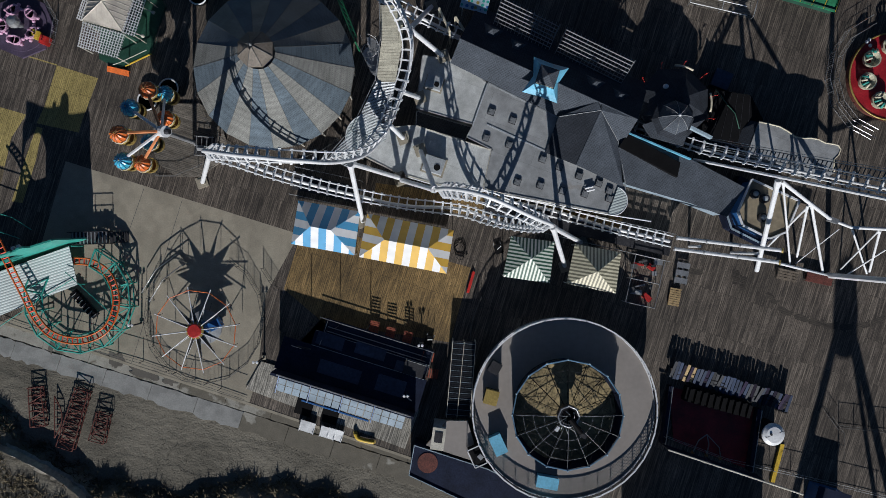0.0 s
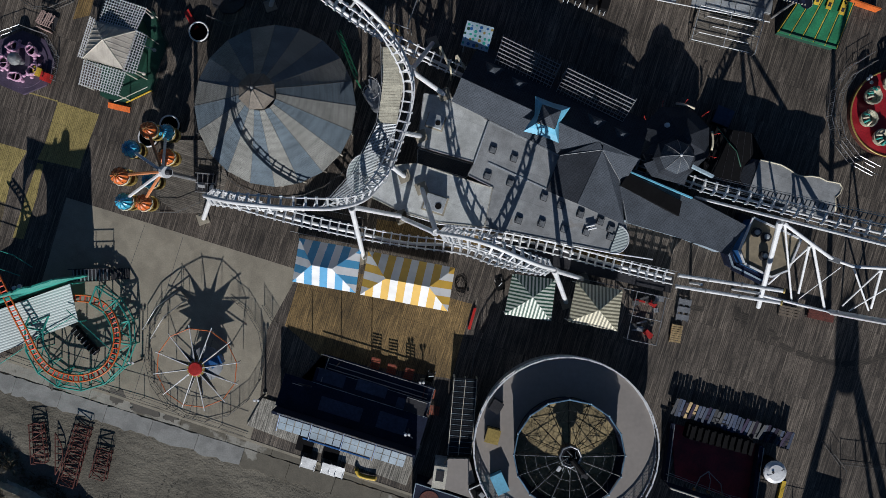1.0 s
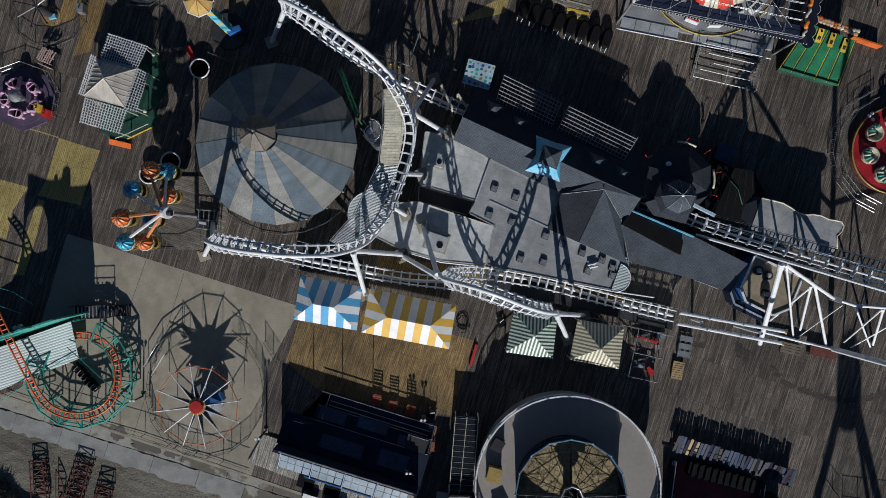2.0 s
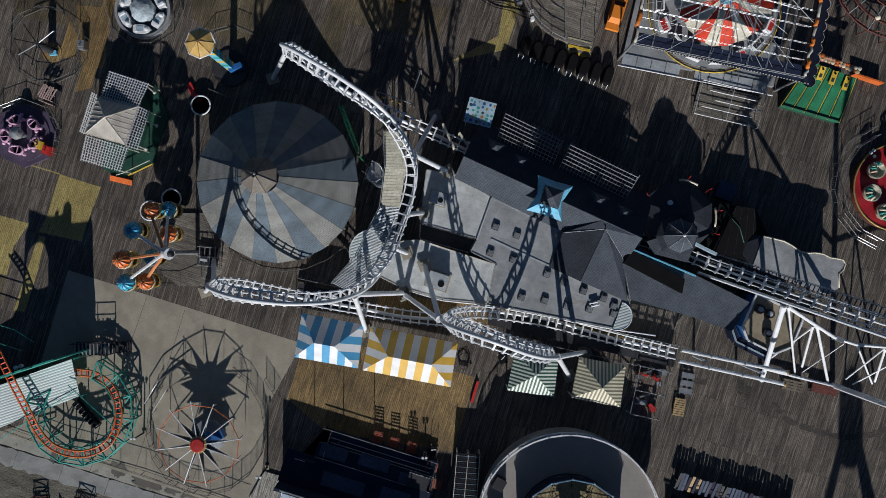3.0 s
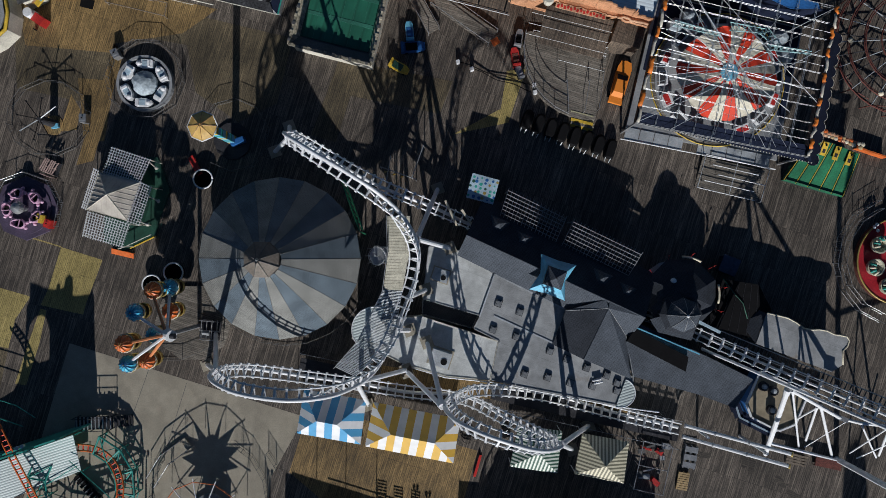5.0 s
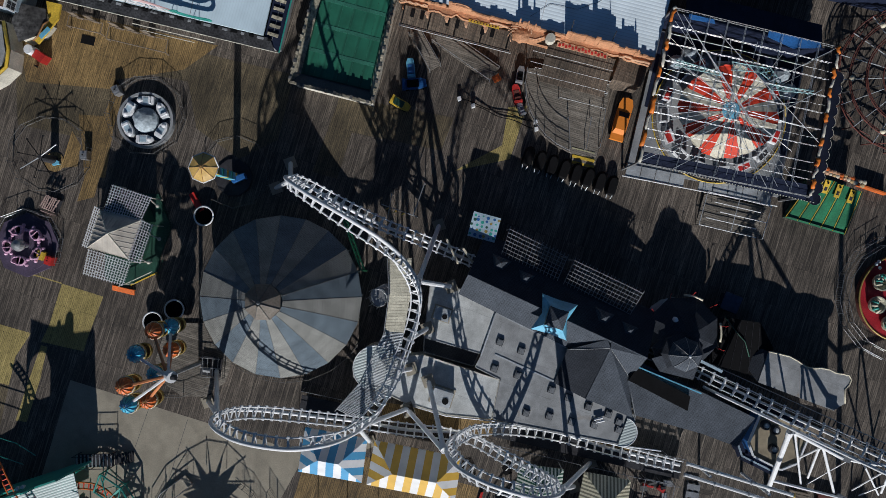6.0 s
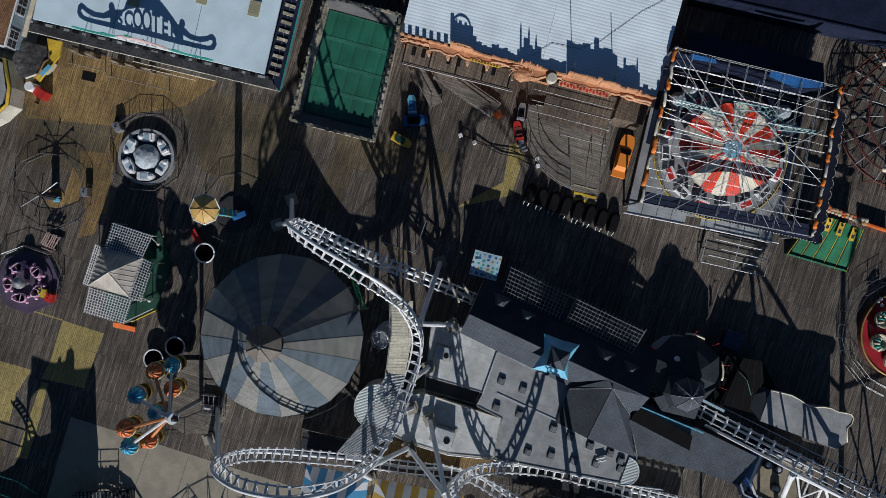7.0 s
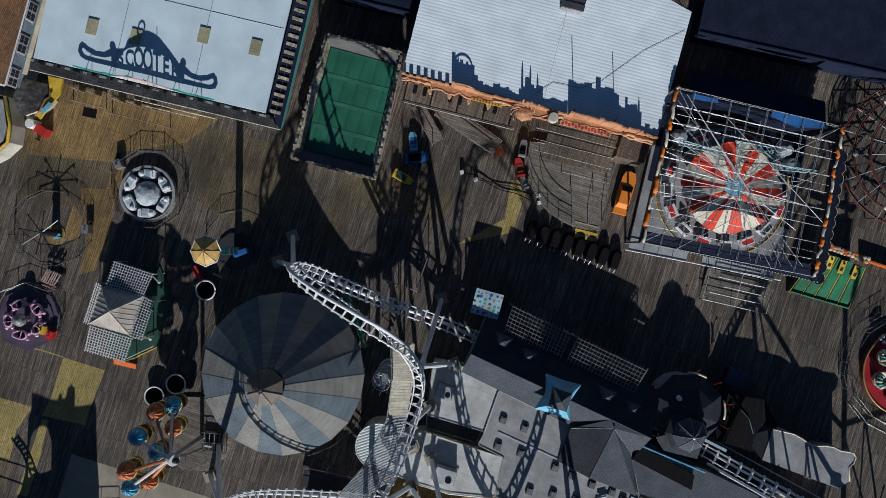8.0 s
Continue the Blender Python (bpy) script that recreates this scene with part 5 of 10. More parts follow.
# ---------------------------------------------------------------- dark arcade shed on the beach side
def shed():
    t = thing("arcade_shed", "dark blue arcade shed with glazed lean-to", "shed")
    ang = -17
    def P(u, v, z):
        x, y = turn2(u, v, ang)
        return (x - 9.5, y - 14.0, z)
    part("wall", prism(B(), [P(-8.6, -2.2, 0)[:2], P(8.2, -2.2, 0)[:2], P(8.0, 4.5, 0)[:2], P(-5.4, 4.5, 0)[:2]], 0, 0.7, top=False), "navy", t)
    part("front_wall", prism(B(), [P(-8.6, -2.75, 0)[:2], P(8.2, -2.75, 0)[:2], P(8.2, -2.45, 0)[:2], P(-8.6, -2.45, 0)[:2]], 0, 3.9), "navy", t)
    for u0, u1, v0, v1, z0, z1 in ((-8.8, 8.4, -2.4, 1.4, 1.9, 1.7), (-5.6, 8.2, 1.4, 3.05, 1.5, 1.3), (-4.8, 8.2, 3.05, 4.7, 1.1, 0.8)):
        part("roof_slope", slab(B(), [P(u0, v0, z0), P(u1, v0, z0), P(u1, v1, z1), P(u0, v1, z1)], 0.12), "navy", t)
    for k, (v, z) in enumerate(((3.3, 1.12), (3.8, 1.0))):
        part("roof_bar", bar(B(), P(-4.4, v, z), P(7.6, v, z), 0.05, 5), "steel", t)
    for u, v, z, w, d in ((-3.6, 2.4, 1.46, 3.2, 1.5), (1.2, 2.6, 1.42, 3.6, 1.3), (5.4, 2.0, 1.48, 2.0, 1.2), (-1.5, -0.6, 1.86, 5.0, 1.6), (4.6, -0.4, 1.84, 3.4, 1.9)):
        part("roof_patch", box(B(), P(u, v, z), (w, d, 0.05), ang, 0, -3), "navy_worn", t)
    part("roof_hatch", box(B(), P(6.6, 2.2, 1.65), (2.4, 1.6, 0.4), ang), "dark", t)
    part("hatch_rail", bar(B(), P(5.4, 3.0, 1.9), P(7.8, 3.0, 1.9), 0.03, 4), "steel", t)
    part("winch", bar(B(), P(-7.0, 0.8, 2.1), P(-5.4, 0.9, 2.0), 0.1, 6), "dark", t)
    part("winch_arm", bar(B(), P(-7.6, 0.7, 2.2), P(-6.4, 0.7, 2.2), 0.035, 4), "steel", t)
    part("drain_pipe", bar(B(), P(6.2, -0.9, 2.0), P(7.4, -1.3, 2.0), 0.07, 6), "steel", t)
    for v, z in ((1.4, 1.78), (3.05, 1.36)):
        part("step_trim", bar(B(), P(-5.5, v, z), P(8.2, v, z), 0.025, 4), "slate_blue", t)
    for u in (-4.6, 8.1):
        part("roof_edge", bar(B(), P(u, 4.6, 0.95), P(u, 1.6, 1.6), 0.035, 4), "steel", t)
    part("ridge_pole", bar(B(), P(-5.6, 4.6, 1.1), P(8.2, 4.6, 1.1), 0.05, 5), "steel", t)
    # glazed strip: panes in a frame
    lean = part("lean_to", bar(B(), P(-7.9, -2.5, 3.98), P(7.8, -2.5, 3.98), 0.08, 6), "steel", t, "glazed lean-to with blue beam")
    for i in range(4):
        for j in range(2):
            for k in range(4):
                u = -7.5 + 3.75 * i + 0.9 * k
                bm = B()
                slab(bm, [P(u, -3.45 - 0.9 * j, 3.6 - 0.3 * j), P(u + 0.8, -3.45 - 0.9 * j, 3.6 - 0.3 * j), P(u + 0.8, -2.62 - 0.9 * j, 3.88 - 0.3 * j), P(u, -2.62 - 0.9 * j, 3.88 - 0.3 * j)], 0.04)
                part("pane", bm, "sky_blue_glass", lean)
        part("divider", bar(B(), P(-7.6 + 3.75 * i, -2.4, 4.0), P(-7.6 + 3.75 * i, -4.7, 3.2), 0.06, 5), "blue", lean)
    part("beam", bar(B(), P(-4.5, -4.65, 3.0), P(3.4, -4.65, 3.0), 0.13, 6), "blue", t)
    # boarded porch
    part("porch", prism(B(), [P(-10.8, -2.6, 0)[:2], P(8.6, -2.4, 0)[:2], P(8.4, -7.4, 0)[:2], P(-11.6, -6.2, 0)[:2]], -0.1, 0.22), "deck_pale", t)
    for u in (-5.4, -2.2):
        part("pit", prism(B(), [P(u, -4.8, 0)[:2], P(u + 2.0, -4.8, 0)[:2], P(u + 2.0, -7.2, 0)[:2], P(u, -7.2, 0)[:2]], 0.222, 0.235), "black", t)
    return t


shed()


def hopper(x, y, rz):
    t = thing("loading_ramp", "white metal loading ramp on the porch", "ramp", "loading ramps", at=(x, y, 0.22), rz=rz)
    bm = B()
    slab(bm, [(-0.9, -0.7, 0.1), (0.9, -0.7, 0.1), (0.9, 0.7, 0.55), (-0.9, 0.7, 0.55)], 0.06)
    part("plate", bm, "steel", t)
    for s in (-0.85, 0.85):
        part("side", box(B(), (s, 0, 0.2), (0.06, 1.4, 0.4)), "white", t)
    return t


hopper(-15.1, -20.9, -17)
hopper(-11.8, -21.8, -17)
hopper(-12.7, -21.6, -17)


def lounge_chairs():
    def one():
        t = thing("lounge_chair", "rust-red slatted lounge chair folded beside the shed", "chair", "rust-red chairs", at=(-7.3, -9.2, 0), rz=-12)
        for i in range(5):
            part("slat", box(B(), (0, -0.5 + 0.24 * i, 0.45), (1.1, 0.16, 0.04)), "chair_red", t)
        bm = B()
        for i in range(5):
            box(bm, (0, 0.72, 0.55 + 0.16 * i), (1.1, 0.05, 0.07))
        part("backrest", bm, "chair_red", t)
        for x in (-0.5, 0.5):
            for y in (-0.5, 0.6):
                part("leg", box(B(), (x, y, 0.22 + (0.42 if y > 0 else 0)), (0.07, 0.07, 0.45 + (0.85 if y > 0 else 0))), "rust", t)
        return t
    a = one()
    for x, y, r in ((-5.4, -9.9, -12), (-3.4, -10.4, -15), (-0.9, -12.6, 75), (-0.4, -14.6, 80)):
        copy_thing(a, pose(x, y, 0, 0, 0, r))


lounge_chairs()


# ---------------------------------------------------------------- kiddie coaster
def track_ring(pts, parent, mat_rail, mat_tie, half=0.4, closed=True):
    n = len(pts)
    a, b = [], []
    for i in range(n):
        d = (Vector(pts[(i + 1) % n]) - Vector(pts[i - 1])) if closed or 0 < i < n - 1 else (Vector(pts[min(i + 1, n - 1)]) - Vector(pts[max(i - 1, 0)]))
        s = Vector((d.y, -d.x, 0)).normalized() * half
        a.append(Vector(pts[i]) - s)
        b.append(Vector(pts[i]) + s)
    for l in (a, b):
        part("rail", hose(B(), l + ([l[0]] if closed else []), 0.1, 6), mat_rail, parent)
    for i in range(0, n, 2):
        part("tie", bar(B(), a[i], b[i], 0.08, 4), mat_tie, parent)
    return a, b


def kiddie_coaster():
    t = thing("kiddie_coaster", "orange-railed kiddie coaster on teal steel supports", "roller coaster")
    cx, cy = -41.3, -6.0
    pts = spline([(-42.4, -1.5, 1.6), (-39.6, -1.8, 1.8), (-37.4, -3.4, 2.1), (-36.5, -6.4, 2.5), (-37.6, -9.3, 2.7), (-40.5, -10.6, 2.6), (-43.6, -10.1, 2.5),
                  (-45.5, -8.3, 2.6), (-46.6, -5.5, 3.1), (-47.7, -2.5, 3.7), (-49.1, 0.8, 4.0), (-50.7, 3.6, 3.8)], 0.3)
    track_ring([tuple(p) for p in pts], t, "orange", "red_canvas", 0.36, False)
    # teal frame: an outer and an inner ring of bars with posts
    for ri, ro, z in ((4.1, 6.2, 2.0),):
        for i in range(11):
            a0, a1 = radians(70 - 26 * i), radians(70 - 26 * (i + 1))
            o0, o1 = (cx + ro * math.cos(a0), cy + ro * math.sin(a0), z), (cx + ro * math.cos(a1), cy + ro * math.sin(a1), z)
            n0, n1 = (cx + ri * math.cos(a0), cy + ri * math.sin(a0), z), (cx + ri * math.cos(a1), cy + ri * math.sin(a1), z)
            part("outer_bar", bar(B(), o0, o1, 0.1, 5), "teal", t)
            part("low_bar", bar(B(), (o0[0], o0[1], 0.9), (o1[0], o1[1], 0.9), 0.08, 5), "teal", t)
            part("inner_bar", bar(B(), n0, n1, 0.09, 5), "teal", t)
            part("spoke", bar(B(), o0, n0, 0.11, 5), "teal", t)
            part("brace", bar(B(), o0, n1, 0.07, 5), "teal", t)
            part("brace", bar(B(), n0, (o1[0], o1[1], 0.4), 0.05, 5), "teal", t)
            part("foot_bar", bar(B(), (o0[0], o0[1], 0.3), (n0[0], n0[1], 0.3), 0.06, 5), "teal", t)
            part("post", bar(B(), o0, (o0[0], o0[1], 0), 0.08, 5), "teal", t)
            part("post", bar(B(), n0, (n0[0], n0[1], 0), 0.08, 5), "teal", t)
    for p, q in (((-50.5, -9.2, 1.8), (-44.5, -5.2, 1.8)), ((-44.5, -5.2, 1.8), (-41.8, -3.6, 1.8)), ((-42.4, -2.8, 2.4), (-36.6, -8.0, 2.4)),
                 ((-52.5, 2.6, 2.2), (-47.8, 1.0, 2.2)), ((-52.5, 4.6, 2.2), (-48.6, 3.4, 2.2)), ((-48.6, 3.4, 2.2), (-46.4, 2.0, 2.2))):
        part("tie_bar", bar(B(), p, q, 0.05, 5), "teal", t)
    return t


kiddie_coaster()


def kiddie_station():
    """Loading roof of white sheet, with a tall cut-out castle front on its north side."""
    t = thing("loading_station", "white corrugated loading roof with teal cut-out castle front", "station")
    c = [(-56.5, -5.2, 2.6), (-56.8, -10.4, 1.4), (-41.6, -4.3, 1.4), (-41.9, 0.15, 2.5)]
    part("roof", slab(B(), c, 0.1), "white_sheet_l", t)
    for x, y, z in c[1:]:
        part("post", bar(B(), (x * 0.995, y, 0), (x * 0.995, y, z - 0.1), 0.08, 6), "teal", t)
    # front, drawn along the wall: steps of (distance, height) with an arch
    d = Vector((14.2, 4.7, 0)).normalized()
    o = Vector((-42.2, 0.45, 0))
    prof = [(-1.7, 2.4), (-1.36, 4.1), (-1.22, 6.4), (-1.0, 6.8), (-0.8, 6.55), (-0.3, 6.6), (1.42, 6.75), (1.46, 7.7), (1.8, 7.95), (2.3, 7.8), (2.5, 7.35), (3.0, 7.35), (3.05, 7.65), (3.4, 7.6), (3.45, 7.4), (3.9, 7.43), (4.2, 7.5), (4.75, 7.63), (5.2, 7.75), (5.9, 7.98), (6.4, 8.1), (6.72, 8.2), (6.76, 7.25), (7.1, 7.0), (7.22, 5.6), (7.4, 4.2), (8.0, 3.3), (8.6, 2.9), (10.0, 2.75), (14, 2.7)]
    bm = B()
    def wall(pts):
        f = [tuple(o - d * s) for s, _ in pts]
        front = [bm.verts.new((p[0], p[1], z)) for p, (_, z) in zip(f, pts)]
        nrm = Vector((-d.y, d.x, 0)) * 0.18
        back = [bm.verts.new((p[0] + nrm.x, p[1] + nrm.y, z)) for p, (_, z) in zip(f, pts)]
        bm.faces.new(front)
        bm.faces.new(list(reversed(back)))
        for i in range(len(pts)):
            j = (i + 1) % len(pts)
            bm.faces.new((front[i], back[i], back[j], front[j]))
    for (s0, z0), (s1, z1) in zip(prof, prof[1:]):
        if 4.2 < (s0 + s1) / 2 < 7.1:
            m0 = max(0.0, 1 - ((s0 - 5.65) / 1.46) ** 2) ** 0.5
            m1 = max(0.0, 1 - ((s1 - 5.65) / 1.46) ** 2) ** 0.5
            wall([(s0, 5.2 + 1.2 * m0), (s1, 5.2 + 1.2 * m1), (s1, z1), (s0, z0)])
            wall([(s0, 0.0), (s1, 0.0), (s1, 3.9), (s0, 3.9)])
        else:
            wall([(s0, 0.0), (s1, 0.0), (s1, z1), (s0, z0)])
    bmesh.ops.remove_doubles(bm, verts=bm.verts, dist=0.001)
    part("castle_front", bm, "teal", t, "teal cut-out castle front with arch and spires")
    for s in (2.6, 3.2):
        p = o - d * s
        part("floodlight", lathe(B(), [(0.06, 6.2), (0.22, 6.55), (0.2, 6.75)], 10, (p.x - 0.2, p.y + 0.5)), "white", t)
    return t


kiddie_station()


def coaster_car(x, y, rz):
    t = thing("coaster_train", "dark kiddie coaster train with a row of seats", "train", at=(x, y, 0), rz=rz)
    part("floor", box(B(), (0, 0, 0.35), (4.0, 0.9, 0.2)), "dark", t)
    for i in range(7):
        part("seat", box(B(), (-1.7 + 0.56 * i, 0, 0.65), (0.32, 0.8, 0.45)), "black", t)
        part("bar", bar(B(), (-1.45 + 0.56 * i, -0.35, 0.95), (-1.45 + 0.56 * i, 0.35, 0.95), 0.03, 5), "steel", t)
    return t


coaster_car(-41.3, -6.6, -48)


def boarding_deck():
    t = thing("boarding_platform", "dark slatted boarding platform with stairs and railings", "platform", at=(-40.3, 1.1, 0), rz=2)
    part("floor", box(B(), (0, 0, 1.0), (4.4, 1.5, 0.1)), "dark", t)
    for i in range(10):
        part("slat", box(B(), (-2.0 + 0.44 * i, 0, 1.12), (0.14, 1.4, 0.12)), "steel", t)
    for x in (-2.1, 0, 2.1):
        for y in (-0.7, 0.7):
            part("leg", bar(B(), (x, y, 0), (x, y, 2.0), 0.05, 5), "dark", t)
    for y in (-0.7, 0.7):
        part("rail", bar(B(), (-2.1, y, 2.0), (2.1, y, 2.0), 0.04, 5), "dark", t)
    for i in range(6):
        part("step", box(B(), (2.4 + 0.3 * i, 0, 0.9 - 0.16 * i), (0.3, 1.3, 0.05)), "dark", t)
    return t


boarding_deck()


# ---------------------------------------------------------------- umbrella wheel on the concrete
def umbrella_wheel():
    t = thing("umbrella_wheel", "spoked umbrella ride with red hub and bare white arms", "ride", at=(-27.2, -9.3, 0))
    part("base", lathe(B(), [(2.0, 0.0), (2.0, 0.35), (0.6, 0.6)], 16), "grey", t)
    part("tower", lathe(B(), [(0.75, 0.5), (0.5, 3.2)], 12), "blue", t)
    hub = part("hub", lathe(B(), [(0.75, 3.2), (0.8, 3.46), (0.7, 3.56), (0.1, 3.6)], 16), "red", t, "round red hub cover")
    part("collar", lathe(B(), [(1.0, 3.1), (1.0, 3.3)], 16), "gold", hub)
    ends = []
    for i in range(12):
        a = radians(30 * i + 8)
        p = (0.8 * math.cos(a), 0.8 * math.sin(a), 3.3)
        z = 3.0 + 0.5 * math.sin(a)
        q = (5.0 * math.cos(a), 5.0 * math.sin(a), z)
        ends.append((4.6 * math.cos(a), 4.6 * math.sin(a), z))
        bm = B()
        bar(bm, p, q, 0.055, 5)
        bar(bm, (0.5 * p[0], 0.5 * p[1], 2.2), (3.2 * math.cos(a), 3.2 * math.sin(a), z - 0.1), 0.05, 4)
        part("arm", bm, "white", t)
        gb = B()
        w = Vector((-math.sin(a), math.cos(a), 0)) * 0.02
        tri = [Vector((0.5 * math.cos(a), 0.5 * math.sin(a), 3.25)), Vector((0.5 * math.cos(a), 0.5 * math.sin(a), 1.9)), Vector((3.45 * math.cos(a), 3.45 * math.sin(a), z - 0.05))]
        f0, f1 = [gb.verts.new(p - w) for p in tri], [gb.verts.new(p + w) for p in tri]
        gb.faces.new(f0)
        gb.faces.new(list(reversed(f1)))
        for k in range(3):
            gb.faces.new((f0[k], f1[k], f1[(k + 1) % 3], f0[(k + 1) % 3]))
        part("gusset", gb, "dark", t)
        part("hanger", bar(B(), ends[-1], (ends[-1][0], ends[-1][1], z - 1.3), 0.035, 4), "dark", t)
    for p, q in edges_of(ends):
        part("rim_bar", bar(B(), p, q, 0.05, 4), "orange", t)
    part("motor", box(B(), (1.5, 0.4, 0.9), (1.4, 1.0, 0.9), 30), "blue", t)
    return t


umbrella_wheel()
fence([(-27.2 + 6.9 * math.cos(radians(a)), -8.3 + 7.6 * math.sin(radians(a))) for a in range(140, 430, 22)], 1.1, "dark picket fence round the umbrella ride", pickets=0.16)
fence([(-20.4, -2.4), (-18.6, -5.2)], 1.1, "short dark fence panel by the concrete", pickets=0.16)
fence([(-52, -8.0), (-43.5, -10.9), (-34.6, -13.4), (-22.3, -17.6)], 1.2, "long dark fence along the pier's edge", pickets=0, step=3.6)


def entry_ramp():
    t = thing("entry_ramp", "curved steel entry ramp with tube handrails", "ramp")
    pts = [(-34.2, -5.2), (-32.6, -2.6), (-30.2, -0.8)]
    for off in (0.0, 1.3):
        line = [(x + off * 0.7, y - off * 0.8, 1.25) for x, y in pts]
        part("handrail", hose(B(), line, 0.05, 6), "steel", t)
        for x, y, z in line:
            part("post", bar(B(), (x, y, 0), (x, y, z), 0.04, 5), "steel", t)
    for (x0, y0), (x1, y1) in zip(pts, pts[1:]):
        part("plate", slab(B(), [(x0, y0, 0.3), (x0 + 0.9, y0 - 1.0, 0.3), (x1 + 0.9, y1 - 1.0, 0.3), (x1, y1, 0.3)], 0.08), "concrete", t)
    return t


entry_ramp()

# ---------------------------------------------------------------- balloon ride
def gondola(x, y, z, canopy, basket, label):
    """A hanging balloon: gored dome canopy, rods and a round basket."""
    t = thing("balloon_gondola", label, "gondola", "balloon gondolas", at=(x, y, z))
    n = 12
    bm = B()
    prof = [(0.88, -0.5), (0.87, -0.2), (0.72, 0.14), (0.44, 0.36), (0.1, 0.46)]
    # gores dip between the ribs
    dip = [(r * 0.93, h - 0.03) for r, h in prof]
    for i in range(n):
        a, b, c = (2 * math.pi * (i + f) / n for f in (0, 0.5, 1))
        for j in range(4):
            (r0, h0), (r1, h1) = prof[j], prof[j + 1]
            (d0, g0), (d1, g1) = dip[j], dip[j + 1]
            e = [(r0 * math.cos(a), r0 * math.sin(a), h0), (d0 * math.cos(b), d0 * math.sin(b), g0), (d1 * math.cos(b), d1 * math.sin(b), g1), (r1 * math.cos(a), r1 * math.sin(a), h1)]
            f = [(d0 * math.cos(b), d0 * math.sin(b), g0), (r0 * math.cos(c), r0 * math.sin(c), h0), (r1 * math.cos(c), r1 * math.sin(c), h1), (d1 * math.cos(b), d1 * math.sin(b), g1)]
            face(bm, e)
            face(bm, f)
    lathe(bm, [(0.14, 0.42), (0.05, 0.5)], n)
    part("canopy", bm, canopy, t)
    for i in range(n):
        a = 2 * math.pi * (i + 0.0) / n
        part("gore_rib", hose(B(), [(r * 1.01 * math.cos(a), r * 1.01 * math.sin(a), h + 0.02) for r, h in prof], 0.022, 4), "brass_wood" if canopy == "orange" else "blue", t)
    part("finial", lathe(B(), [(0.07, 0.48), (0.05, 0.6)], 8), "gold", t)
    scallop = []
    for i in range(2 * n + 1):
        a = math.pi * i / n
        r = 0.96 if i % 2 else 0.89
        scallop.append((r * math.cos(a), r * math.sin(a), -0.56))
    part("fringe", hose(B(), scallop, 0.055, 5), "offwhite", t)
    part("skirt", lathe(B(), [(0.97, -0.95), (1.0, -0.8), (0.9, -0.6)], n, cap=False), "gold", t)
    part("basket", lathe(B(), [(0.55, -2.9), (0.86, -2.5), (0.9, -1.95), (0.83, -1.95)], 12, cap=False), basket, t)
    part("basket_floor", lathe(B(), [(0.6, -2.9), (0.6, -2.85)], 12), "brass_wood", t)
    for i in range(4):
        a = math.pi / 4 + i * math.pi / 2
        part("rod", bar(B(), (0.84 * math.cos(a), 0.84 * math.sin(a), -2.0), (0.88 * math.cos(a), 0.88 * math.sin(a), -0.5), 0.03, 4), "gold", t)
    return t


hubp = Vector((-28.75, 12.3, 8.1))
ride = thing("balloon_ride", "tilted balloon ride with white and orange arms on a short mast", "ride")
part("mast", bar(B(), (-28.4, 12.3, 0.3), hubp, 0.26, 10), "steel", ride)
hubpart = part("hub", bar(B(), hubp - Vector((0.35, -0.1, 0.5)), hubp + Vector((0.6, -0.1, 0.25)), 0.62, 14), "white", ride)
part("hub_cap", bar(B(), hubp + Vector((0.5, -0.1, 0.2)), hubp + Vector((1.0, -0.1, 0.3)), 0.3, 10), "dark", hubpart)
part("deck", lathe(B(), [(4.5, 0.0), (4.5, 0.24), (0.1, 0.26)], 10, (-29.2, 12.6)), "deck_cross", ride)
part("drive_plate", box(B(), (-27.0, 11.9, 0.6), (2.4, 2.2, 0.12), -8), "dark", ride)
for k in range(4):
    part("drive_rail", bar(B(), (-28.0 + 0.6 * k, 10.8, 0.9), (-27.9 + 0.6 * k, 13.0, 0.9), 0.05, 5), "steel", ride)
for y in (10.8, 11.9, 13.0):
    part("drive_rail", bar(B(), (-28.2, y, 1.0), (-25.9, y - 0.2, 1.0), 0.05, 5), "steel", ride)
part("motor", bar(B(), (-27.8, 11.6, 0.9), (-27.0, 11.5, 0.9), 0.3, 8), "grey", ride)
for x, y, z, c in ((-31.95, 14.65, 8.8, "b"), (-32.3, 11.65, 10.3, "o"), (-33.0, 9.2, 8.1, "b"), (-30.75, 16.85, 7.4, "o"), (-30.0, 17.0, 5.0, "b"), (-30.1, 14.4, 4.6, "o"), (-31.9, 11.75, 4.6, "b"), (-31.9, 9.2, 6.2, "o")):
    if c == "b":
        gondola(x, y, z, "balloon_blue", "gold", "blue balloon gondola with gold basket, hanging from its arm")
    else:
        gondola(x, y, z, "orange", "gold", "orange balloon gondola with gold basket, hanging from its arm")
    part("arm", bar(B(), hubp, (x + (hubp.x - x) * 0.12, y + (hubp.y - y) * 0.12, z - 0.1), 0.17, 6), "white" if c == "b" else "arm_orange", ride)


fence([(-33.8, 9.0), (-32.7, 8.4), (-30.4, 8.4), (-28.0, 9.4), (-25.6, 10.6), (-25.4, 13.4), (-27.6, 15.4)], 1.05, "thin dark fence round the balloon ride", pickets=0.2)


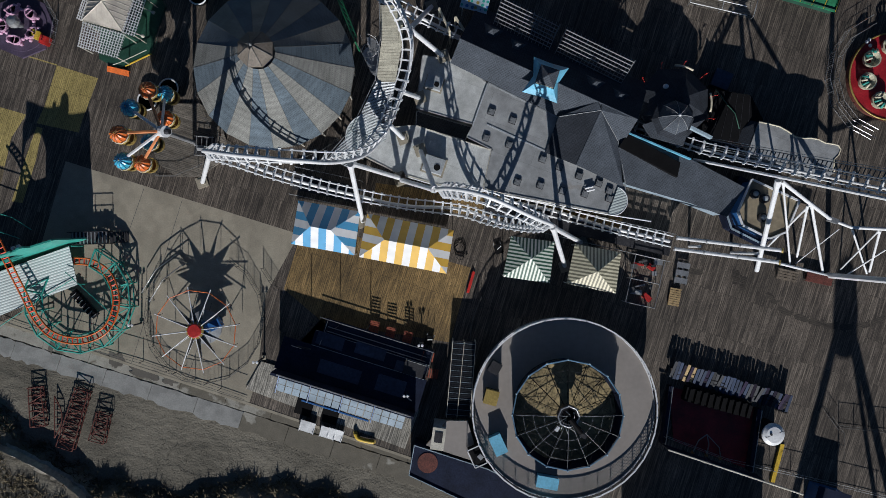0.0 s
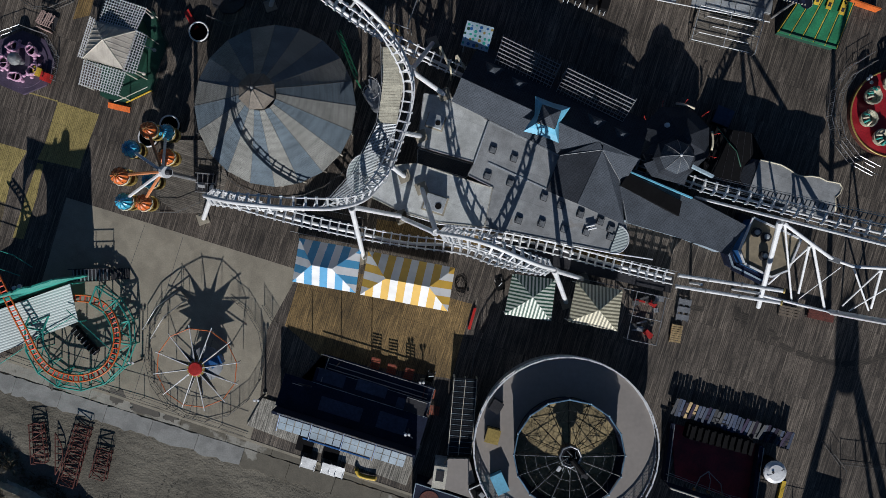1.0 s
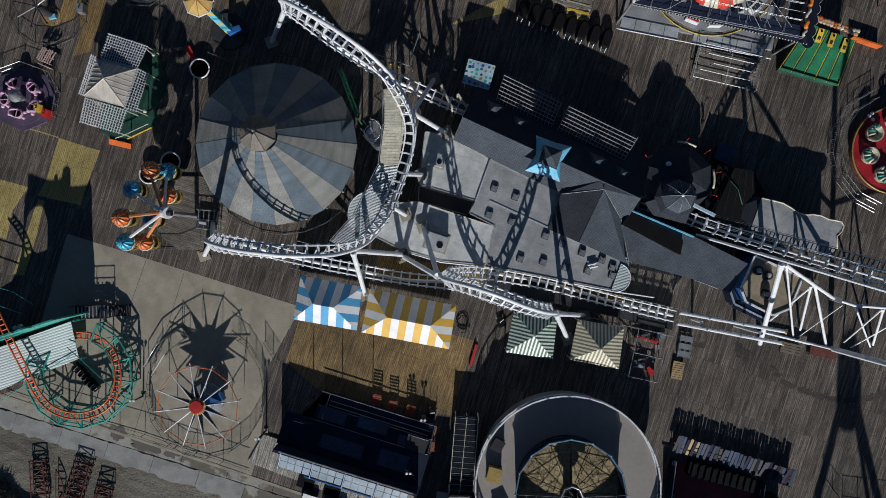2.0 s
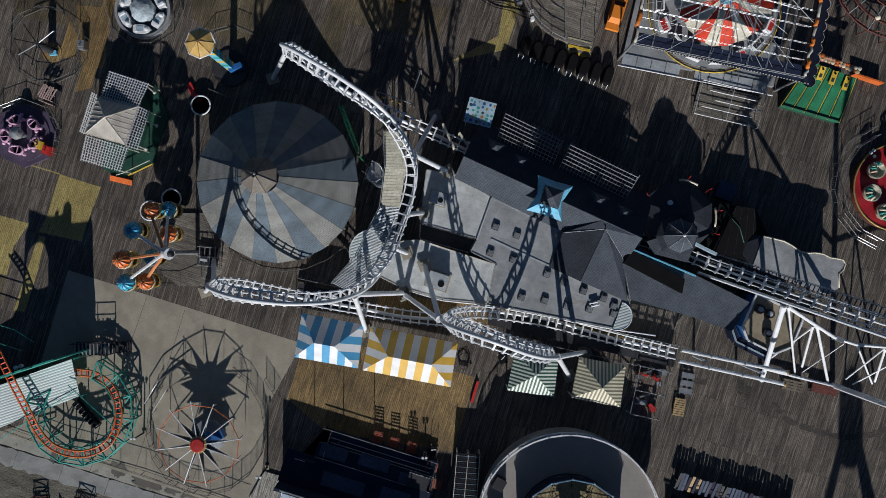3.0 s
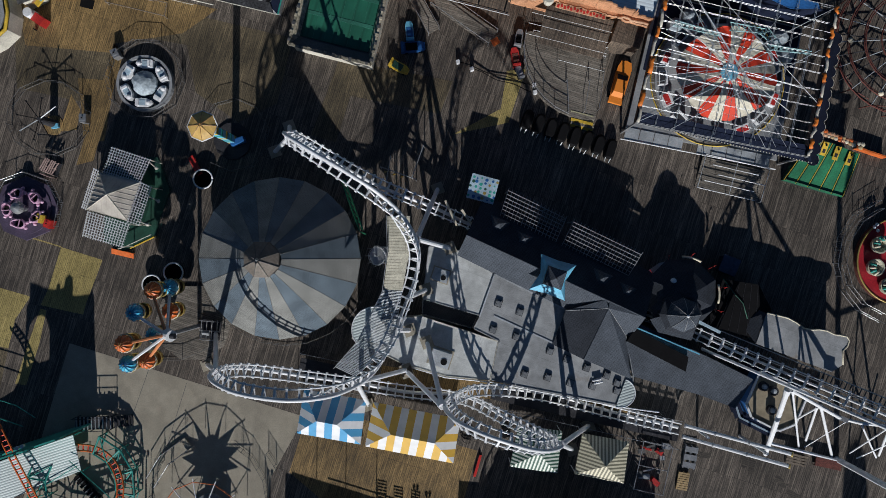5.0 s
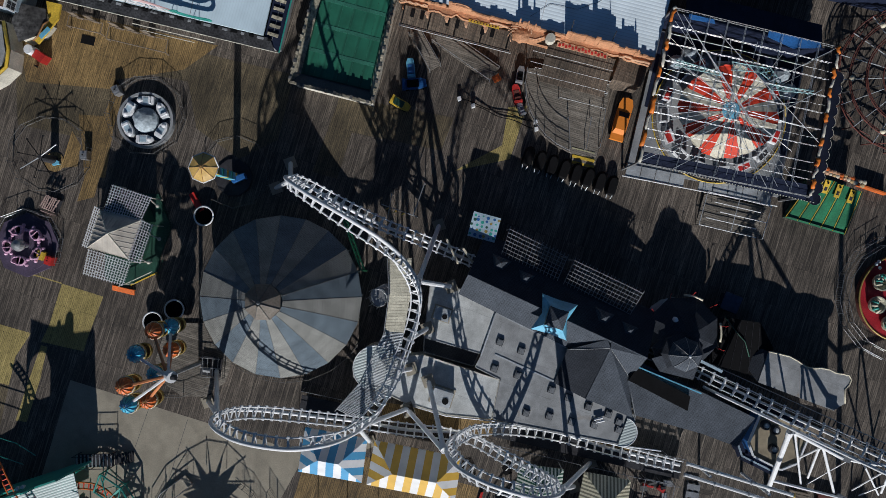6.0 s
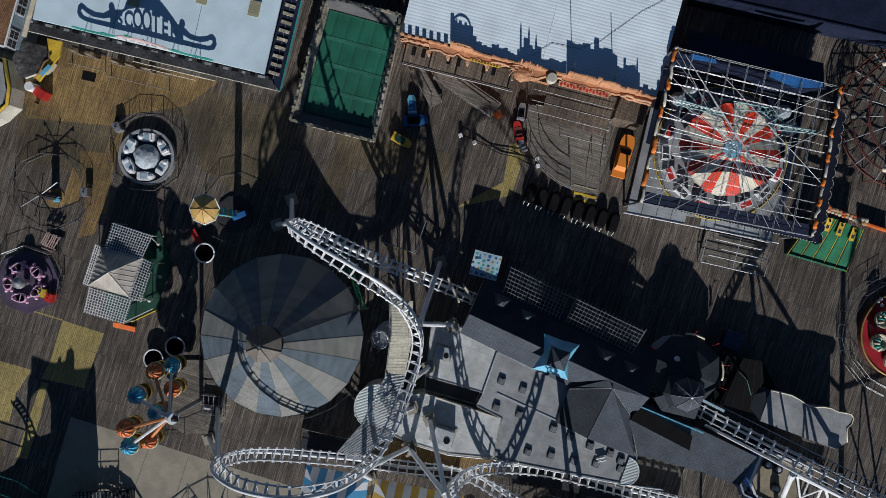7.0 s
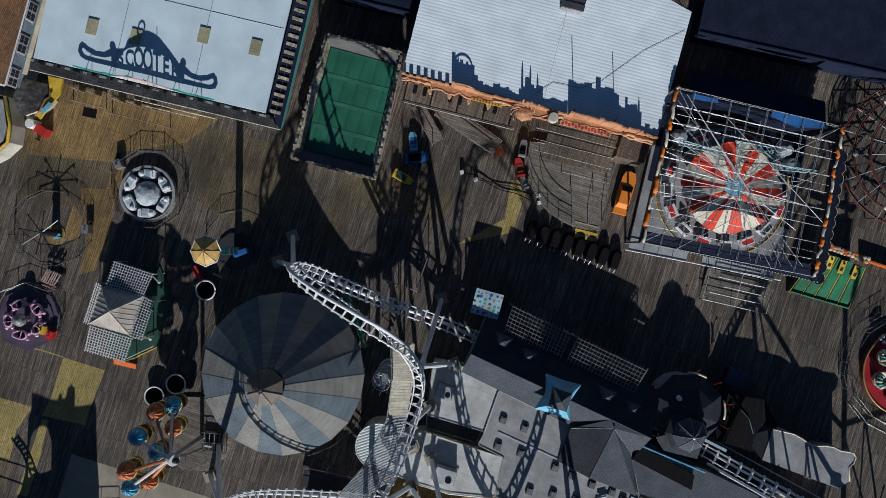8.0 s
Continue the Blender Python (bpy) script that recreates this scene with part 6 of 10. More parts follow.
# ---------------------------------------------------------------- ticket hut with lattice
def hut():
    t = thing("garden_hut", "green hut with beige ribbed hip roof and white lattice pergolas", "hut")
    apex = Vector((-36.9, 27.15, 4.7))
    w, s_, e, n_ = (Vector((*p, 3.0)) for p in ((-40.06, 25.65), (-35.47, 24.39), (-33.94, 28.71), (-38.66, 29.78)))
    lo = [w, s_, e, n_]
    part("wall", prism(B(), [(-39.7, 25.4), (-35.0, 24.1), (-33.7, 28.6), (-34.6, 31.0), (-37.4, 31.6), (-38.4, 29.5)], 0, 2.9, top=False), "dkgreen", t)
    for i in range(4):
        a, b = lo[i], lo[(i + 1) % 4]
        slope = part("roof_slope", slab(B(), [a, b, apex], 0.07), "hut_sheet", t)
        # standing seams run from the eave up to the hip
        for k in range(1, 8):
            f = k / 8
            foot = a.lerp(b, f)
            hip = a.lerp(apex, 2 * f) if f <= 0.5 else b.lerp(apex, 2 * (1 - f))
            if (hip - foot).length > 0.3:
                part("seam", bar(B(), foot + Vector((0, 0, 0.02)), hip + Vector((0, 0, 0.02)), 0.035, 4), "hut_sheet", slope)
        part("hip_cap", bar(B(), a + Vector((0, 0, 0.03)), apex + Vector((0, 0, 0.03)), 0.05, 5), "offwhite", t)
        part("eave_gutter", bar(B(), a, b, 0.05, 5), "offwhite", t)
    # pergolas: plan corners, number of laths each way
    for q, nu, nv in ((((-39.87, 25.34), (-40.45, 22.73), (-36.1, 21.47), (-35.27, 23.95)), 9, 15), (((-37.19, 32.57), (-32.92, 31.18), (-34.06, 28.75), (-38.08, 29.85)), 15, 9),
                      (((-39.2, 30.15), (-40.55, 25.9), (-40.12, 25.7), (-38.74, 29.9)), 15, 2), (((-33.9, 28.62), (-32.8, 28.1), (-34.15, 23.95), (-35.4, 24.3)), 4, 15)):
        a, b, c, d = (Vector((*p, 3.0)) for p in q)
        base = part("pergola", bar(B(), a, b, 0.05, 4), "offwhite", t)
        ou, ov = (b - a).normalized() * 0.14, (d - a).normalized() * 0.14
        for i in range(nu + 1):
            p, r = a.lerp(b, i / nu) - ov, d.lerp(c, i / nu) + ov
            part("lath", edge_box(B(), p[:2], r[:2], 2.94, 3.04, 0.055), "white", base)
        for j in range(nv + 1):
            p, r = a.lerp(d, j / nv) - ou, b.lerp(c, j / nv) + ou
            part("lath", edge_box(B(), p[:2], r[:2], 3.044, 3.12, 0.055), "white", base)
        for p in (a, b, c, d):
            part("post", bar(B(), (p.x, p.y, 0.1), (p.x, p.y, 2.95), 0.06, 5), "offwhite", base)
    part("floor", prism(B(), [(-39.7, 22.1), (-37.5, 20.95), (-36.5, 21.3), (-33.6, 22.65), (-33.1, 24.76), (-31.9, 28.1), (-33.4, 31.9), (-36.9, 32.0), (-39.5, 26.0)], 0, 0.18), "dkgreen", t)
    part("step_edge", edge_box(B(), (-36.6, 21.25), (-33.55, 22.7), 0.1, 0.24, 0.12), "yellow", t)
    part("bench_rail", bar(B(), (-36.8, 21.45, 1.0), (-33.7, 22.9, 1.0), 0.05, 5), "offwhite", t)
    part("bench_rail", bar(B(), (-37.6, 21.2, 1.0), (-36.8, 21.45, 1.0), 0.05, 5), "offwhite", t)
    for p, q in (((-34.5, 24.4), (-33.3, 23.95)), ((-33.4, 27.2), (-32.1, 26.6)), ((-33.3, 31.1), (-32.3, 30.3))):
        part("lamp_arm", bar(B(), (*p, 2.6), (*q, 2.8), 0.07, 5), "offwhite", t)
        part("lamp_head", lathe(B(), [(0.2, 2.66), (0.2, 2.8), (0.08, 2.9)], 8, q), "offwhite", t)
    return t


hut()
fence([(-33.3, 22.6), (-32.8, 24.6)], 1.1, "dark green railing round the hut's terrace", pickets=0.2, mat="dkgreen")
fence([(-32.4, 26.4), (-31.7, 28.2), (-33.2, 31.8)], 1.1, "dark green railing round the hut's terrace", pickets=0.2, mat="dkgreen")


def red_ramp(x, y, rz, length, w, col, label, name="ramp_board"):
    t = thing(name, label, "ramp", at=(x, y, 0), rz=rz)
    bm = B()
    slab(bm, [(-length / 2, -w / 2, 0.1), (length / 2, -w / 2, 0.1), (length / 2, w / 2, 0.35), (-length / 2, w / 2, 0.35)], 0.08)
    part("plate", bm, col, t)
    part("edge", box(B(), (0, w / 2, 0.2), (length, 0.06, 0.36)), col, t)
    return t


red_ramp(-37.45, 20.65, -13, 2.65, 0.6, "orange", "orange sloping ramp board beside the hut")
red_ramp(-29.0, 30.9, -62, 2.4, 0.7, "red", "red sloping ramp board by the kiddie tower")
red_ramp(4.0, -3.9, 74, 2.6, 0.3, "red", "narrow red plank lying on the deck", "red_plank")


def big_tub(x, y, r=1.1):
    t = thing("tub", "large black round tub with white rim", "tub", "black tubs", at=(x, y, 0))
    part("shell", lathe(B(), [(r * 0.9, 0), (r, 0.9)], 24, cap=False), "black", t)
    part("bottom", lathe(B(), [(r * 0.9, 0.02), (0.1, 0.03)], 24), "black", t)
    part("rim", hose(B(), ring(24, r, 0.92) + [ring(24, r, 0.92)[0]], 0.1, 6), "white", t)
    return t


for x, y in ((-33.7, 17.1), (-31.2, 18.5), (-27.8, 29.3)):
    big_tub(x, y)


# ---------------------------------------------------------------- flower car ride
def flower_ride():
    t = thing("flower_ride", "small round ride with pink cars on a dark octagon floor", "ride", at=(-48.7, 25.9, 0))
    part("floor", lathe(B(), [(3.75, 0), (3.75, 0.3), (0.1, 0.3)], 8), "purple", t)
    part("turntable", lathe(B(), [(3.0, 0.3), (3.0, 0.42), (0.1, 0.42)], 28), "purple", t)
    part("post", lathe(B(), [(0.35, 0.4), (0.35, 1.2)], 12), "steel", t)
    part("ball", lathe(B(), [(0.15, 1.1), (0.6, 1.3), (0.75, 1.75), (0.55, 2.2), (0.1, 2.4)], 16), "steel", t)
    for i in range(5):
        deg = 72 * i + 40
        a = radians(deg)
        car = part("flower_car", B(), "pink", t)
        bm = B()
        # rounded tub, longer along the way it runs, with a raised back
        rows = []
        for k, h in ((0.7, 0.0), (1.0, 0.25), (1.0, 0.6), (0.8, 0.66), (0.72, 0.4)):
            rows.append([bm.verts.new((0.82 * k * math.cos(2 * math.pi * q / 16), 0.56 * k * math.sin(2 * math.pi * q / 16), h + (0.22 if h > 0.5 and q in (6, 7, 8, 9, 10) else 0))) for q in range(16)])
        for lo, hi in zip(rows, rows[1:]):
            for q in range(16):
                bm.faces.new((lo[q], lo[(q + 1) % 16], hi[(q + 1) % 16], hi[q]))
        bm.to_mesh(car.data)
        bm.free()
        car.matrix_basis = pose(1.85 * math.cos(a), 1.85 * math.sin(a), 0.42, 0, 0, deg + 90)
        part("seat", box(B(), (-0.15, 0, 0.3), (0.5, 0.7, 0.14)), "black", car)
        part("cross_bar", bar(B(), (0.12, -0.5, 0.68), (0.12, 0.5, 0.68), 0.05, 5), "pink", car)
        for sx, sy in ((0.85, 0.32), (0.85, -0.32), (-0.85, 0.3), (-0.85, -0.3)):
            part("petal", lathe(B(), [(0.05, 0.2), (0.2, 0.3), (0.2, 0.45), (0.06, 0.56)], 8, (sx, sy)), "pink", car)
    return t


flower_ride()
fence([(-48.7 + 4.2 * math.cos(radians(a)), 25.9 + 4.2 * math.sin(radians(a))) for a in range(-30, 250, 40)], 1.0, "grey fence round the flower ride", pickets=0.2, mat="steel")


def control_box(x, y, rz, col, label):
    t = thing("control_box", label, "control panel", "ride control boxes", at=(x, y, 0), rz=rz)
    part("cabinet", box(B(), (0, 0, 0.5), (0.75, 1.0, 1.0)), col, t)
    part("lid", box(B(), (0, 0.1, 1.03), (0.8, 0.75, 0.06)), col, t)
    part("knob", lathe(B(), [(0.08, 1.16), (0.08, 1.24)], 8), "black", t)
    return t


control_box(-45.8, 24.1, -20, "red", "red and white control box beside the flower ride")
control_box(-46.7, 24.7, -20, "yellow", "small yellow control box beside the flower ride")
control_box(-41.7, 36.3, 0, "steel", "grey control box beside the bare-armed ride")
control_box(-38.0, 43.8, 25, "steel", "grey control box beside the boat ride")


# ---------------------------------------------------------------- bare-armed ride
def star_ride():
    t = thing("arm_ride", "small ride with eight bare arms on a stout post", "ride", at=(-45.64, 35.83, 0))
    part("post", lathe(B(), [(0.5, 0), (0.42, 2.4)], 14), "dark", t)
    part("collar", lathe(B(), [(0.34, 2.4), (0.2, 2.8)], 10), "dark", t)
    for i in range(8):
        a = radians(45 * i + 34)
        part("arm", bar(B(), (0.2 * math.cos(a), 0.2 * math.sin(a), 2.7), (2.45 * math.cos(a), 2.45 * math.sin(a), 2.95), 0.06 if i % 4 == 0 else 0.05, 5), "pale_steel" if i % 4 == 0 else "black", t)
        part("arm_end", box(B(), (2.4 * math.cos(a), 2.4 * math.sin(a), 2.86), (0.16, 0.16, 0.2), 45 * i + 34), "dark", t)
    part("base", lathe(B(), [(1.15, 0), (1.15, 0.08)], 24, (0.0, -0.2)), "deck_ochre", t)
    part("drive_box", box(B(), (0.35, -0.35, 0.3), (0.8, 0.5, 0.3), 10), "sky_blue", t)
    return t


star_ride()
fence([(-45.9 + 4.7 * math.cos(radians(a)), 36.4 + 4.4 * math.sin(radians(a))) for a in range(-20, 341, 30)], 1.05, "thin fence round the bare-armed ride", pickets=0.2)


def seat_stack():
    """Slatted bench seats leaning against one another."""
    t = thing("bench_stack", "stack of slatted pinkish wooden bench frames stored on the deck", "bench", at=(-45.6, 30.5, 0), rz=-22)
    for i in range(7):
        part("slat", box(B(), (-0.78 + 0.26 * i, 0.25, 1.15 + 0.05 * (i % 3)), (0.09, 1.5 + 0.12 * (i % 2), 0.12), -9 + 3 * (i % 3)), "bench_wood", t)
    for y in (-0.55, 0.15, 0.85):
        part("cross_rail", bar(B(), (-0.9, y, 1.0), (0.9, y, 1.05), 0.06, 5), "bench_wood", t)
    for x in (-0.8, 0.8):
        for y in (-0.6, 0.9):
            part("leg", bar(B(), (x, y, 0), (x, y, 1.05), 0.05, 5), "dark", t)
    for i in range(4):
        part("board", box(B(), (-0.6 + 0.4 * i, -0.95, 0.55), (0.3, 0.08, 1.0), 4 * i), "bench_wood", t)
    part("tray", box(B(), (0, 0.1, 0.3), (1.7, 1.6, 0.06)), "dark", t)
    return t


seat_stack()


# ---------------------------------------------------------------- boat ride
def boat_ride():
    t = thing("boat_ride", "round boat ride with white boats circling a grey boulder", "ride", at=(-34.7, 40.4, 0))
    part("tank", lathe(B(), [(3.25, 0), (3.25, 0.7), (2.95, 0.7), (2.95, 0.3)], 40, cap=False), "grey", t)
    part("water", lathe(B(), [(2.95, 0.3), (0.1, 0.305)], 40), "water", t)
    bm = B()
    bmesh.ops.create_icosphere(bm, subdivisions=3, radius=1.45)
    for v in bm.verts:
        v.co *= 1 + 0.12 * noise.noise(v.co * 1.7)
        v.co.z = v.co.z * 0.7 + 0.5
    part("boulder", bm, "stone_pale", t, "pale grey moulded boulder")
    for i in range(6):
        a = radians(60 * i + 28)
        m = pose(2.25 * math.cos(a), 2.25 * math.sin(a), 0.3, 0, 0, 60 * i + 118)
        b = B()
        hull = [(-0.95, -0.38), (-0.7, -0.5), (0.4, -0.5), (0.85, -0.3), (1.05, 0), (0.85, 0.3), (0.4, 0.5), (-0.7, 0.5), (-0.95, 0.38)]
        prism(b, hull, 0, 0.5)
        boat = part("boat", b, "white", t)
        boat.matrix_basis = m
        part("cockpit", box(B(), (-0.15, 0, 0.53), (0.8, 0.6, 0.05)), "boat_pale", boat)
        part("seat", box(B(), (-0.55, 0, 0.62), (0.25, 0.75, 0.25)), "white", boat)
        part("bow", lathe(B(), [(0.28, 0.5), (0.2, 0.72), (0.05, 0.78)], 8, (0.6, 0)), "white", boat)
    return t


boat_ride()
fence([(-34.7 + 4.5 * math.cos(radians(a)), 40.9 + 4.6 * math.sin(radians(a))) for a in range(-40, 321, 36)], 1.1, "dark picket fence round the boat ride", pickets=0.2)


# ---------------------------------------------------------------- kiddie drop tower
def drop_tower():
    t = thing("drop_tower", "kiddie drop tower with yellow parasol top", "ride", at=(-24.6, 33.8, 0))
    part("base", lathe(B(), [(2.2, 0), (2.2, 0.25), (0.1, 0.26)], 10), "dark", t)
    part("mast", box(B(), (0.25, 0, 4.6), (0.8, 0.8, 9.2)), "sky_blue", t)
    for i in range(6):
        part("band", box(B(), (0.25, 0, 1.2 + 1.4 * i), (0.84, 0.84, 0.5)), "teal" if i % 2 else "yellow", t)
    bm = B()
    lathe(bm, [(1.55, 9.25), (0.9, 9.6), (0.12, 9.9)], 8)
    part("parasol", bm, "parasol_yellow", t)
    part("rim", hose(B(), ring(8, 1.56, 9.24) + [ring(8, 1.56, 9.24)[0]], 0.06, 5), "white", t)
    for i in range(8):
        a = 2 * math.pi * i / 8
        part("rib", bar(B(), (1.5 * math.cos(a), 1.5 * math.sin(a), 9.3), (0.1 * math.cos(a), 0.1 * math.sin(a), 9.95), 0.035, 4), "brass_wood", t)
    part("seat_bench", box(B(), (0.9, -0.2, 1.0), (1.6, 0.6, 0.9), 20), "blue", t)
    return t


drop_tower()
fence([(-24.3 + 4.0 * math.cos(radians(a)), 34.4 + 4.2 * math.sin(radians(a))) for a in range(-130, 200, 36)], 1.05, "dark picket fence round the drop tower", pickets=0.2)


# ---------------------------------------------------------------- bumper car hall
def scooter_hall():
    t = thing("bumper_car_hall", "bumper car hall with white standing-seam roof and black eaves", "building")
    d = Vector((25.35, -6.06, 0)).normalized()
    ux = math.degrees(math.atan2(d.y, d.x))
    nrm = Vector((-d.y, d.x, 0))
    o = Vector((-45.3, 54.7, 0))
    def P(u, v, z=0):
        p = o + d * u + nrm * v
        return (p.x, p.y, z)
    part("wall", prism(B(), [P(0.4, 0)[:2], P(27, 0)[:2], P(27, 30)[:2], P(0.4, 30)[:2]], 0, 4.3, top=False), "grey", t)
    part("roof", slab(B(), [P(0, 0.2, 4.7), P(26.1, 0.2, 4.7), P(26.1, 32, 5.4), P(0, 32, 5.4)], 0.2), "white_sheet_v", t)
    part("front_eave", slab(B(), [P(-0.6, -1.05, 4.0), P(27.5, -1.05, 4.0), P(26.8, 0.1, 4.5), P(-0.4, 0.1, 4.5)], 0.15), "tar", t)
    for k in range(28):
        part("eave_tab", box(B(), P(-0.2 + k, -0.1, 4.52), (0.35 + 0.2 * (k % 3), 0.25, 0.08), ux), "black" if k % 2 else "grey", t)
    part("side_eave", slab(B(), [P(26.2, 0.0, 4.4), P(27.9, -1.05, 3.8), P(27.9, 32, 4.2), P(26.2, 32, 5.0)], 0.15), "navy", t)
    slat = None
    for i in range(24):
        u, v = 27.0, 0.6 + 0.95 * i
        m = Matrix.Translation(P(u, v, 4.32)) @ pose(0, 0, 0, 0, 16, math.degrees(math.atan2(d.y, d.x)))
        if slat is None:
            slat = part("eave_slat", box(B(), (0, 0, 0), (1.15, 0.34, 0.1)), "cream_worn", t)
            slat.matrix_basis = m
        else:
            share("eave_slat", slat.data, m, t)
    part("teal_gutter", bar(B(), P(27.95, -1.05, 3.85), P(27.95, 32, 4.25), 0.08, 5), "teal", t)
    part("front_gutter", bar(B(), P(-0.6, -1.1, 3.98), P(27.9, -1.1, 3.9), 0.05, 5), "offwhite", t)
    for u, v in ((5.6, 4.9), (10.5, 4.9), (17.7, 6.8), (17.8, 13.0), (10.6, 15.5), (23.5, 6.8)):
        part("roof_pane", box(B(), P(u, v, 4.82 + v * 0.022), (1.2, 1.7, 0.06), math.degrees(math.atan2(d.y, d.x))), "dull_yellow", t)
    for k in (8.9, 17.8):
        part("seam", bar(B(), P(k, 0.3, 4.74), P(k, 32, 5.44), 0.035, 4), "steel", t)
    part("cross_seam", bar(B(), P(0.2, 9.5, 4.93), P(26, 9.5, 4.93), 0.03, 4), "steel", t)
    # wooden gate frames and doors under the eave
    for u0, u1, v0, v1 in ((2.4, 6.4, -1.8, -3.0), (7.2, 14.2, -1.9, -3.4)):
        part("gate_rail", bar(B(), P(u0, v1, 0.95), P(u1, v1, 0.95), 0.06, 5), "pallet_grey", t)
        part("gate_rail", bar(B(), P(u0, v0, 1.0), P(u1, v0, 1.0), 0.05, 5), "pallet_grey", t)
        for u in (u0, u1):
            part("gate_end", bar(B(), P(u, v0, 0.95), P(u, v1, 0.95), 0.05, 5), "pallet_grey", t)
            part("gate_post", bar(B(), P(u, v1, 0), P(u, v1, 1.0), 0.06, 5), "pallet_grey", t)
        k = u0 + 0.8
        while k < u1 - 0.8:
            part("door", box(B(), P(k, v0 + 0.1, 1.1), (0.8, 0.08, 2.2), ux), "pallet_grey", t)
            k += 1.9
    part("eave_pipe", bar(B(), P(11.0, -1.5, 3.2), P(20.5, -1.5, 3.2), 0.06, 5), "offwhite", t)
    part("eave_pipe", bar(B(), P(12.0, -1.85, 2.6), P(18.0, -1.85, 2.6), 0.04, 5), "offwhite", t)
    part("door_mat", box(B(), P(4.6, -3.9, 0.03), (1.6, 1.0, 0.05), ux), "black", t)
    # standing sign
    sg = thing("roof_sign", "standing cut-out roof sign lettered SCOOTER, on black struts", "sign")
    mid, foot = 12.9, 4.78
    def cut(outer, inner, name="scroll", mat="teal", th=0.05):
        """A flat cut-out band between two lines of (offset, height), standing on the roof."""
        bm = B()
        rows = []
        for (a0, h0), (a1, h1) in zip(outer, inner):
            rows.append([bm.verts.new(P(mid + a, 0.15 + s, foot + h)) for s in (-th, th) for a, h in ((a0, h0), (a1, h1))])
        for r, q in zip(rows, rows[1:]):
            for i, j in ((0, 1), (3, 2), (1, 3), (2, 0)):
                bm.faces.new((r[i], r[j], q[j], q[i]))
        for r in (rows[0], rows[-1]):
            bm.faces.new((r[0], r[1], r[3], r[2]))
        bmesh.ops.recalc_face_normals(bm, faces=bm.faces)
        return part(name, bm, mat, sg)
    def letter(body, u, cap, wide):
        cu = bpy.data.curves.new("letter", "FONT")
        cu.body = body
        cu.size = 1.0
        cu.extrude = 0.04
        cu.offset = 0.02
        cu.align_x = "CENTER"
        ob = bpy.data.objects.new("letter", cu)
        scene.collection.objects.link(ob)
        dg = bpy.context.evaluated_depsgraph_get()
        me = bpy.data.meshes.new_from_object(ob.evaluated_get(dg))
        bpy.data.objects.remove(ob)
        me.transform(Matrix.Diagonal((wide, cap / 0.69, 1, 1)))
        me.materials.append(M["white"])
        ob = new("letter", me)
        ob.parent = sg
        ob.matrix_basis = Matrix.Translation(P(mid + u, 0.15, foot + 0.66)) @ pose(0, 0, 0, 90, 0, ux)
    for i, (ch, cap, wide) in enumerate((("S", 0.62, 1.5), ("C", 0.8, 1.45), ("O", 1.0, 1.4), ("O", 1.12, 1.4), ("T", 1.02, 1.55), ("E", 0.82, 1.5), ("R", 0.62, 1.5))):
        letter(ch, -3.06 + 1.02 * i, cap, wide)
    for s in (-1, 1):
        outer = [(4.0, 0.44), (5.6, 0.44), (7.0, 0.47), (7.6, 0.58), (7.85, 0.82), (7.75, 1.12), (7.4, 1.3), (7.0, 1.22), (6.7, 1.12), (5.8, 1.0), (4.9, 1.04), (4.3, 1.25), (3.9, 1.3)]
        inner = [(4.0, 0.66), (5.6, 0.64), (6.8, 0.65), (7.15, 0.7), (7.4, 0.84), (7.4, 0.98), (7.3, 1.03), (7.1, 1.0), (6.8, 0.9), (6.0, 0.78), (4.9, 0.8), (4.2, 0.92), (3.6, 0.95)]
        cut([(s * a, h) for a, h in outer], [(s * a, h) for a, h in inner])
        cut([(s * a, h) for a, h in ((4.15, 1.2), (4.3, 1.45), (4.2, 1.62), (4.0, 1.68))], [(s * a, h) for a, h in ((3.5, 1.15), (3.6, 1.4), (3.7, 1.58), (3.85, 1.66))], "curl")
        cut([(s * 4.1, 1.28), (s * 3.6, 1.35), (s * 2.6, 1.45)], [(s * 4.1, 0.5), (s * 3.72, 0.5), (s * 2.6, 1.38)], "shoulder")
    cut([(-4.1, 0.67), (0, 0.7), (4.1, 0.67)], [(-4.1, 0.42), (0, 0.46), (4.1, 0.42)], "base_bar", "white")
    cut([(-2.75, 1.46), (-2.6, 1.5), (-2.3, 1.9), (-2.0, 2.12), (-1.5, 2.32), (-0.75, 2.52), (-0.1, 2.6), (0.6, 2.56), (1.3, 2.4), (2.0, 2.1), (2.9, 1.66), (3.4, 1.4)],
        [(-2.75, 1.36), (-2.5, 1.4), (-2.3, 1.5), (-2.0, 1.58), (-1.5, 1.66), (-0.75, 1.76), (-0.1, 1.8), (0.6, 1.76), (1.3, 1.66), (2.0, 1.52), (2.9, 1.42), (3.4, 1.36)], "dome", "pink_pale")
    loop = [(2 * math.pi * k / 16, 0.34 if 2 < k < 14 else 0.38) for k in range(17)]
    cut([(-0.72 + 0.42 * math.cos(a) + 0.12 * math.sin(a), 2.72 + 0.36 * math.sin(a)) for a, r in loop], [(-0.72 + 0.26 * math.cos(a) + 0.1 * math.sin(a), 2.72 + 0.25 * math.sin(a)) for a, r in loop], "loop")
    for u in (6.6, 9.2, 11.2, 13.4, 16.4, 18.9):
        part("strut", bar(B(), P(u - 0.7, -0.3, foot), P(u, 0.2, foot + 0.9), 0.035, 4), "black", sg)
        part("upright", bar(B(), P(u, 0.22, foot - 0.1), P(u, 0.22, foot + 1.0), 0.04, 4), "black", sg)
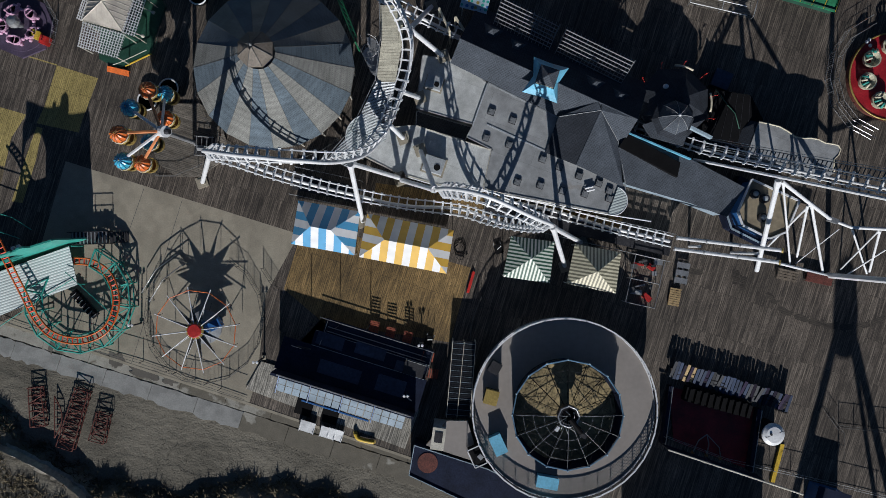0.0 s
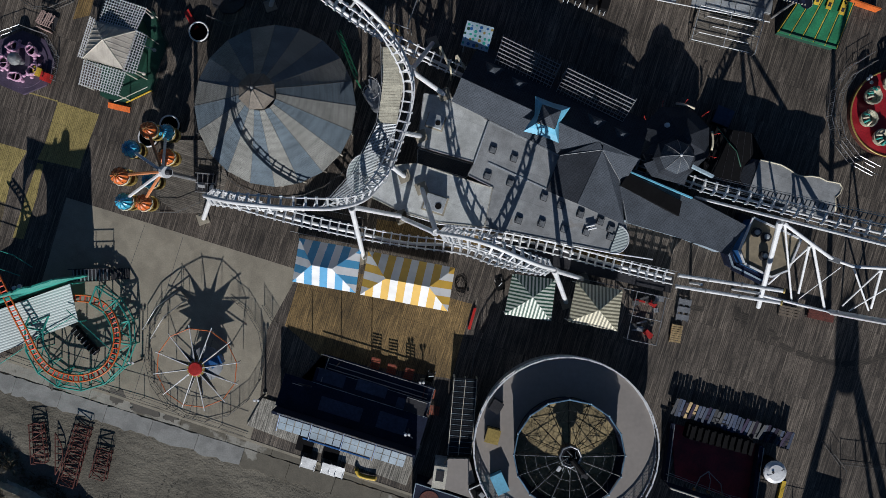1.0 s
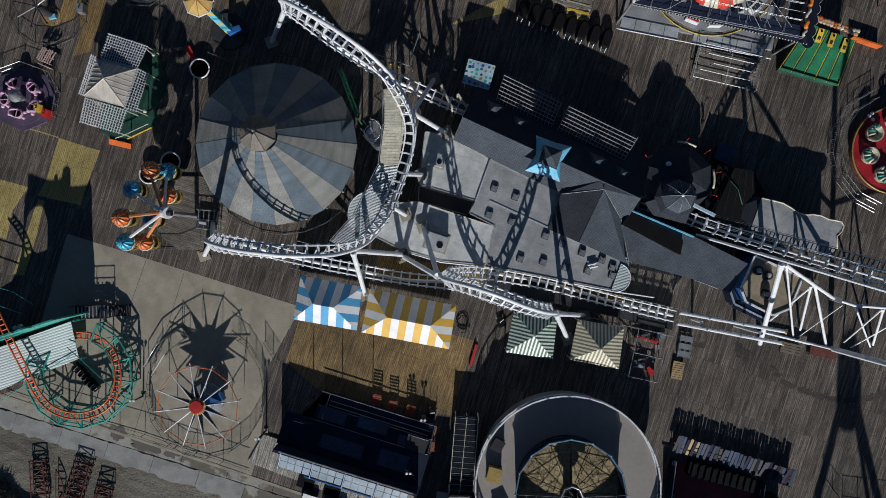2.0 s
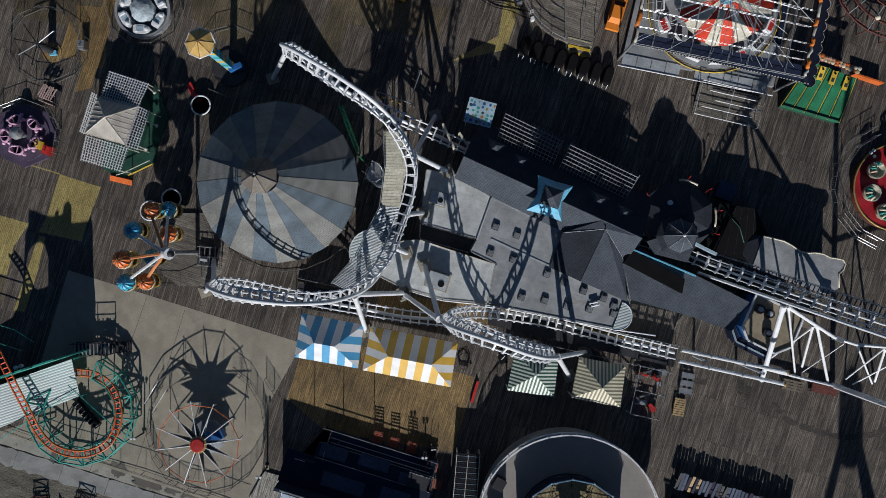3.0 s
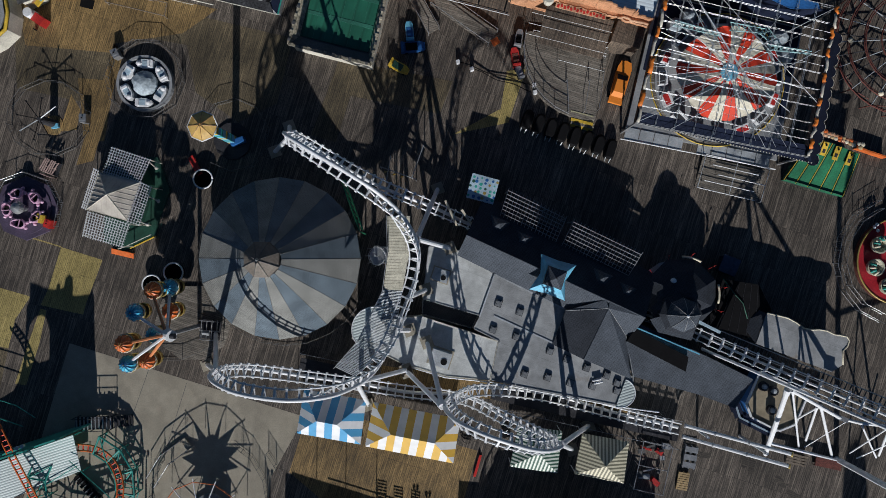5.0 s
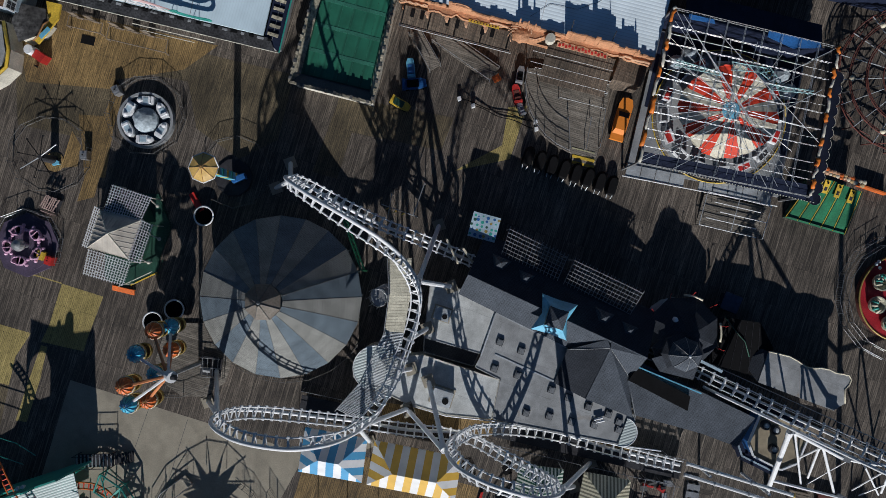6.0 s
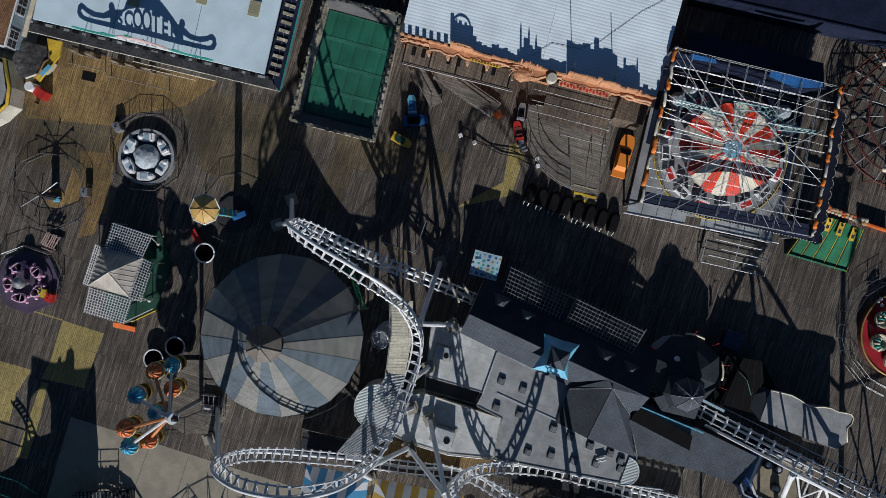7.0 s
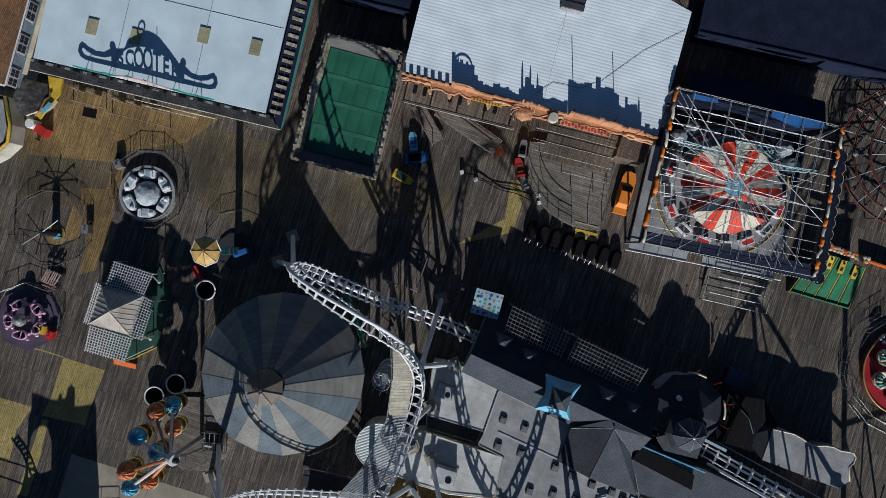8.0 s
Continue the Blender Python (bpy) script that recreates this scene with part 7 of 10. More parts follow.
    part("foot_rail", bar(B(), P(10.6, -0.1, foot + 0.05), P(14.4, -0.1, foot + 0.05), 0.04, 4), "black", sg)
    part("mast", bar(B(), P(13.9, 0.2, foot), P(13.9, 0.2, foot + 2.9), 0.045, 5), "black", sg)
    return t


scooter_hall()


def clapboard_house():
    t = thing("clapboard_house", "slate-blue clapboard house with white sash windows and brown roof", "house")
    o, e = Vector((-48.34, 52.19, 0)), Vector((-45.89, 61.11, 0))
    d = (e - o).normalized()
    n = Vector((-d.y, d.x, 0))
    yaw = math.degrees(math.atan2(d.y, d.x))
    def P(u, v, z=0):
        p = o + d * u + n * v
        return (p.x, p.y, z)
    part("wall", prism(B(), [P(0, 0)[:2], P(40, 0)[:2], P(40, 12)[:2], P(0, 12)[:2]], 0, 4.9, top=False), "slate_blue", t)
    part("roof", slab(B(), [P(-0.4, -0.15, 4.9), P(40, -0.15, 4.9), P(40, 6, 7.9), P(-0.4, 6, 7.9)], 0.2), "brown_shingle", t)
    part("roof", slab(B(), [P(-0.4, 6, 7.9), P(40, 6, 7.9), P(40, 12.2, 4.9), P(-0.4, 12.2, 4.9)], 0.2), "brown_shingle", t)
    part("gutter", bar(B(), P(-0.4, -0.22, 4.9), P(40, -0.22, 4.9), 0.09, 6), "white", t)
    gb = B()
    face(gb, [P(-0.01, 0, 4.8), P(-0.01, 12, 4.8), P(-0.01, 6, 7.7)])
    part("gable", gb, "white", t)
    for v0, v1, z0, z1 in ((-0.15, 6, 4.95, 7.95), (6, 12.2, 7.95, 4.95)):
        part("barge_board", slab(B(), [P(-0.5, v0, z0), P(-0.3, v0, z0), P(-0.3, v1, z1), P(-0.5, v1, z1)], 0.12), "white", t)
    for k in range(18):
        part("clapboard", box(B(), P(20, -0.03, 2.7 + 0.12 * k), (40, 0.03, 0.1), yaw), "slate_blue", t)
    part("pent_roof", slab(B(), [P(1.6, -0.4, 2.4), P(40, -0.4, 2.4), P(40, 0, 2.6), P(1.6, 0, 2.6)], 0.12), "cream", t)
    for u in (8.33, 4.59, 0.78, 12.08):
        win = part("window", box(B(), P(u, -0.08, 3.85), (2.1, 0.12, 1.5), yaw), "white", t)
        for du in (-0.5, 0.5):
            for dz in (-0.33, 0.33):
                for dv in (-0.21, 0.21):
                    part("pane", box(B(), P(u + du + dv, -0.15, 3.85 + dz), (0.37, 0.03, 0.58), yaw), "dark", win)
    return t


clapboard_house()


def pool_roof():
    """Low square arcade with cream cornice and a sunken green canvas roof."""
    t = thing("canvas_roofed_arcade", "low arcade with cream cornice and sunken green canvas roof", "building")
    c = [(-13.5, 57.9), (-5.1, 55.8), (-8.15, 41.8), (-17.4, 44.15)]
    inn = [(-13.2, 56.7), (-5.9, 54.7), (-8.5, 43.4), (-16.2, 45.3)]
    part("wall", prism(B(), shrink(c, 0.3), 0, 2.6, top=False), "offwhite", t)
    part("canvas", prism(B(), inn, 1.9, 2.15), "green_sheet", t, "faded green canvas with pale seams")
    for i, ((p, q), (r, s)) in enumerate(zip(edges_of(c), edges_of(inn))):
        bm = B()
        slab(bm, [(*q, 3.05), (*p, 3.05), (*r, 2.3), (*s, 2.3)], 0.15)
        # Lit east and west cornice cream, north and south dark: light painted in
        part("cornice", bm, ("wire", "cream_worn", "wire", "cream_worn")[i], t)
        part("trim", edge_box(B(), p, q, 3.0, 3.25, 0.24), "cream_worn", t)
        part("gutter", bar(B(), (*p, 2.6), (*q, 2.6), 0.07, 5), "offwhite", t)
        part("inner_trim", edge_box(B(), r, s, 2.25, 2.42, 0.08), "dkgreen", t)
        n = int(math.hypot(q[0] - p[0], q[1] - p[1]) / 0.9)
        for k in range(n):
            f = (k + 0.5) / n
            x, y = p[0] + (q[0] - p[0]) * f, p[1] + (q[1] - p[1]) * f
            part("dentil", box(B(), (x, y, 3.3), (0.3, 0.3 + 0.06 * (k % 3), 0.12), math.degrees(math.atan2(q[1] - p[1], q[0] - p[0]))), "cream_worn" if k % 2 else "wire", t)
    for k in range(1, 6):
        f = k / 6
        a = Vector((*inn[0], 2.16)).lerp(Vector((*inn[1], 2.16)), f)
        b = Vector((*inn[3], 2.16)).lerp(Vector((*inn[2], 2.16)), f)
        part("seam", bar(B(), a, b, 0.022, 4), "canvas_seam", t)
    for k in range(1, 4):
        f = k / 4
        a = Vector((*inn[0], 2.16)).lerp(Vector((*inn[3], 2.16)), f)
        b = Vector((*inn[1], 2.16)).lerp(Vector((*inn[2], 2.16)), f)
        part("cross_seam", edge_box(B(), a[:2], b[:2], 2.15, 2.18, 0.4), "canvas_seam", t)
    return t


pool_roof()


def castle_hall():
    """Big hall with a white ribbed roof and an irregular salmon castle front."""
    t = thing("dark_ride_hall", "dark ride hall with white ribbed roof and salmon castle parapet", "building")
    d = Vector((27.48, -7.0, 0)).normalized()
    n = Vector((-d.y, d.x, 0))
    o = Vector((-4.95, 52.95, 0))
    ux = math.degrees(math.atan2(d.y, d.x))
    def P(u, v, z=0):
        p = o + d * u + n * v
        return (p.x, p.y, z)
    part("wall", prism(B(), [P(0, 0.1)[:2], P(28.3, 0.1)[:2], P(28.3, 14)[:2], P(14, 17)[:2], P(0, 17)[:2]], 0, 5.0, top=False), "salmon", t)
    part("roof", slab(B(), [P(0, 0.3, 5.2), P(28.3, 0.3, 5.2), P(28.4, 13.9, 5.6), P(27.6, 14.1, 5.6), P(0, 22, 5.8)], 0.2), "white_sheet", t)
    rng = random.Random(8)
    tall = [(0, 5.5, 0.5), (5.5, 8.0, 1.3), (8.0, 13.2, 0.55), (13.2, 15.6, 0.95), (15.6, 18.4, 0.6), (18.4, 24, 1.75), (24, 26.5, 1.2), (26.5, 28.3, 0.4)]
    for a, b, h in tall:
        k = a
        while k < b - 0.05:
            w = min(rng.uniform(0.18, 0.55), b - k)
            hh = h + rng.uniform(-0.16, 0.16) + (0.35 if rng.random() < 0.12 else 0.0)
            if a == 0:
                hh = 0.12 if round(k / 0.4) % 2 else 0.55
                w = min(0.4, b - k)
            part("battlement", box(B(), P(k + w / 2, 0.0 + rng.uniform(-0.05, 0.05), 4.9 + (hh + 0.3) / 2), (w, 0.16, hh + 0.3), ux), "salmon", t)
            k += w
    for u0, h in ((6.2, 0.5), (13.3, 1.0), (14.2, 0.9), (15.0, 0.6), (19.0, 0.7), (20.6, 0.4), (23.6, 0.5), (26.2, 0.7)):
        part("pinnacle", lathe(B(), [(0.12, 5.3), (0.1, 5.9 + h), (0.03, 6.3 + h)], 6, P(u0, 0.0)[:2]), "salmon", t)
    # open arch frame on the parapet
    for u0 in (5.8, 7.7):
        part("arch_post", bar(B(), P(u0, 0.05, 5.0), P(u0, 0.05, 6.5), 0.1, 5), "salmon", t)
    part("arch_hoop", hose(B(), [P(6.75 - 0.95 * math.cos(math.pi * k / 10), 0.05, 6.4 + 0.5 * math.sin(math.pi * k / 10)) for k in range(11)], 0.08, 5), "salmon", t)
    # a ledge with three arches, a swelling and broken edges
    def ledge(u):
        v = -0.5 - 0.22 * noise.noise(Vector((u * 0.8, 1.5, 0))) - 0.16 * noise.noise(Vector((u * 3.1, 4.5, 0)))
        if 3.3 < u < 9.9:
            v -= 0.1 + 0.3 * abs(math.cos(math.pi * (u - 3.3) / 2.2))
        if 12.6 < u < 16.6:
            v -= 0.55 * math.sin(math.pi * (u - 12.6) / 4.0)
        if u > 25:
            v -= 0.25
        return v
    outer = [P(0.2 * k, ledge(0.2 * k))[:2] for k in range(142)]
    part("ragged_ledge", prism(B(), outer + [P(28.3, 0.0)[:2], P(0, 0.0)[:2]], 4.72, 4.98), "salmon", t)
    part("ledge_moulding", hose(B(), [P(0.25 * k, ledge(0.25 * k) + 0.06, 5.0) for k in range(113)], 0.06, 5), "salmon_pale", t)
    for u0 in (3.3, 5.5, 7.7, 9.9):
        part("arch_column", lathe(B(), [(0.22, 0), (0.16, 0.4), (0.14, 4.0), (0.26, 4.6)], 8, P(u0, -0.95)[:2]), "salmon_pale", t)
    part("yellow_board", box(B(), P(9.6, -0.72, 5.02), (3.4, 0.26, 0.08), ux), "yellow", t)
    for k in range(9):
        part("board_mark", box(B(), P(8.2 + 0.34 * k, -0.72, 5.07), (0.18, 0.14, 0.02), ux), "rust", t)
    for a, b, r in ((0, 3.2, 0.1), (10.2, 12.6, 0.13), (16.6, 18.0, 0.16), (24.6, 28.0, 0.15)):
        m = int((b - a) / 0.3)
        pts = [P(a + (b - a) * k / m, -0.35 - 0.3 * noise.noise(Vector((k * 0.7, a, 0.2))), 5.05 + 0.2 * noise.noise(Vector((k * 0.6, b, 5)))) for k in range(m + 1)]
        part("carved_roll", hose(B(), pts, r, 6), "salmon_pale", t)
    # the moulded swelling over the entrance
    mb = B()
    bmesh.ops.create_icosphere(mb, subdivisions=3, radius=0.85)
    c0 = Vector(P(13.9, -0.8, 4.8))
    for v in mb.verts:
        q = v.co * (1 + 0.2 * noise.noise(v.co * 2.3) + 0.08 * noise.noise(v.co * 6.0))
        v.co = c0 + Vector((q.x * 1.25, q.y * 0.95, q.z * 0.55))
    part("moulded_swelling", mb, "salmon", t)
    for k in range(7):
        a = 0.5 + 0.45 * k
        part("curl", hose(B(), [P(13.9 + (1.0 + 0.12 * j) * math.cos(a + 0.16 * j), -1.0 + (0.8 + 0.1 * j) * math.sin(a + 0.16 * j), 5.3 + 0.04 * j) for j in range(6)], 0.07, 5), "salmon_pale", t)
    # unreadable red letters on a pale board over the porch
    part("letter_board", box(B(), P(20.6, -0.85, 5.0), (5.6, 0.5, 0.08), ux), "salmon_pale", t)
    for k in range(15):
        part("letter_bar", box(B(), P(18.1 + 0.36 * k, -0.85 + (0.08 if k % 2 else -0.06), 5.06), (0.24, 0.3, 0.05), ux + (12 if k % 3 else -15)), "red", t)
    part("awning", slab(B(), [P(0.5, -2.3, 3.2), P(13, -2.3, 3.2), P(13, -0.3, 3.6), P(0.5, -0.3, 3.6)], 0.12), "brown_boards", t, "boarded awning roof under the parapet")
    part("awning_rail", bar(B(), P(0.4, -2.5, 3.3), P(13.2, -2.5, 3.3), 0.06, 5), "steel", t)
    part("awning_edge", bar(B(), P(0.4, -2.35, 3.25), P(13.2, -2.35, 3.25), 0.05, 5), "offwhite", t)
    for k in range(5):
        part("awning_batten", box(B(), P(0.6 + 3.0 * k, -1.3, 3.5), (0.12, 2.0, 0.1), ux, 0, 8), "black", t)
    for k in range(6):
        part("awning_slot", box(B(), P(1.6 + 1.1 * k + 1.8 * (k // 2), -0.9, 3.5), (0.42, 0.9, 0.12), ux, 0, 8), "black", t)
    part("porch_roof", slab(B(), [P(17.0, -4.6, 3.0), P(24.4, -4.6, 3.0), P(24.6, -0.4, 3.6), P(17.0, -0.4, 3.6)], 0.12), "brown_boards", t)
    for k in range(3):
        part("pipe_rail", bar(B(), P(15.5, -1.8 - 1.2 * k, 3.9), P(24.6, -1.8 - 1.2 * k, 3.9), 0.03, 5), "steel", t)
    part("side_wing", prism(B(), [P(24.8, -2.6)[:2], P(28.0, -2.6)[:2], P(28.4, -0.2)[:2], P(25, -0.2)[:2]], 0, 3.6), "brown_boards", t)
    # flag poles, a wire and the roof vent
    for u0, v0, h in ((18.9, 0.6, 3.7), (23.4, 0.6, 3.4)):
        part("pole", bar(B(), P(u0, v0, 5.2), P(u0 - 0.35, v0, 5.2 + h), 0.05, 6), "dark", t)
    part("wire", hose(B(), [P(14.2, 1.2, 5.3), P(16, 3.0, 5.34), P(19, 3.2, 5.33), P(21, 4.5, 5.36), P(24.5, 8.6, 5.5), P(28.2, 11.8, 5.6)], 0.018, 4), "wire", t)
    part("ridge_seam", bar(B(), P(15.5, 0.5, 5.21), P(15.5, 10.6, 5.49), 0.035, 4), "white", t)
    vent = part("vent", box(B(), P(15.9, 12.3, 5.95), (2.4, 3.2, 0.8), ux), "grey", t, "dark grey louvred roof vent")
    for k in range(4):
        part("louvre", box(B(), P(15.9, 11.1 + 0.85 * k, 6.4), (2.5, 0.6, 0.08), ux, 0, 12), "dark", vent)
    # barrel on the front
    part("barrel", lathe(B(), [(0.5, 5.0), (0.6, 5.5), (0.5, 6.0)], 12, P(16.9, -0.7)[:2]), "offwhite", t)
    return t


castle_hall()


# ---------------------------------------------------------------- walled wheel ride under a truss roof
def truss(bm, p, q, h=0.5, r=0.05):
    """A flat ladder truss from p to q."""
    p, q = Vector(p), Vector(q)
    dn = Vector((0, 0, -h))
    bar(bm, p, q, r, 4)
    bar(bm, p + dn, q + dn, r, 4)
    n = max(2, int((q - p).length / 0.9))
    for i in range(n):
        a, b = p.lerp(q, i / n), p.lerp(q, (i + 1) / n)
        bar(bm, a, b + dn, r * 0.6, 3)
        bar(bm, a + dn, a, r * 0.6, 3)
    return bm


def music_ride():
    t = thing("caged_whirl_ride", "whirl ride with red and white canopy under a pale truss roof", "ride")
    c = [Vector((24.3, 51.2, 0)), Vector((41.6, 47.0, 0)), Vector((38.6, 31.2, 0)), Vector((20.5, 34.8, 0))]
    def Q(f, g, z):
        p = c[3].lerp(c[2], f).lerp(c[0].lerp(c[1], f), g)
        return (p.x, p.y, z)
    part("floor", prism(B(), [Q(0.02, 0.02, 0)[:2], Q(0.98, 0.02, 0)[:2], Q(0.98, 0.98, 0)[:2], Q(0.02, 0.98, 0)[:2]], 0, 0.45), "grey", t)
    part("pit_floor", prism(B(), [Q(0.04, 0.45, 0)[:2], Q(0.97, 0.32, 0)[:2], Q(0.97, 0.97, 0)[:2], Q(0.04, 0.97, 0)[:2]], 0.45, 0.5), "navy", t)
    part("back_wall", edge_box(B(), c[0][:2], c[1][:2], 0.5, 5.0, 0.2), "navy", t)
    part("back_roof", slab(B(), [Q(0.1, 1.02, 4.4), Q(0.96, 1.02, 4.4), Q(0.96, 1.2, 3.4), Q(0.1, 1.2, 3.4)], 0.1), "navy", t)
    for f in (0.0, 1.0):
        part("side_wall", edge_box(B(), Q(f, 0.0, 0)[:2], Q(f, 1, 0)[:2], 5.4, 6.2, 0.25), "dark", t)
    for i in range(4):
        a, b = c[i], c[(i + 1) % 4]
        part("edge_truss", truss(B(), (a.x, a.y, 6.25), (b.x, b.y, 6.25), 0.45, 0.025), "grey", t)
        part("post", bar(B(), (a.x, a.y, 0), (a.x, a.y, 6.2), 0.14, 6), "steel", t)
    for k in range(1, 9):
        part("cross_truss", truss(B(), Q(k / 9, 0, 6.2), Q(k / 9, 1, 6.2), 0.3, 0.026), "pale_steel", t)
        part("long_truss", truss(B(), Q(0, k / 9, 6.2), Q(1, k / 9, 6.2), 0.25, 0.012), "steel", t)
        if k % 2:
            part("roof_wire", bar(B(), Q(0, (k + 0.5) / 9, 6.3), Q(1, (k + 0.42) / 9, 6.3), 0.01, 4), "steel", t)
    for f, g in (((0, 0), (0.5, 0.4)), ((1, 1), (0.5, 0.55)), ((0, 1), (0.75, 0.0)), ((1, 0.35), (0.3, 0.9)), ((0.2, 0), (0.95, 0.7))):
        part("diagonal", bar(B(), Q(*f, 6.3), Q(*g, 6.3), 0.035, 4), "pale_steel", t)
    # orange and white banner along two sides
    rb = random.Random(5)
    for f in (0.0, 1.0):
        g, k = 0.0, 0
        while g < 0.99:
            g1 = min(1.0, g + (rb.uniform(0.05, 0.11) if k % 2 else rb.uniform(0.05, 0.13)))
            pts = [Q(f + rb.uniform(-0.008, 0.008), g + (g1 - g) * i / 3, 6.42 + rb.uniform(-0.05, 0.05)) for i in range(4)]
            part("banner_flag", hose(B(), pts, rb.uniform(0.17, 0.24) if k % 2 else rb.uniform(0.13, 0.18), 6), "banner_orange" if k % 2 else "offwhite", t)
            g, k = g1, k + 1
    # front skirt with scallops
    part("front_canopy", slab(B(), [Q(-0.01, 0.005, 5.7), Q(1.05, -0.03, 5.7), Q(0.99, 0.075, 6.05), Q(0.01, 0.075, 6.05)], 0.08), "navy", t)
    for k in range(10):
        if k != 4:
            f0, f1 = 0.02 + 0.092 * k, 0.02 + 0.092 * (k + 1) - 0.004
            part("apron_panel", prism(B(), [Q(f0, -0.042, 0)[:2], Q(f1, -0.042, 0)[:2], Q(f1, 0.04, 0)[:2], Q(f0, 0.04, 0)[:2]], 0.46, 0.56), "pale_steel", t)
    part("apron_rail", bar(B(), Q(0.0, -0.048, 0.62), Q(0.98, -0.048, 0.62), 0.06, 6), "white", t)
    for k in range(60):
        p, q = Vector(Q(-0.01, 0.005, 5.74)), Vector(Q(1.05, -0.03, 5.74))
        part("fringe_lamp", box(B(), p.lerp(q, (k + 0.5) / 60), (0.12, 0.1, 0.08), -13), "offwhite", t)
    part("side_canopy", slab(B(), [Q(1.0, -0.03, 5.9), Q(1.075, -0.03, 5.3), Q(1.075, 0.86, 5.3), Q(1.0, 0.86, 5.9)], 0.1), "navy_dark", t)
    for k in range(12):
        part("scallop", lathe(B(), [(0.66, 5.2), (0.66, 5.28)], 10, Q(1.06, 0.0 + 0.075 * k, 0)[:2]), "navy_dark", t)
        x, y = Q(1.06, 0.075 * k, 0)[:2]
        part("scallop_piping", hose(B(), [(x + 0.67 * math.cos(radians(g)), y + 0.67 * math.sin(radians(g)), 5.28) for g in range(-62, 45, 15)], 0.025, 4), "offwhite", t)
    # the whirl: canopy wedges over a ring of tubs
    wx, wy = 31.4, 40.8
    canopy = part("canopy", lathe(B(), [(1.0, 3.5), (1.0, 3.8), (0.2, 3.9)], 12, (wx, wy)), "sky_blue", t, "small blue centre of the red and white canopy")
    n = 20
    for i in range(n):
        a, b = 2 * math.pi * i / n, 2 * math.pi * (i + 1) / n
        def rim(g, r):
            return (wx + r * math.cos(g), wy + 0.9 * r * math.sin(g), 3.0 + 0.45 * math.sin(g) - 0.75 * math.sin(3 * g))
        wb = B()
        top = [(wx + 0.9 * math.cos(g), wy + 0.9 * math.sin(g), 3.75) for g in (a, b)]
        mids = [rim(g, 3.2) for g in (a, b)]
        mids = [(p[0], p[1], 0.5 * (p[2] + 3.75)) for p in mids]
        slab(wb, [top[0], mids[0], mids[1], top[1]], 0.05)
        slab(wb, [mids[0], rim(a, 5.45), rim((a + b) / 2, 5.6), rim(b, 5.45), mids[1]], 0.05)
        w = part("wedge", wb, "red_canvas" if i % 2 else "white_canvas", canopy)
        if i % 2:
            for f in (a, b):
                part("piping", bar(B(), rim(f, 3.3), rim(f, 5.5), 0.04, 4), "white_canvas", w)
    part("turntable", lathe(B(), [(7.2, 0.5), (7.2, 0.7), (0.2, 0.72)], 40, (wx, wy)), "grey", t)
    for i in range(16):
        a = 2 * math.pi * i / 16
        tub = part("tub", B(), "white", t)
        bm = B()
        box(bm, (0, 0, 0.4), (0.9, 1.5, 0.7))
        box(bm, (-0.35, 0, 0.85), (0.2, 1.5, 0.4))
        bm.to_mesh(tub.data)
        bm.free()
        tub.matrix_basis = pose(wx + 6.5 * math.cos(a), wy + 6.3 * math.sin(a), 0.7, 0, 0, math.degrees(a))
        part("seat_pad", box(B(), (0.05, 0, 0.78), (0.6, 1.3, 0.06)), "red" if i % 2 else "dark", tub)
        part("sweep_arm", bar(B(), (wx + 0.6 * math.cos(a), wy + 0.6 * math.sin(a), 5.4), (wx + 7.6 * math.cos(a + 0.1), wy + 7.4 * math.sin(a + 0.1), 5.2), 0.035, 4), "pale_steel", t)
    part("ring_walk", lathe(B(), [(7.7, 0.5), (7.7, 0.56), (7.25, 0.57)], 40, (wx, wy)), "deck_cross", t)
    part("ring_edge", hose(B(), ring(40, 7.65, 0.62, wx, wy) + [ring(40, 7.65, 0.62, wx, wy)[0]], 0.06, 5), "yellow", t)
    # fans of thin rods from two corners of the roof to the mast
    for k in range(9):
        part("stay_rod", bar(B(), (wx + 0.4 * math.cos(k), wy + 0.4 * math.sin(k), 5.5), Q(0.45 + 0.06 * k, 0.02 + 0.015 * (k % 3), 6.2), 0.025, 4), "pale_steel", t)
        part("stay_rod", bar(B(), (wx - 0.3, wy + 0.1 * k - 0.4, 5.5), Q(0.02, 0.04 + 0.11 * k, 6.2), 0.022, 4), "pale_steel", t)
    for f in (0.06, 0.0, 0.12):
        part("corner_rod", bar(B(), Q(0.06, 0.97, 6.3), Q(0.5 + f, 0.5 - f, 6.0), 0.035, 4), "pale_steel", t)
    # faded teal lattice arms and a bent lattice crown over the canopy
    def arm(p, q, w):
        bm = B()
        p, q = Vector(p), Vector(q)
        e = (q - p).normalized()
        sd = Vector((-e.y, e.x, 0)) * w
        m = max(4, int((q - p).length / 0.55))
        for sg in (-1, 1):
            bar(bm, p + sd * sg, q + sd * sg * 0.5, 0.06, 4)
        for k in range(m):
            a, b = p.lerp(q, k / m), p.lerp(q, (k + 1) / m)
            bar(bm, a + sd, b - sd, 0.045, 4)
            bar(bm, a - sd, b + sd * 0.9, 0.04, 4)
        return bm
    for p, q, w in (((24.5, 45.45, 6.0), (29.5, 44.15, 6.0), 0.3), ((34.4, 42.85, 6.0), (39.1, 42.25, 6.0), 0.28), ((30.6, 45.2, 5.6), (34.4, 44.7, 5.6), 0.45), ((34.2, 44.8, 5.6), (35.9, 43.0, 5.6), 0.55)):
        part("lattice_arm", arm(p, q, w), "teal_faded", t)
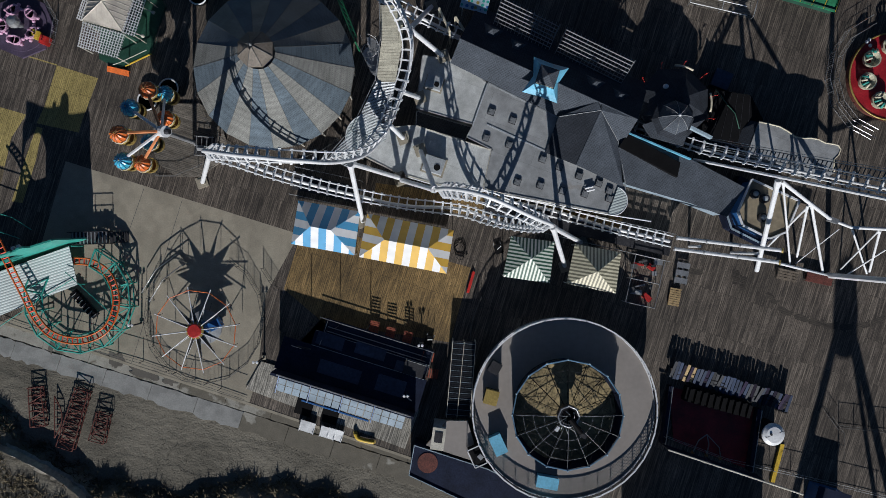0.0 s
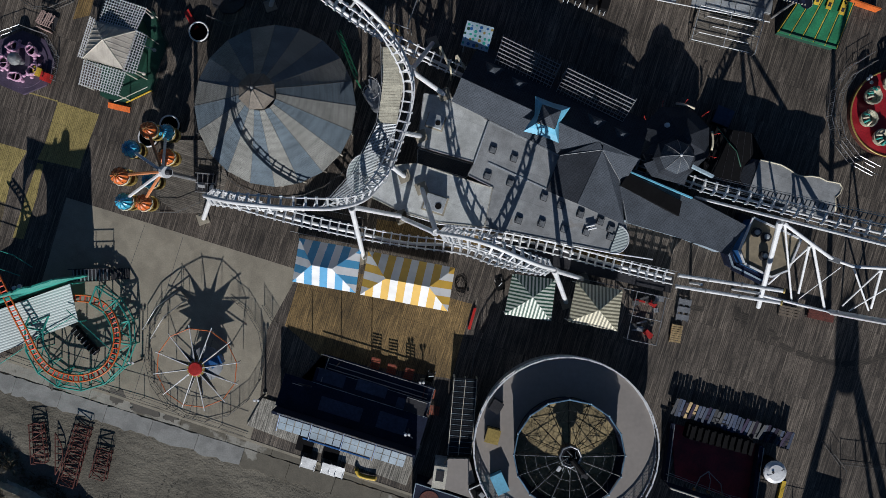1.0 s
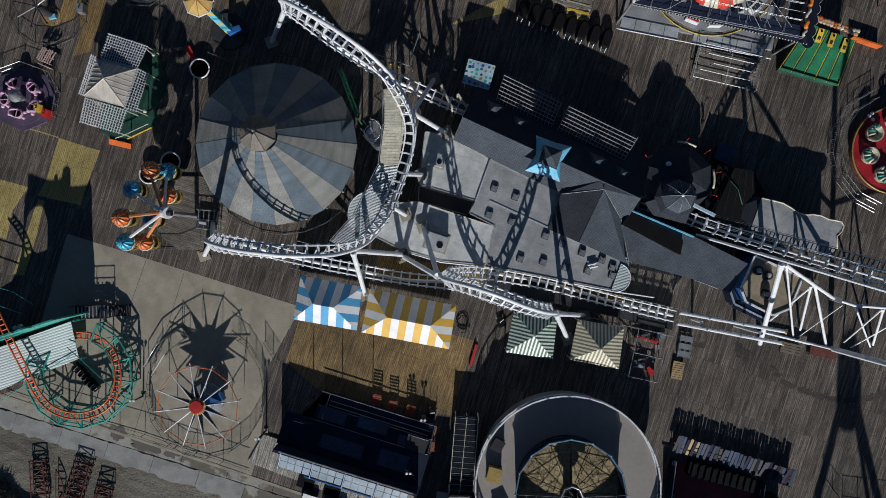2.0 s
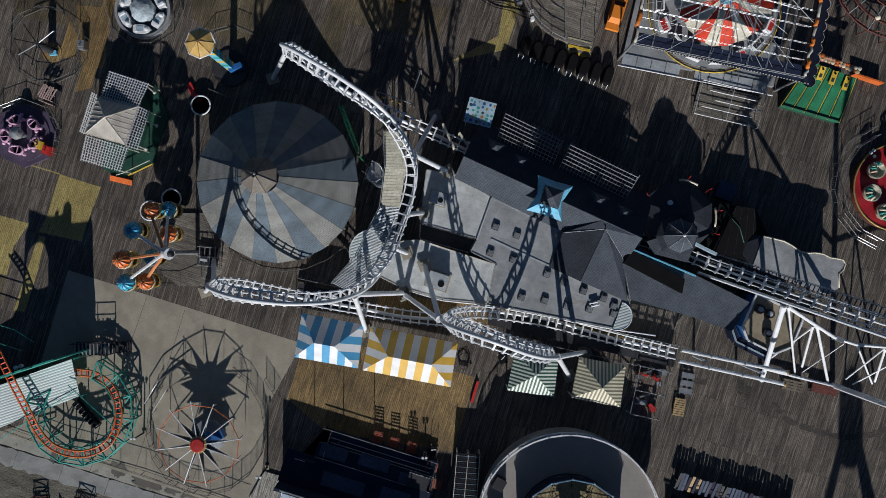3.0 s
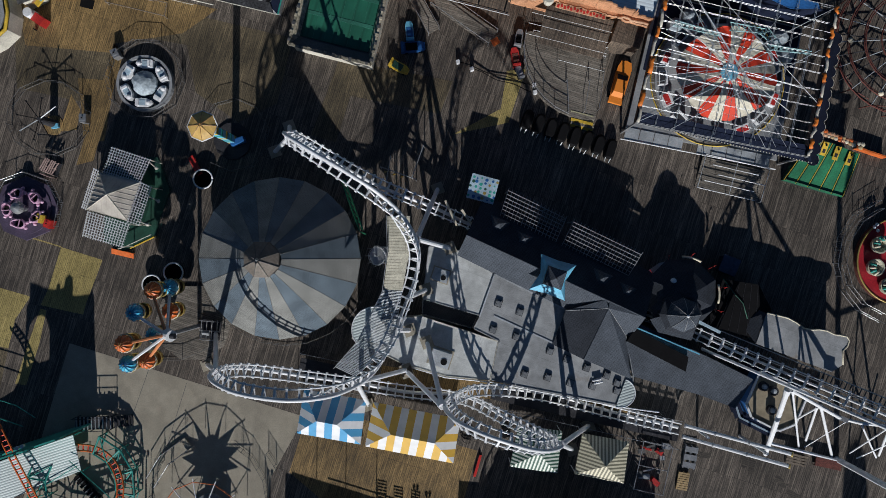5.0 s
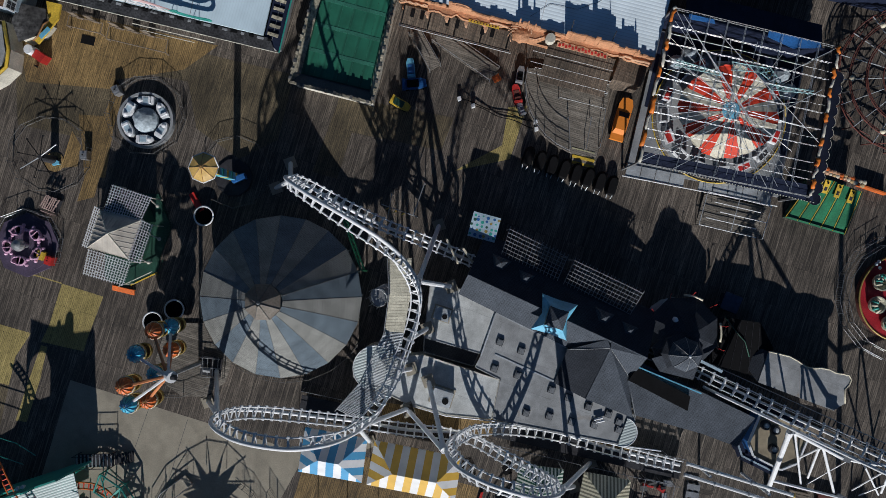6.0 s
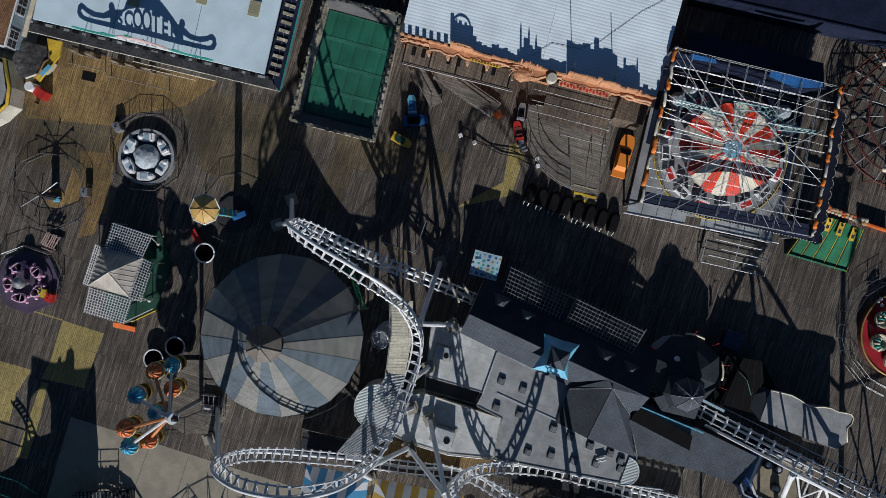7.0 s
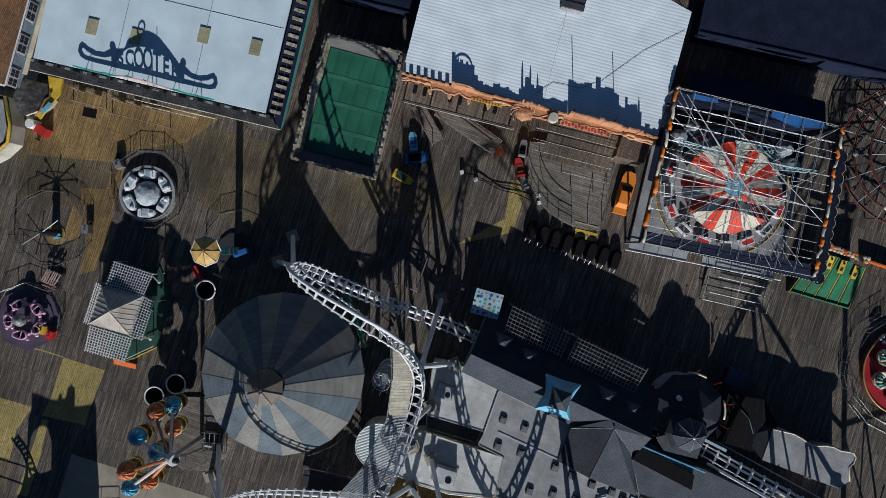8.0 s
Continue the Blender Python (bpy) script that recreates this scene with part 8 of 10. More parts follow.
    # speaker boxes and blue tarpaulin
    part("tarpaulin", slab(B(), [(34.3, 48.2, 5.9), (37.0, 47.0, 5.8), (40.0, 47.0, 5.9), (39.8, 47.6, 6.0), (34.4, 48.8, 6.0)], 0.05), "blue", t)
    part("tarpaulin", slab(B(), [(25.9, 50.1, 5.9), (28.7, 49.6, 5.9), (28.6, 50.0, 6.0), (26.0, 50.6, 6.0)], 0.05), "blue", t)
    for f, g in ((0.24, 0.86), (0.17, 0.78), (0.84, 0.86), (0.9, 0.76)):
        part("scenery_rock", lathe(B(), [(1.0, 0.5), (0.8, 1.4), (0.3, 2.0)], 7, Q(f, g, 0)[:2]), "stone_pale", t)
    return t


music_ride()


def ride_steps(x, y, rz, w, n, label):
    t = thing("ride_steps", label, "stairs", at=(x, y, 0), rz=rz)
    for i in range(n):
        part("step", box(B(), (0, -0.32 * i, 0.5 - 0.5 * (i + 0.5) / n), (w, 0.3, 0.06)), "deck_cross", t)
    for k, (u, v) in enumerate(((-0.5, 0.5), (-0.36, 0.36), (-0.24, 0.5), (-0.42, 0.36), (-0.5, 0.4))):
        y0 = 0.3 - (0.32 * n + 0.3) * k / 4
        part("cross_rail", bar(B(), (u * w, y0, 1.42 - 0.1 * k), (v * w, y0, 1.42 - 0.1 * k), 0.05, 5), "white", t)
        part("post", bar(B(), (u * w, y0, 0), (u * w, y0, 1.42 - 0.1 * k), 0.04, 5), "steel", t)
    for s in (-w / 2, 0, w / 2):
        part("handrail", bar(B(), (s, 0.3, 1.4), (s, -0.32 * n, 1.0), 0.04, 5), "pale_steel", t)
        part("post", bar(B(), (s, -0.32 * n, 0), (s, -0.32 * n, 1.0), 0.04, 5), "steel", t)
        part("post", bar(B(), (s, 0.3, 0), (s, 0.3, 1.4), 0.04, 5), "steel", t)
    return t


ride_steps(33.4, 31.0, -13, 7.4, 11, "wide grey steel steps with tube handrails before the whirl ride")


def green_shed():
    t = thing("green_shed", "green sheet-roofed shed with yellow ribs and name boards", "shed")
    c = [(41.5, 33.95), (46.5, 32.05), (45.5, 27.3), (38.8, 29.25)]
    part("wall", prism(B(), shrink(c, 0.2), 0, 1.3, top=False), "dkgreen", t)
    part("roof", slab(B(), [(*c[3], 1.0), (*c[2], 1.0), (*c[1], 2.4), (*c[0], 2.4)], 0.1), "green", t)
    for k in range(6):
        f = k / 5
        a = Vector((*c[3], 1.05)).lerp(Vector((*c[2], 1.05)), f)
        b = Vector((*c[0], 2.45)).lerp(Vector((*c[1], 2.45)), f)
        part("rib", bar(B(), a, b, 0.045, 5), "yellow", t)
        side = Vector((0.16, 0.0, -0.01))
        part("rib_joint", bar(B(), a + side, b + side, 0.05, 4), "dkgreen", t)
    for x, y in ((42.6, 32.6), (43.95, 32.1), (45.4, 31.5)):
        board = part("name_board", box(B(), (x, y, 2.42), (0.62, 1.5, 0.08), -14, 0, 12), "yellow", t)
        part("board_mark", lathe(B(), [(0.13, 2.66), (0.13, 2.68), (0.02, 2.681)], 10, (x + 0.1, y + 0.4)), "black", board)
        part("board_mark", box(B(), (x - 0.05, y - 0.25, 2.43), (0.3, 0.4, 0.02), -14, 0, 12), "dark", board)
    # painted scenery board above the counter, in many small pieces
    rr = random.Random(12)
    a, b, c1, d1 = (Vector((*p, 2.62)) for p in ((41.55, 35.0), (47.05, 33.1), (46.6, 32.5), (41.65, 34.3)))
    board = part("scenery_board", slab(B(), [a, d1, c1, b], 0.12), "rust", t)
    for k in range(13):
        f = (k + 0.5) / 13
        for g in (0.28, 0.72):
            p = a.lerp(b, f).lerp(d1.lerp(c1, f), g + rr.uniform(-0.12, 0.12))
            part("painted_piece", lathe(B(), [(rr.uniform(0.16, 0.3), 2.62), (0.14, 2.66 + rr.uniform(0, 0.03)), (0.03, 2.7)], 7, (p.x, p.y)), rr.choice(("salmon_pale", "cream", "orange", "salmon", "pallet")), board)
    part("counter_edge", edge_box(B(), (47.3, 33.0), (50.6, 31.9), 0.0, 1.0, 0.16), "orange", t, "orange painted counter edge")
    return t


green_shed()

# ---------------------------------------------------------------- midway pieces
def dotted_canopy():
    t = thing("canopy", "pale blue square canopy with blue, teal and gold dots", "canopy", at=(4.35, 28.0, 0), rz=-15)
    part("top", box(B(), (0, 0, 3.25), (3.1, 2.8, 0.12)), "boat_pale", t)
    rng = random.Random(3)
    for i in range(30):
        x, y, r = -1.3 + 0.52 * (i % 6) + rng.uniform(-0.14, 0.14), -1.1 + 0.55 * (i // 6) + rng.uniform(-0.14, 0.14), rng.choice((0.1, 0.15, 0.19))
        part("dot", lathe(B(), [(r, 3.312), (r * 0.9, 3.318)], 12, (x, y)), rng.choice(("blue", "blue", "blue", "teal", "teal", "dkgreen", "gold")), t)
    for x in (-1.3, 1.3):
        for y in (-1.15, 1.15):
            part("post", bar(B(), (x, y, 0), (x, y, 3.2), 0.05, 5), "white", t)
    return t


dotted_canopy()


def lattice(name, label, a, b, c, d, z, step=0.42):
    """Pergola of crossing laths between four plan corners, on posts."""
    t = thing(name, label, "pergola")
    a, b, c, d = (Vector((*p, 0)) for p in (a, b, c, d))
    n = int((b - a).length / step)
    k = int((d - a).length / step)
    for i in range(n + 1):
        p, q = a.lerp(b, i / n), d.lerp(c, i / n)
        e = (p - q).normalized() * 0.35
        part("rafter", edge_box(B(), (p + e)[:2], (q - e)[:2], z, z + 0.12, 0.06), "grey", t)
    for j in range(k + 1):
        p, q = a.lerp(d, j / k), b.lerp(c, j / k)
        part("lath", edge_box(B(), p[:2], q[:2], z + 0.124, z + 0.3, 0.05), "grey", t)
    for f in (0, 0.33, 0.66, 1):
        p = a.lerp(b, f)
        part("post", bar(B(), (p.x, p.y, 0), (p.x, p.y, z), 0.08, 6), "grey", t)
    return t


lattice("pergola", "pale grey lattice pergola along the shaded station front", (7.15, 27.75), (13.5, 24.65), (12.5, 22.35), (6.35, 25.3), 3.62)
lattice("pergola", "pale grey lattice pergola along the shaded station front", (14.3, 24.3), (21.8, 20.7), (20.4, 18.4), (13.2, 22.0), 3.66)


def round_kiosk():
    """Dark round-roofed corner of the station with flags, and its grey lantern."""
    t = thing("corner_pavilion", "dark shingled round corner pavilion with small red flags", "pavilion", at=(26.4, 16.4, 0))
    part("wall", lathe(B(), [(3.6, 0), (3.6, 3.2)], 16, cap=False), "slate_blue", t)
    part("roof", lathe(B(), [(4.1, 3.2), (2.6, 4.3), (0.3, 5.3)], 8, a0=0.39), "slate_dark", t)
    part("ball", lathe(B(), [(0.15, 3.6), (0.32, 4.4), (0.2, 4.85)], 10, (-1.3, 1.5)), "white", t)
    for i in range(7):
        a = radians(-25 + 34 * i)
        part("flag_pole", bar(B(), (4.0 * math.cos(a), 4.0 * math.sin(a), 3.3), (4.55 * math.cos(a), 4.55 * math.sin(a), 4.0), 0.025, 4), "red", t)
        part("flag", slab(B(), [(4.55 * math.cos(a), 4.55 * math.sin(a), 4.0), (4.6 * math.cos(a) + 0.2, 4.6 * math.sin(a) + 0.05, 3.95), (4.5 * math.cos(a), 4.5 * math.sin(a) - 0.12, 3.9)], 0.02), "red", t)
    for a0 in (60, -15):
        part("crest", hose(B(), [(4.1 * math.cos(radians(a0 + k)), 4.1 * math.sin(radians(a0 + k)), 3.5) for k in range(0, 36, 6)], 0.13, 5), "cream", t)
    lan = thing("roof_lantern", "small grey faceted roof lantern by the track's opening", "lantern", at=(25.75, 14.3, 0))
    part("drum", lathe(B(), [(2.5, 3.0), (2.3, 4.9), (1.6, 5.3), (1.5, 5.75)], 8, cap=False), "slate_dark", lan)
    part("cap", lathe(B(), [(1.85, 5.65), (1.5, 6.15), (0.85, 6.65), (0.12, 6.95)], 8), "slate", lan)
    part("knob", lathe(B(), [(0.14, 6.9), (0.18, 7.02), (0.05, 7.15)], 8), "white", lan)
    for k in range(8):
        a = 2 * math.pi * k / 8
        part("cap_hip", hose(B(), [(r * math.cos(a), r * math.sin(a), z) for r, z in ((1.85, 5.7), (1.5, 6.18), (0.85, 6.68), (0.12, 6.98))], 0.03, 4), "grey", lan)
    for a0, a1, z in ((100, 170, 5.2), (170, 235, 5.0), (10, 60, 5.0)):
        q = [(math.cos(radians(a)), math.sin(radians(a))) for a in (a0, a1)]
        part("shoulder", slab(B(), [(*[1.1 * k for k in q[0]], z), (*[1.1 * k for k in q[1]], z), (*[3.1 * k for k in q[1]], z - 1.1), (*[3.1 * k for k in q[0]], z - 1.1)], 0.15), "slate_dark", lan)
    part("hood", slab(B(), [(-3.2, -0.6, 4.6), (-2.4, -2.0, 4.7), (1.2, -2.9, 4.7), (1.8, -1.0, 4.9), (-0.8, 0.2, 5.1)], 0.2), "slate", lan)
    return t


round_kiosk()


def wavy_roof():
    t = thing("scalloped_canopy", "grey flat canopy with a wavy cream front edge", "canopy")
    pts = [(35.8, 14.3), (34.6, 10.9), (42.9, 7.8), (44.15, 8.6)]
    front = [(44.1, 10.1), (44.6, 10.6), (44.85, 11.2), (44.6, 11.7), (43.9, 11.85), (43.2, 11.95), (42.4, 12.35), (41.5, 12.5), (40.7, 12.45), (39.9, 12.6), (39.0, 13.25), (38.1, 13.75), (36.9, 14.05)]
    part("top", prism(B(), pts + front, 3.2, 3.4), "felt", t)
    part("edge", hose(B(), [(x, y, 3.42) for x, y in [pts[-1]] + front + [pts[0]]], 0.09, 5), "cream", t)
    part("wall", prism(B(), shrink(pts + front, 0.6), 0, 3.2, top=False), "grey", t)
    part("drop", slab(B(), [(33.3, 13.2, 2.4), (34.55, 11.0, 3.3), (35.75, 14.3, 3.3), (34.9, 14.7, 2.4)], 0.1), "slate_dark", t)
    return t


wavy_roof()


def octagon_booth():
    t = thing("octagon_booth", "octagonal booth with flat tan roof, white curb and blue apron", "booth")
    pts = [(34.95, 7.9), (40.25, 5.5), (38.85, 2.05), (37.0, 1.3), (34.0, 2.8), (33.45, 4.25)]
    part("wall", prism(B(), shrink(pts, 0.2), 0, 3.4, top=False), "blue", t)
    part("roof", prism(B(), pts, 3.4, 3.5), "tan_roof", t)
    for p, q in edges_of(pts):
        part("curb", edge_box(B(), p, q, 3.503, 3.72, 0.2, -0.1), "white", t)
    for p, q in list(edges_of(shrink(pts, -0.8)))[3:5]:
        part("apron", edge_box(B(), p, q, 2.2, 2.4, 0.9), "navy", t)
        part("apron_trim", edge_box(B(), p, q, 2.41, 2.5, 0.2), "slate_blue", t)
    part("base_wall", prism(B(), shrink(pts, -0.7), 0, 1.2), "navy", t)
    for x, y in ((35.3, 6.25), (36.35, 5.75), (36.15, 3.65)):
        f = part("roof_fan", lathe(B(), [(0.55, 3.5), (0.5, 3.95), (0.36, 3.95), (0.36, 3.75)], 16, (x, y)), "dark", t)
        part("fan_head", lathe(B(), [(0.3, 3.78), (0.28, 4.02), (0.1, 4.06)], 12, (x, y)), "pale_steel", f)
    return t


octagon_booth()


def curved_sheet_roof(x, y, r, z, rz, label, span=180):
    """Round-ended white sheet roof, sloping outwards."""
    t = thing("rounded_roof", label, "roof", at=(x, y, 0), rz=rz)
    n = 14
    bm = B()
    a = [radians(span * i / n) for i in range(n + 1)]
    slab(bm, [(r * math.cos(k), r * math.sin(k), z - 0.5) for k in a] + [(0, 0, z)] if span < 180 else [(r * math.cos(k), r * math.sin(k), z) for k in a], 0.12)
    part("sheet", bm, "white_sheet_l", t)
    part("edge", hose(B(), [(r * math.cos(k), r * math.sin(k), z) for k in a], 0.06, 5), "white", t)
    part("wall", prism(B(), [(r * 0.94 * math.cos(k), r * 0.94 * math.sin(k)) for k in a], 0, z - 0.15, top=False), "offwhite", t)
    return t


curved_sheet_roof(-7.6, 12.4, 2.5, 4.0, 62, "rounded white corrugated roof end beside the walkway")
curved_sheet_roof(19.6, 5.45, 1.6, 3.75, -110, "rounded white corrugated roof end of the station")


def low_platform():
    """The grey brake platform under the track, and the canopy by the loop."""
    t = thing("brake_platform", "grey steel service platform under the coaster track", "platform")
    for a, b in (((-16.6, 7.8), (-9.0, 6.2)), ((5.6, 5.0), (27.0, 0.2))):
        part("grating", edge_box(B(), a, b, 0.9, 1.0, 1.9), "dark", t)
        v = Vector((b[0] - a[0], b[1] - a[1], 0)).normalized()
        s = Vector((v.y, -v.x, 0))
        for sg in (-1.6, 1.6):
            part("handrail", bar(B(), (a[0] + s.x * sg, a[1] + s.y * sg, 1.9), (b[0] + s.x * sg, b[1] + s.y * sg, 1.9), 0.03, 5), "steel", t)
        n = int((Vector(b) - Vector(a)).length / 2)
        for i in range(n + 1):
            x, y = a[0] + (b[0] - a[0]) * i / n, a[1] + (b[1] - a[1]) * i / n
            for sg in (-1.6, 1.6):
                part("post", bar(B(), (x + s.x * sg, y + s.y * sg, 0), (x + s.x * sg, y + s.y * sg, 1.9), 0.03, 4), "steel", t)
    part("leg_block", box(B(), (6, 4.9, 0.45), (1, 1, 0.9), -13), "concrete", t)
    return t


low_platform()


# ---------------------------------------------------------------- stage and small rides in the north
def stage():
    t = thing("boarded_stage", "round-fronted boarded stage with pipe railings and yellow steps", "stage")
    pts = [(9.9, 46.4)] + [(17.0 + 7.9 * math.cos(radians(a)), 44.2 + 8.0 * math.sin(radians(a))) for a in range(165, 262, 12)] + [(17.4, 36.2), (19.2, 45.3)]
    part("floor", prism(B(), pts, 0, 0.6), "deck_cross", t)
    for k in range(4):
        part("step", box(B(), (15.9, 36.0 - 0.32 * k, 0.5 - 0.13 * k), (2.6, 0.32, 0.1), -14), "yellow" if k % 2 == 0 else "deck_cross", t)
    for p, q in zip(pts[1:8], pts[2:9]):
        part("rail", bar(B(), (*p, 1.6), (*q, 1.6), 0.04, 5), "steel", t)
        part("post", bar(B(), (*p, 0.5), (*p, 1.6), 0.04, 5), "steel", t)
    for k in range(5):
        part("yellow_tread", box(B(), (15.9 + 0.03 * k, 36.9 - 0.3 * k, 0.63 - 0.1 * k), (2.7, 0.14, 0.05), -14), "dull_yellow", t)
    for p, q in zip(pts[1:8], pts[2:9]):
        part("mid_rail", bar(B(), (*p, 1.1), (*q, 1.1), 0.03, 4), "dark", t)
    part("inner_rail", hose(B(), [(17.0 + 6.6 * math.cos(radians(a)), 44.2 + 6.7 * math.sin(radians(a)), 1.6) for a in range(172, 250, 9)], 0.04, 5), "dark", t)
    for a, b in (((10.2, 46.2), (18.6, 44.2)), ((12.6, 44.6), (18.4, 43.2)), ((13.0, 42.8), (18.2, 41.5)), ((14.0, 40.6), (14.2, 37.0)), ((16.6, 40.6), (16.0, 37.0)), ((18.2, 41.5), (17.6, 37.2))):
        part("queue_rail", bar(B(), (*a, 1.6), (*b, 1.6), 0.04, 5), "steel", t)
        for p in (a, b):
            part("post", bar(B(), (*p, 0.5), (*p, 1.6), 0.04, 5), "steel", t)
    return t


stage()


def little_car(x, y, rz, body, label, length=2.4, seats="dkgreen", name="ride_car"):
    t = thing(name, label, "ride car", "small ride cars", at=(x, y, 0), rz=rz)
    w = length * 0.42
    bm = B()
    prism(bm, [(-length / 2, -w / 2), (length * 0.3, -w / 2), (length / 2, -w * 0.3), (length / 2, w * 0.3), (length * 0.3, w / 2), (-length / 2, w / 2)], 0.2, 0.75)
    box(bm, (-length * 0.42, 0, 0.9), (length * 0.1, w, 0.4))
    part("body", bm, body, t)
    part("cockpit", box(B(), (-0.1, 0, 0.76), (length * 0.45, w * 0.75, 0.06)), seats, t)
    part("seat", box(B(), (-length * 0.25, 0, 0.85), (0.3, w * 0.7, 0.3)), seats, t)
    for sx in (-0.3, 0.3):
        for sy in (-1, 1):
            part("wheel", bar(B(), (sx * length, sy * w * 0.5 - 0.05, 0.22), (sx * length, sy * w * 0.5 + 0.05, 0.22), 0.22, 10), "black", t)
    return t


little_car(-5.2, 42.3, -28, "yellow", "yellow kiddie car with green seat parked by the arcade")
little_car(-3.6, 44.6, 5, "blue", "blue kiddie car in the shade of the arcade", 2.8, "black")
little_car(-4.0, 46.4, 95, "sky_blue", "sky-blue kiddie car in the shade", 2.2, "blue")
little_car(8.6, 45.6, 80, "steel", "grey dark-ride car on its rail", 2.0, "black")
little_car(8.2, 43.4, 100, "red", "red dark-ride car on its rail", 2.2, "rust")
little_car(8.7, 41.7, 112, "steel", "grey dark-ride car on its rail", 1.6, "grey")


def orange_car():
    t = thing("parked_car", "bright orange sports car parked beside the stage", "car", at=(20.3, 40.5, 0), rz=74)
    bm = B()
    prism(bm, [(-2.1, -0.75), (1.4, -0.78), (2.0, -0.55), (2.1, 0), (2.0, 0.55), (1.4, 0.78), (-2.1, 0.75)], 0.3, 0.78)
    part("body", bm, "car_orange", t)
    cb = B()
    lo = [(-1.5, -0.68, 0.78), (0.7, -0.68, 0.78), (0.7, 0.68, 0.78), (-1.5, 0.68, 0.78)]
    hi = [(-1.1, -0.55, 1.22), (0.1, -0.55, 1.22), (0.1, 0.55, 1.22), (-1.1, 0.55, 1.22)]
    a, b = [cb.verts.new(p) for p in lo], [cb.verts.new(p) for p in hi]
    for i in range(4):
        cb.faces.new((a[i], a[(i + 1) % 4], b[(i + 1) % 4], b[i]))
    cb.faces.new(b)
    cabin = part("cabin", cb, "car_orange", t)
    part("windscreen", slab(B(), [(0.14, -0.5, 1.21), (0.68, -0.6, 0.82), (0.68, 0.6, 0.82), (0.14, 0.5, 1.21)], 0.03), "dark", cabin)
    for x in (-1.3, 1.3):
        for y in (-0.72, 0.72):
            part("wheel", bar(B(), (x, y - 0.1, 0.32), (x, y + 0.1, 0.32), 0.32, 14), "black", t)
    return t


orange_car().scale = (1.2, 1.05, 1.0)


def covered_ride_car(x, y, rz):
    """Black covered ride car with rounded nose and steel coupling bars."""
    t = thing("ride_car", "black covered ride car parked in a row before the stage", "ride car", at=(x, y, 0), rz=rz)
    tagged(t, "black covered ride car parked in a row before the stage", "ride car", group="covered ride cars in a row")
    out = [(-0.5, -1.0), (0.5, -1.0), (0.6, -0.6), (0.6, 0.7), (0.45, 1.15), (0.15, 1.35), (-0.15, 1.35), (-0.45, 1.15), (-0.6, 0.7), (-0.6, -0.6)]
    part("body", prism(B(), out, 0.15, 0.55), "black", t)
    bm = B()
    lo = [bm.verts.new((u, v, 0.55)) for u, v in out]
    hi = [bm.verts.new((u * 0.72, v * 0.8 - 0.05, 0.95)) for u, v in out]
    for i in range(len(out)):
        k = (i + 1) % len(out)
        bm.faces.new((lo[i], lo[k], hi[k], hi[i]))
    bm.faces.new(hi)
    part("cover", bm, "black", t)
    for s in (-0.3, 0.3):
        part("coupling_bar", bar(B(), (s, -0.95, 0.6), (s * 0.8, -1.4, 0.3), 0.05, 5), "pale_steel", t)
        part("wheel", bar(B(), (s * 1.5, 0.5, 0.16), (s * 1.9, 0.5, 0.16), 0.16, 10), "dark", t)


for i in range(8):
    covered_ride_car(9.55 + 1.375 * i, 36.1 - 0.48 * i, -19 + (i * 7) % 5 - 2)


def bollard_lines():
    t = thing("rope_barrier", "rope barrier sagging between white bollards", "barrier")
    for a, b in (((1.6, 42.9), (10.4, 40.2)), ((3.2, 42.1), (10.5, 39.4))):
        pts = []
        for i in range(13):
            f = i / 12
            pts.append((a[0] + (b[0] - a[0]) * f, a[1] + (b[1] - a[1]) * f + 0.12 * math.sin(f * 12), 0.55 - 0.4 * math.sin(math.pi * f)))
        part("rope", hose(B(), pts, 0.05, 4), "black", t)
        for p in (a, b):
            part("bollard", box(B(), (*p, 0.35), (0.4, 0.4, 0.7), 15), "white", t)
    return t


bollard_lines()


def walkway_ramp():
    t = thing("queue_ramp", "dark boarded queue ramp with steel rails", "ramp")
    for a, b, w in (((-1.0, 50.2), (5.6, 45.6), 1.9), ((-3.6, 50.6), (-1.2, 46.4), 1.4)):
        part("floor_panel", edge_box(B(), a, b, 0.5, 0.62, w), "deck_cross", t)
        v = Vector((b[0] - a[0], b[1] - a[1], 0)).normalized()
        s = Vector((v.y, -v.x, 0)) * w / 2
        for sg in (-1, 1):
            part("rail", bar(B(), (a[0] + s.x * sg, a[1] + s.y * sg, 1.5), (b[0] + s.x * sg, b[1] + s.y * sg, 1.4), 0.04, 5), "steel", t)
            for p in (a, b):
                part("post", bar(B(), (p[0] + s.x * sg, p[1] + s.y * sg, 0), (p[0] + s.x * sg, p[1] + s.y * sg, 1.5), 0.04, 4), "steel", t)
    part("landing", box(B(), (5.9, 45.2, 0.6), (0.9, 0.8, 0.1), 30), "orange", t)
    return t


walkway_ramp()


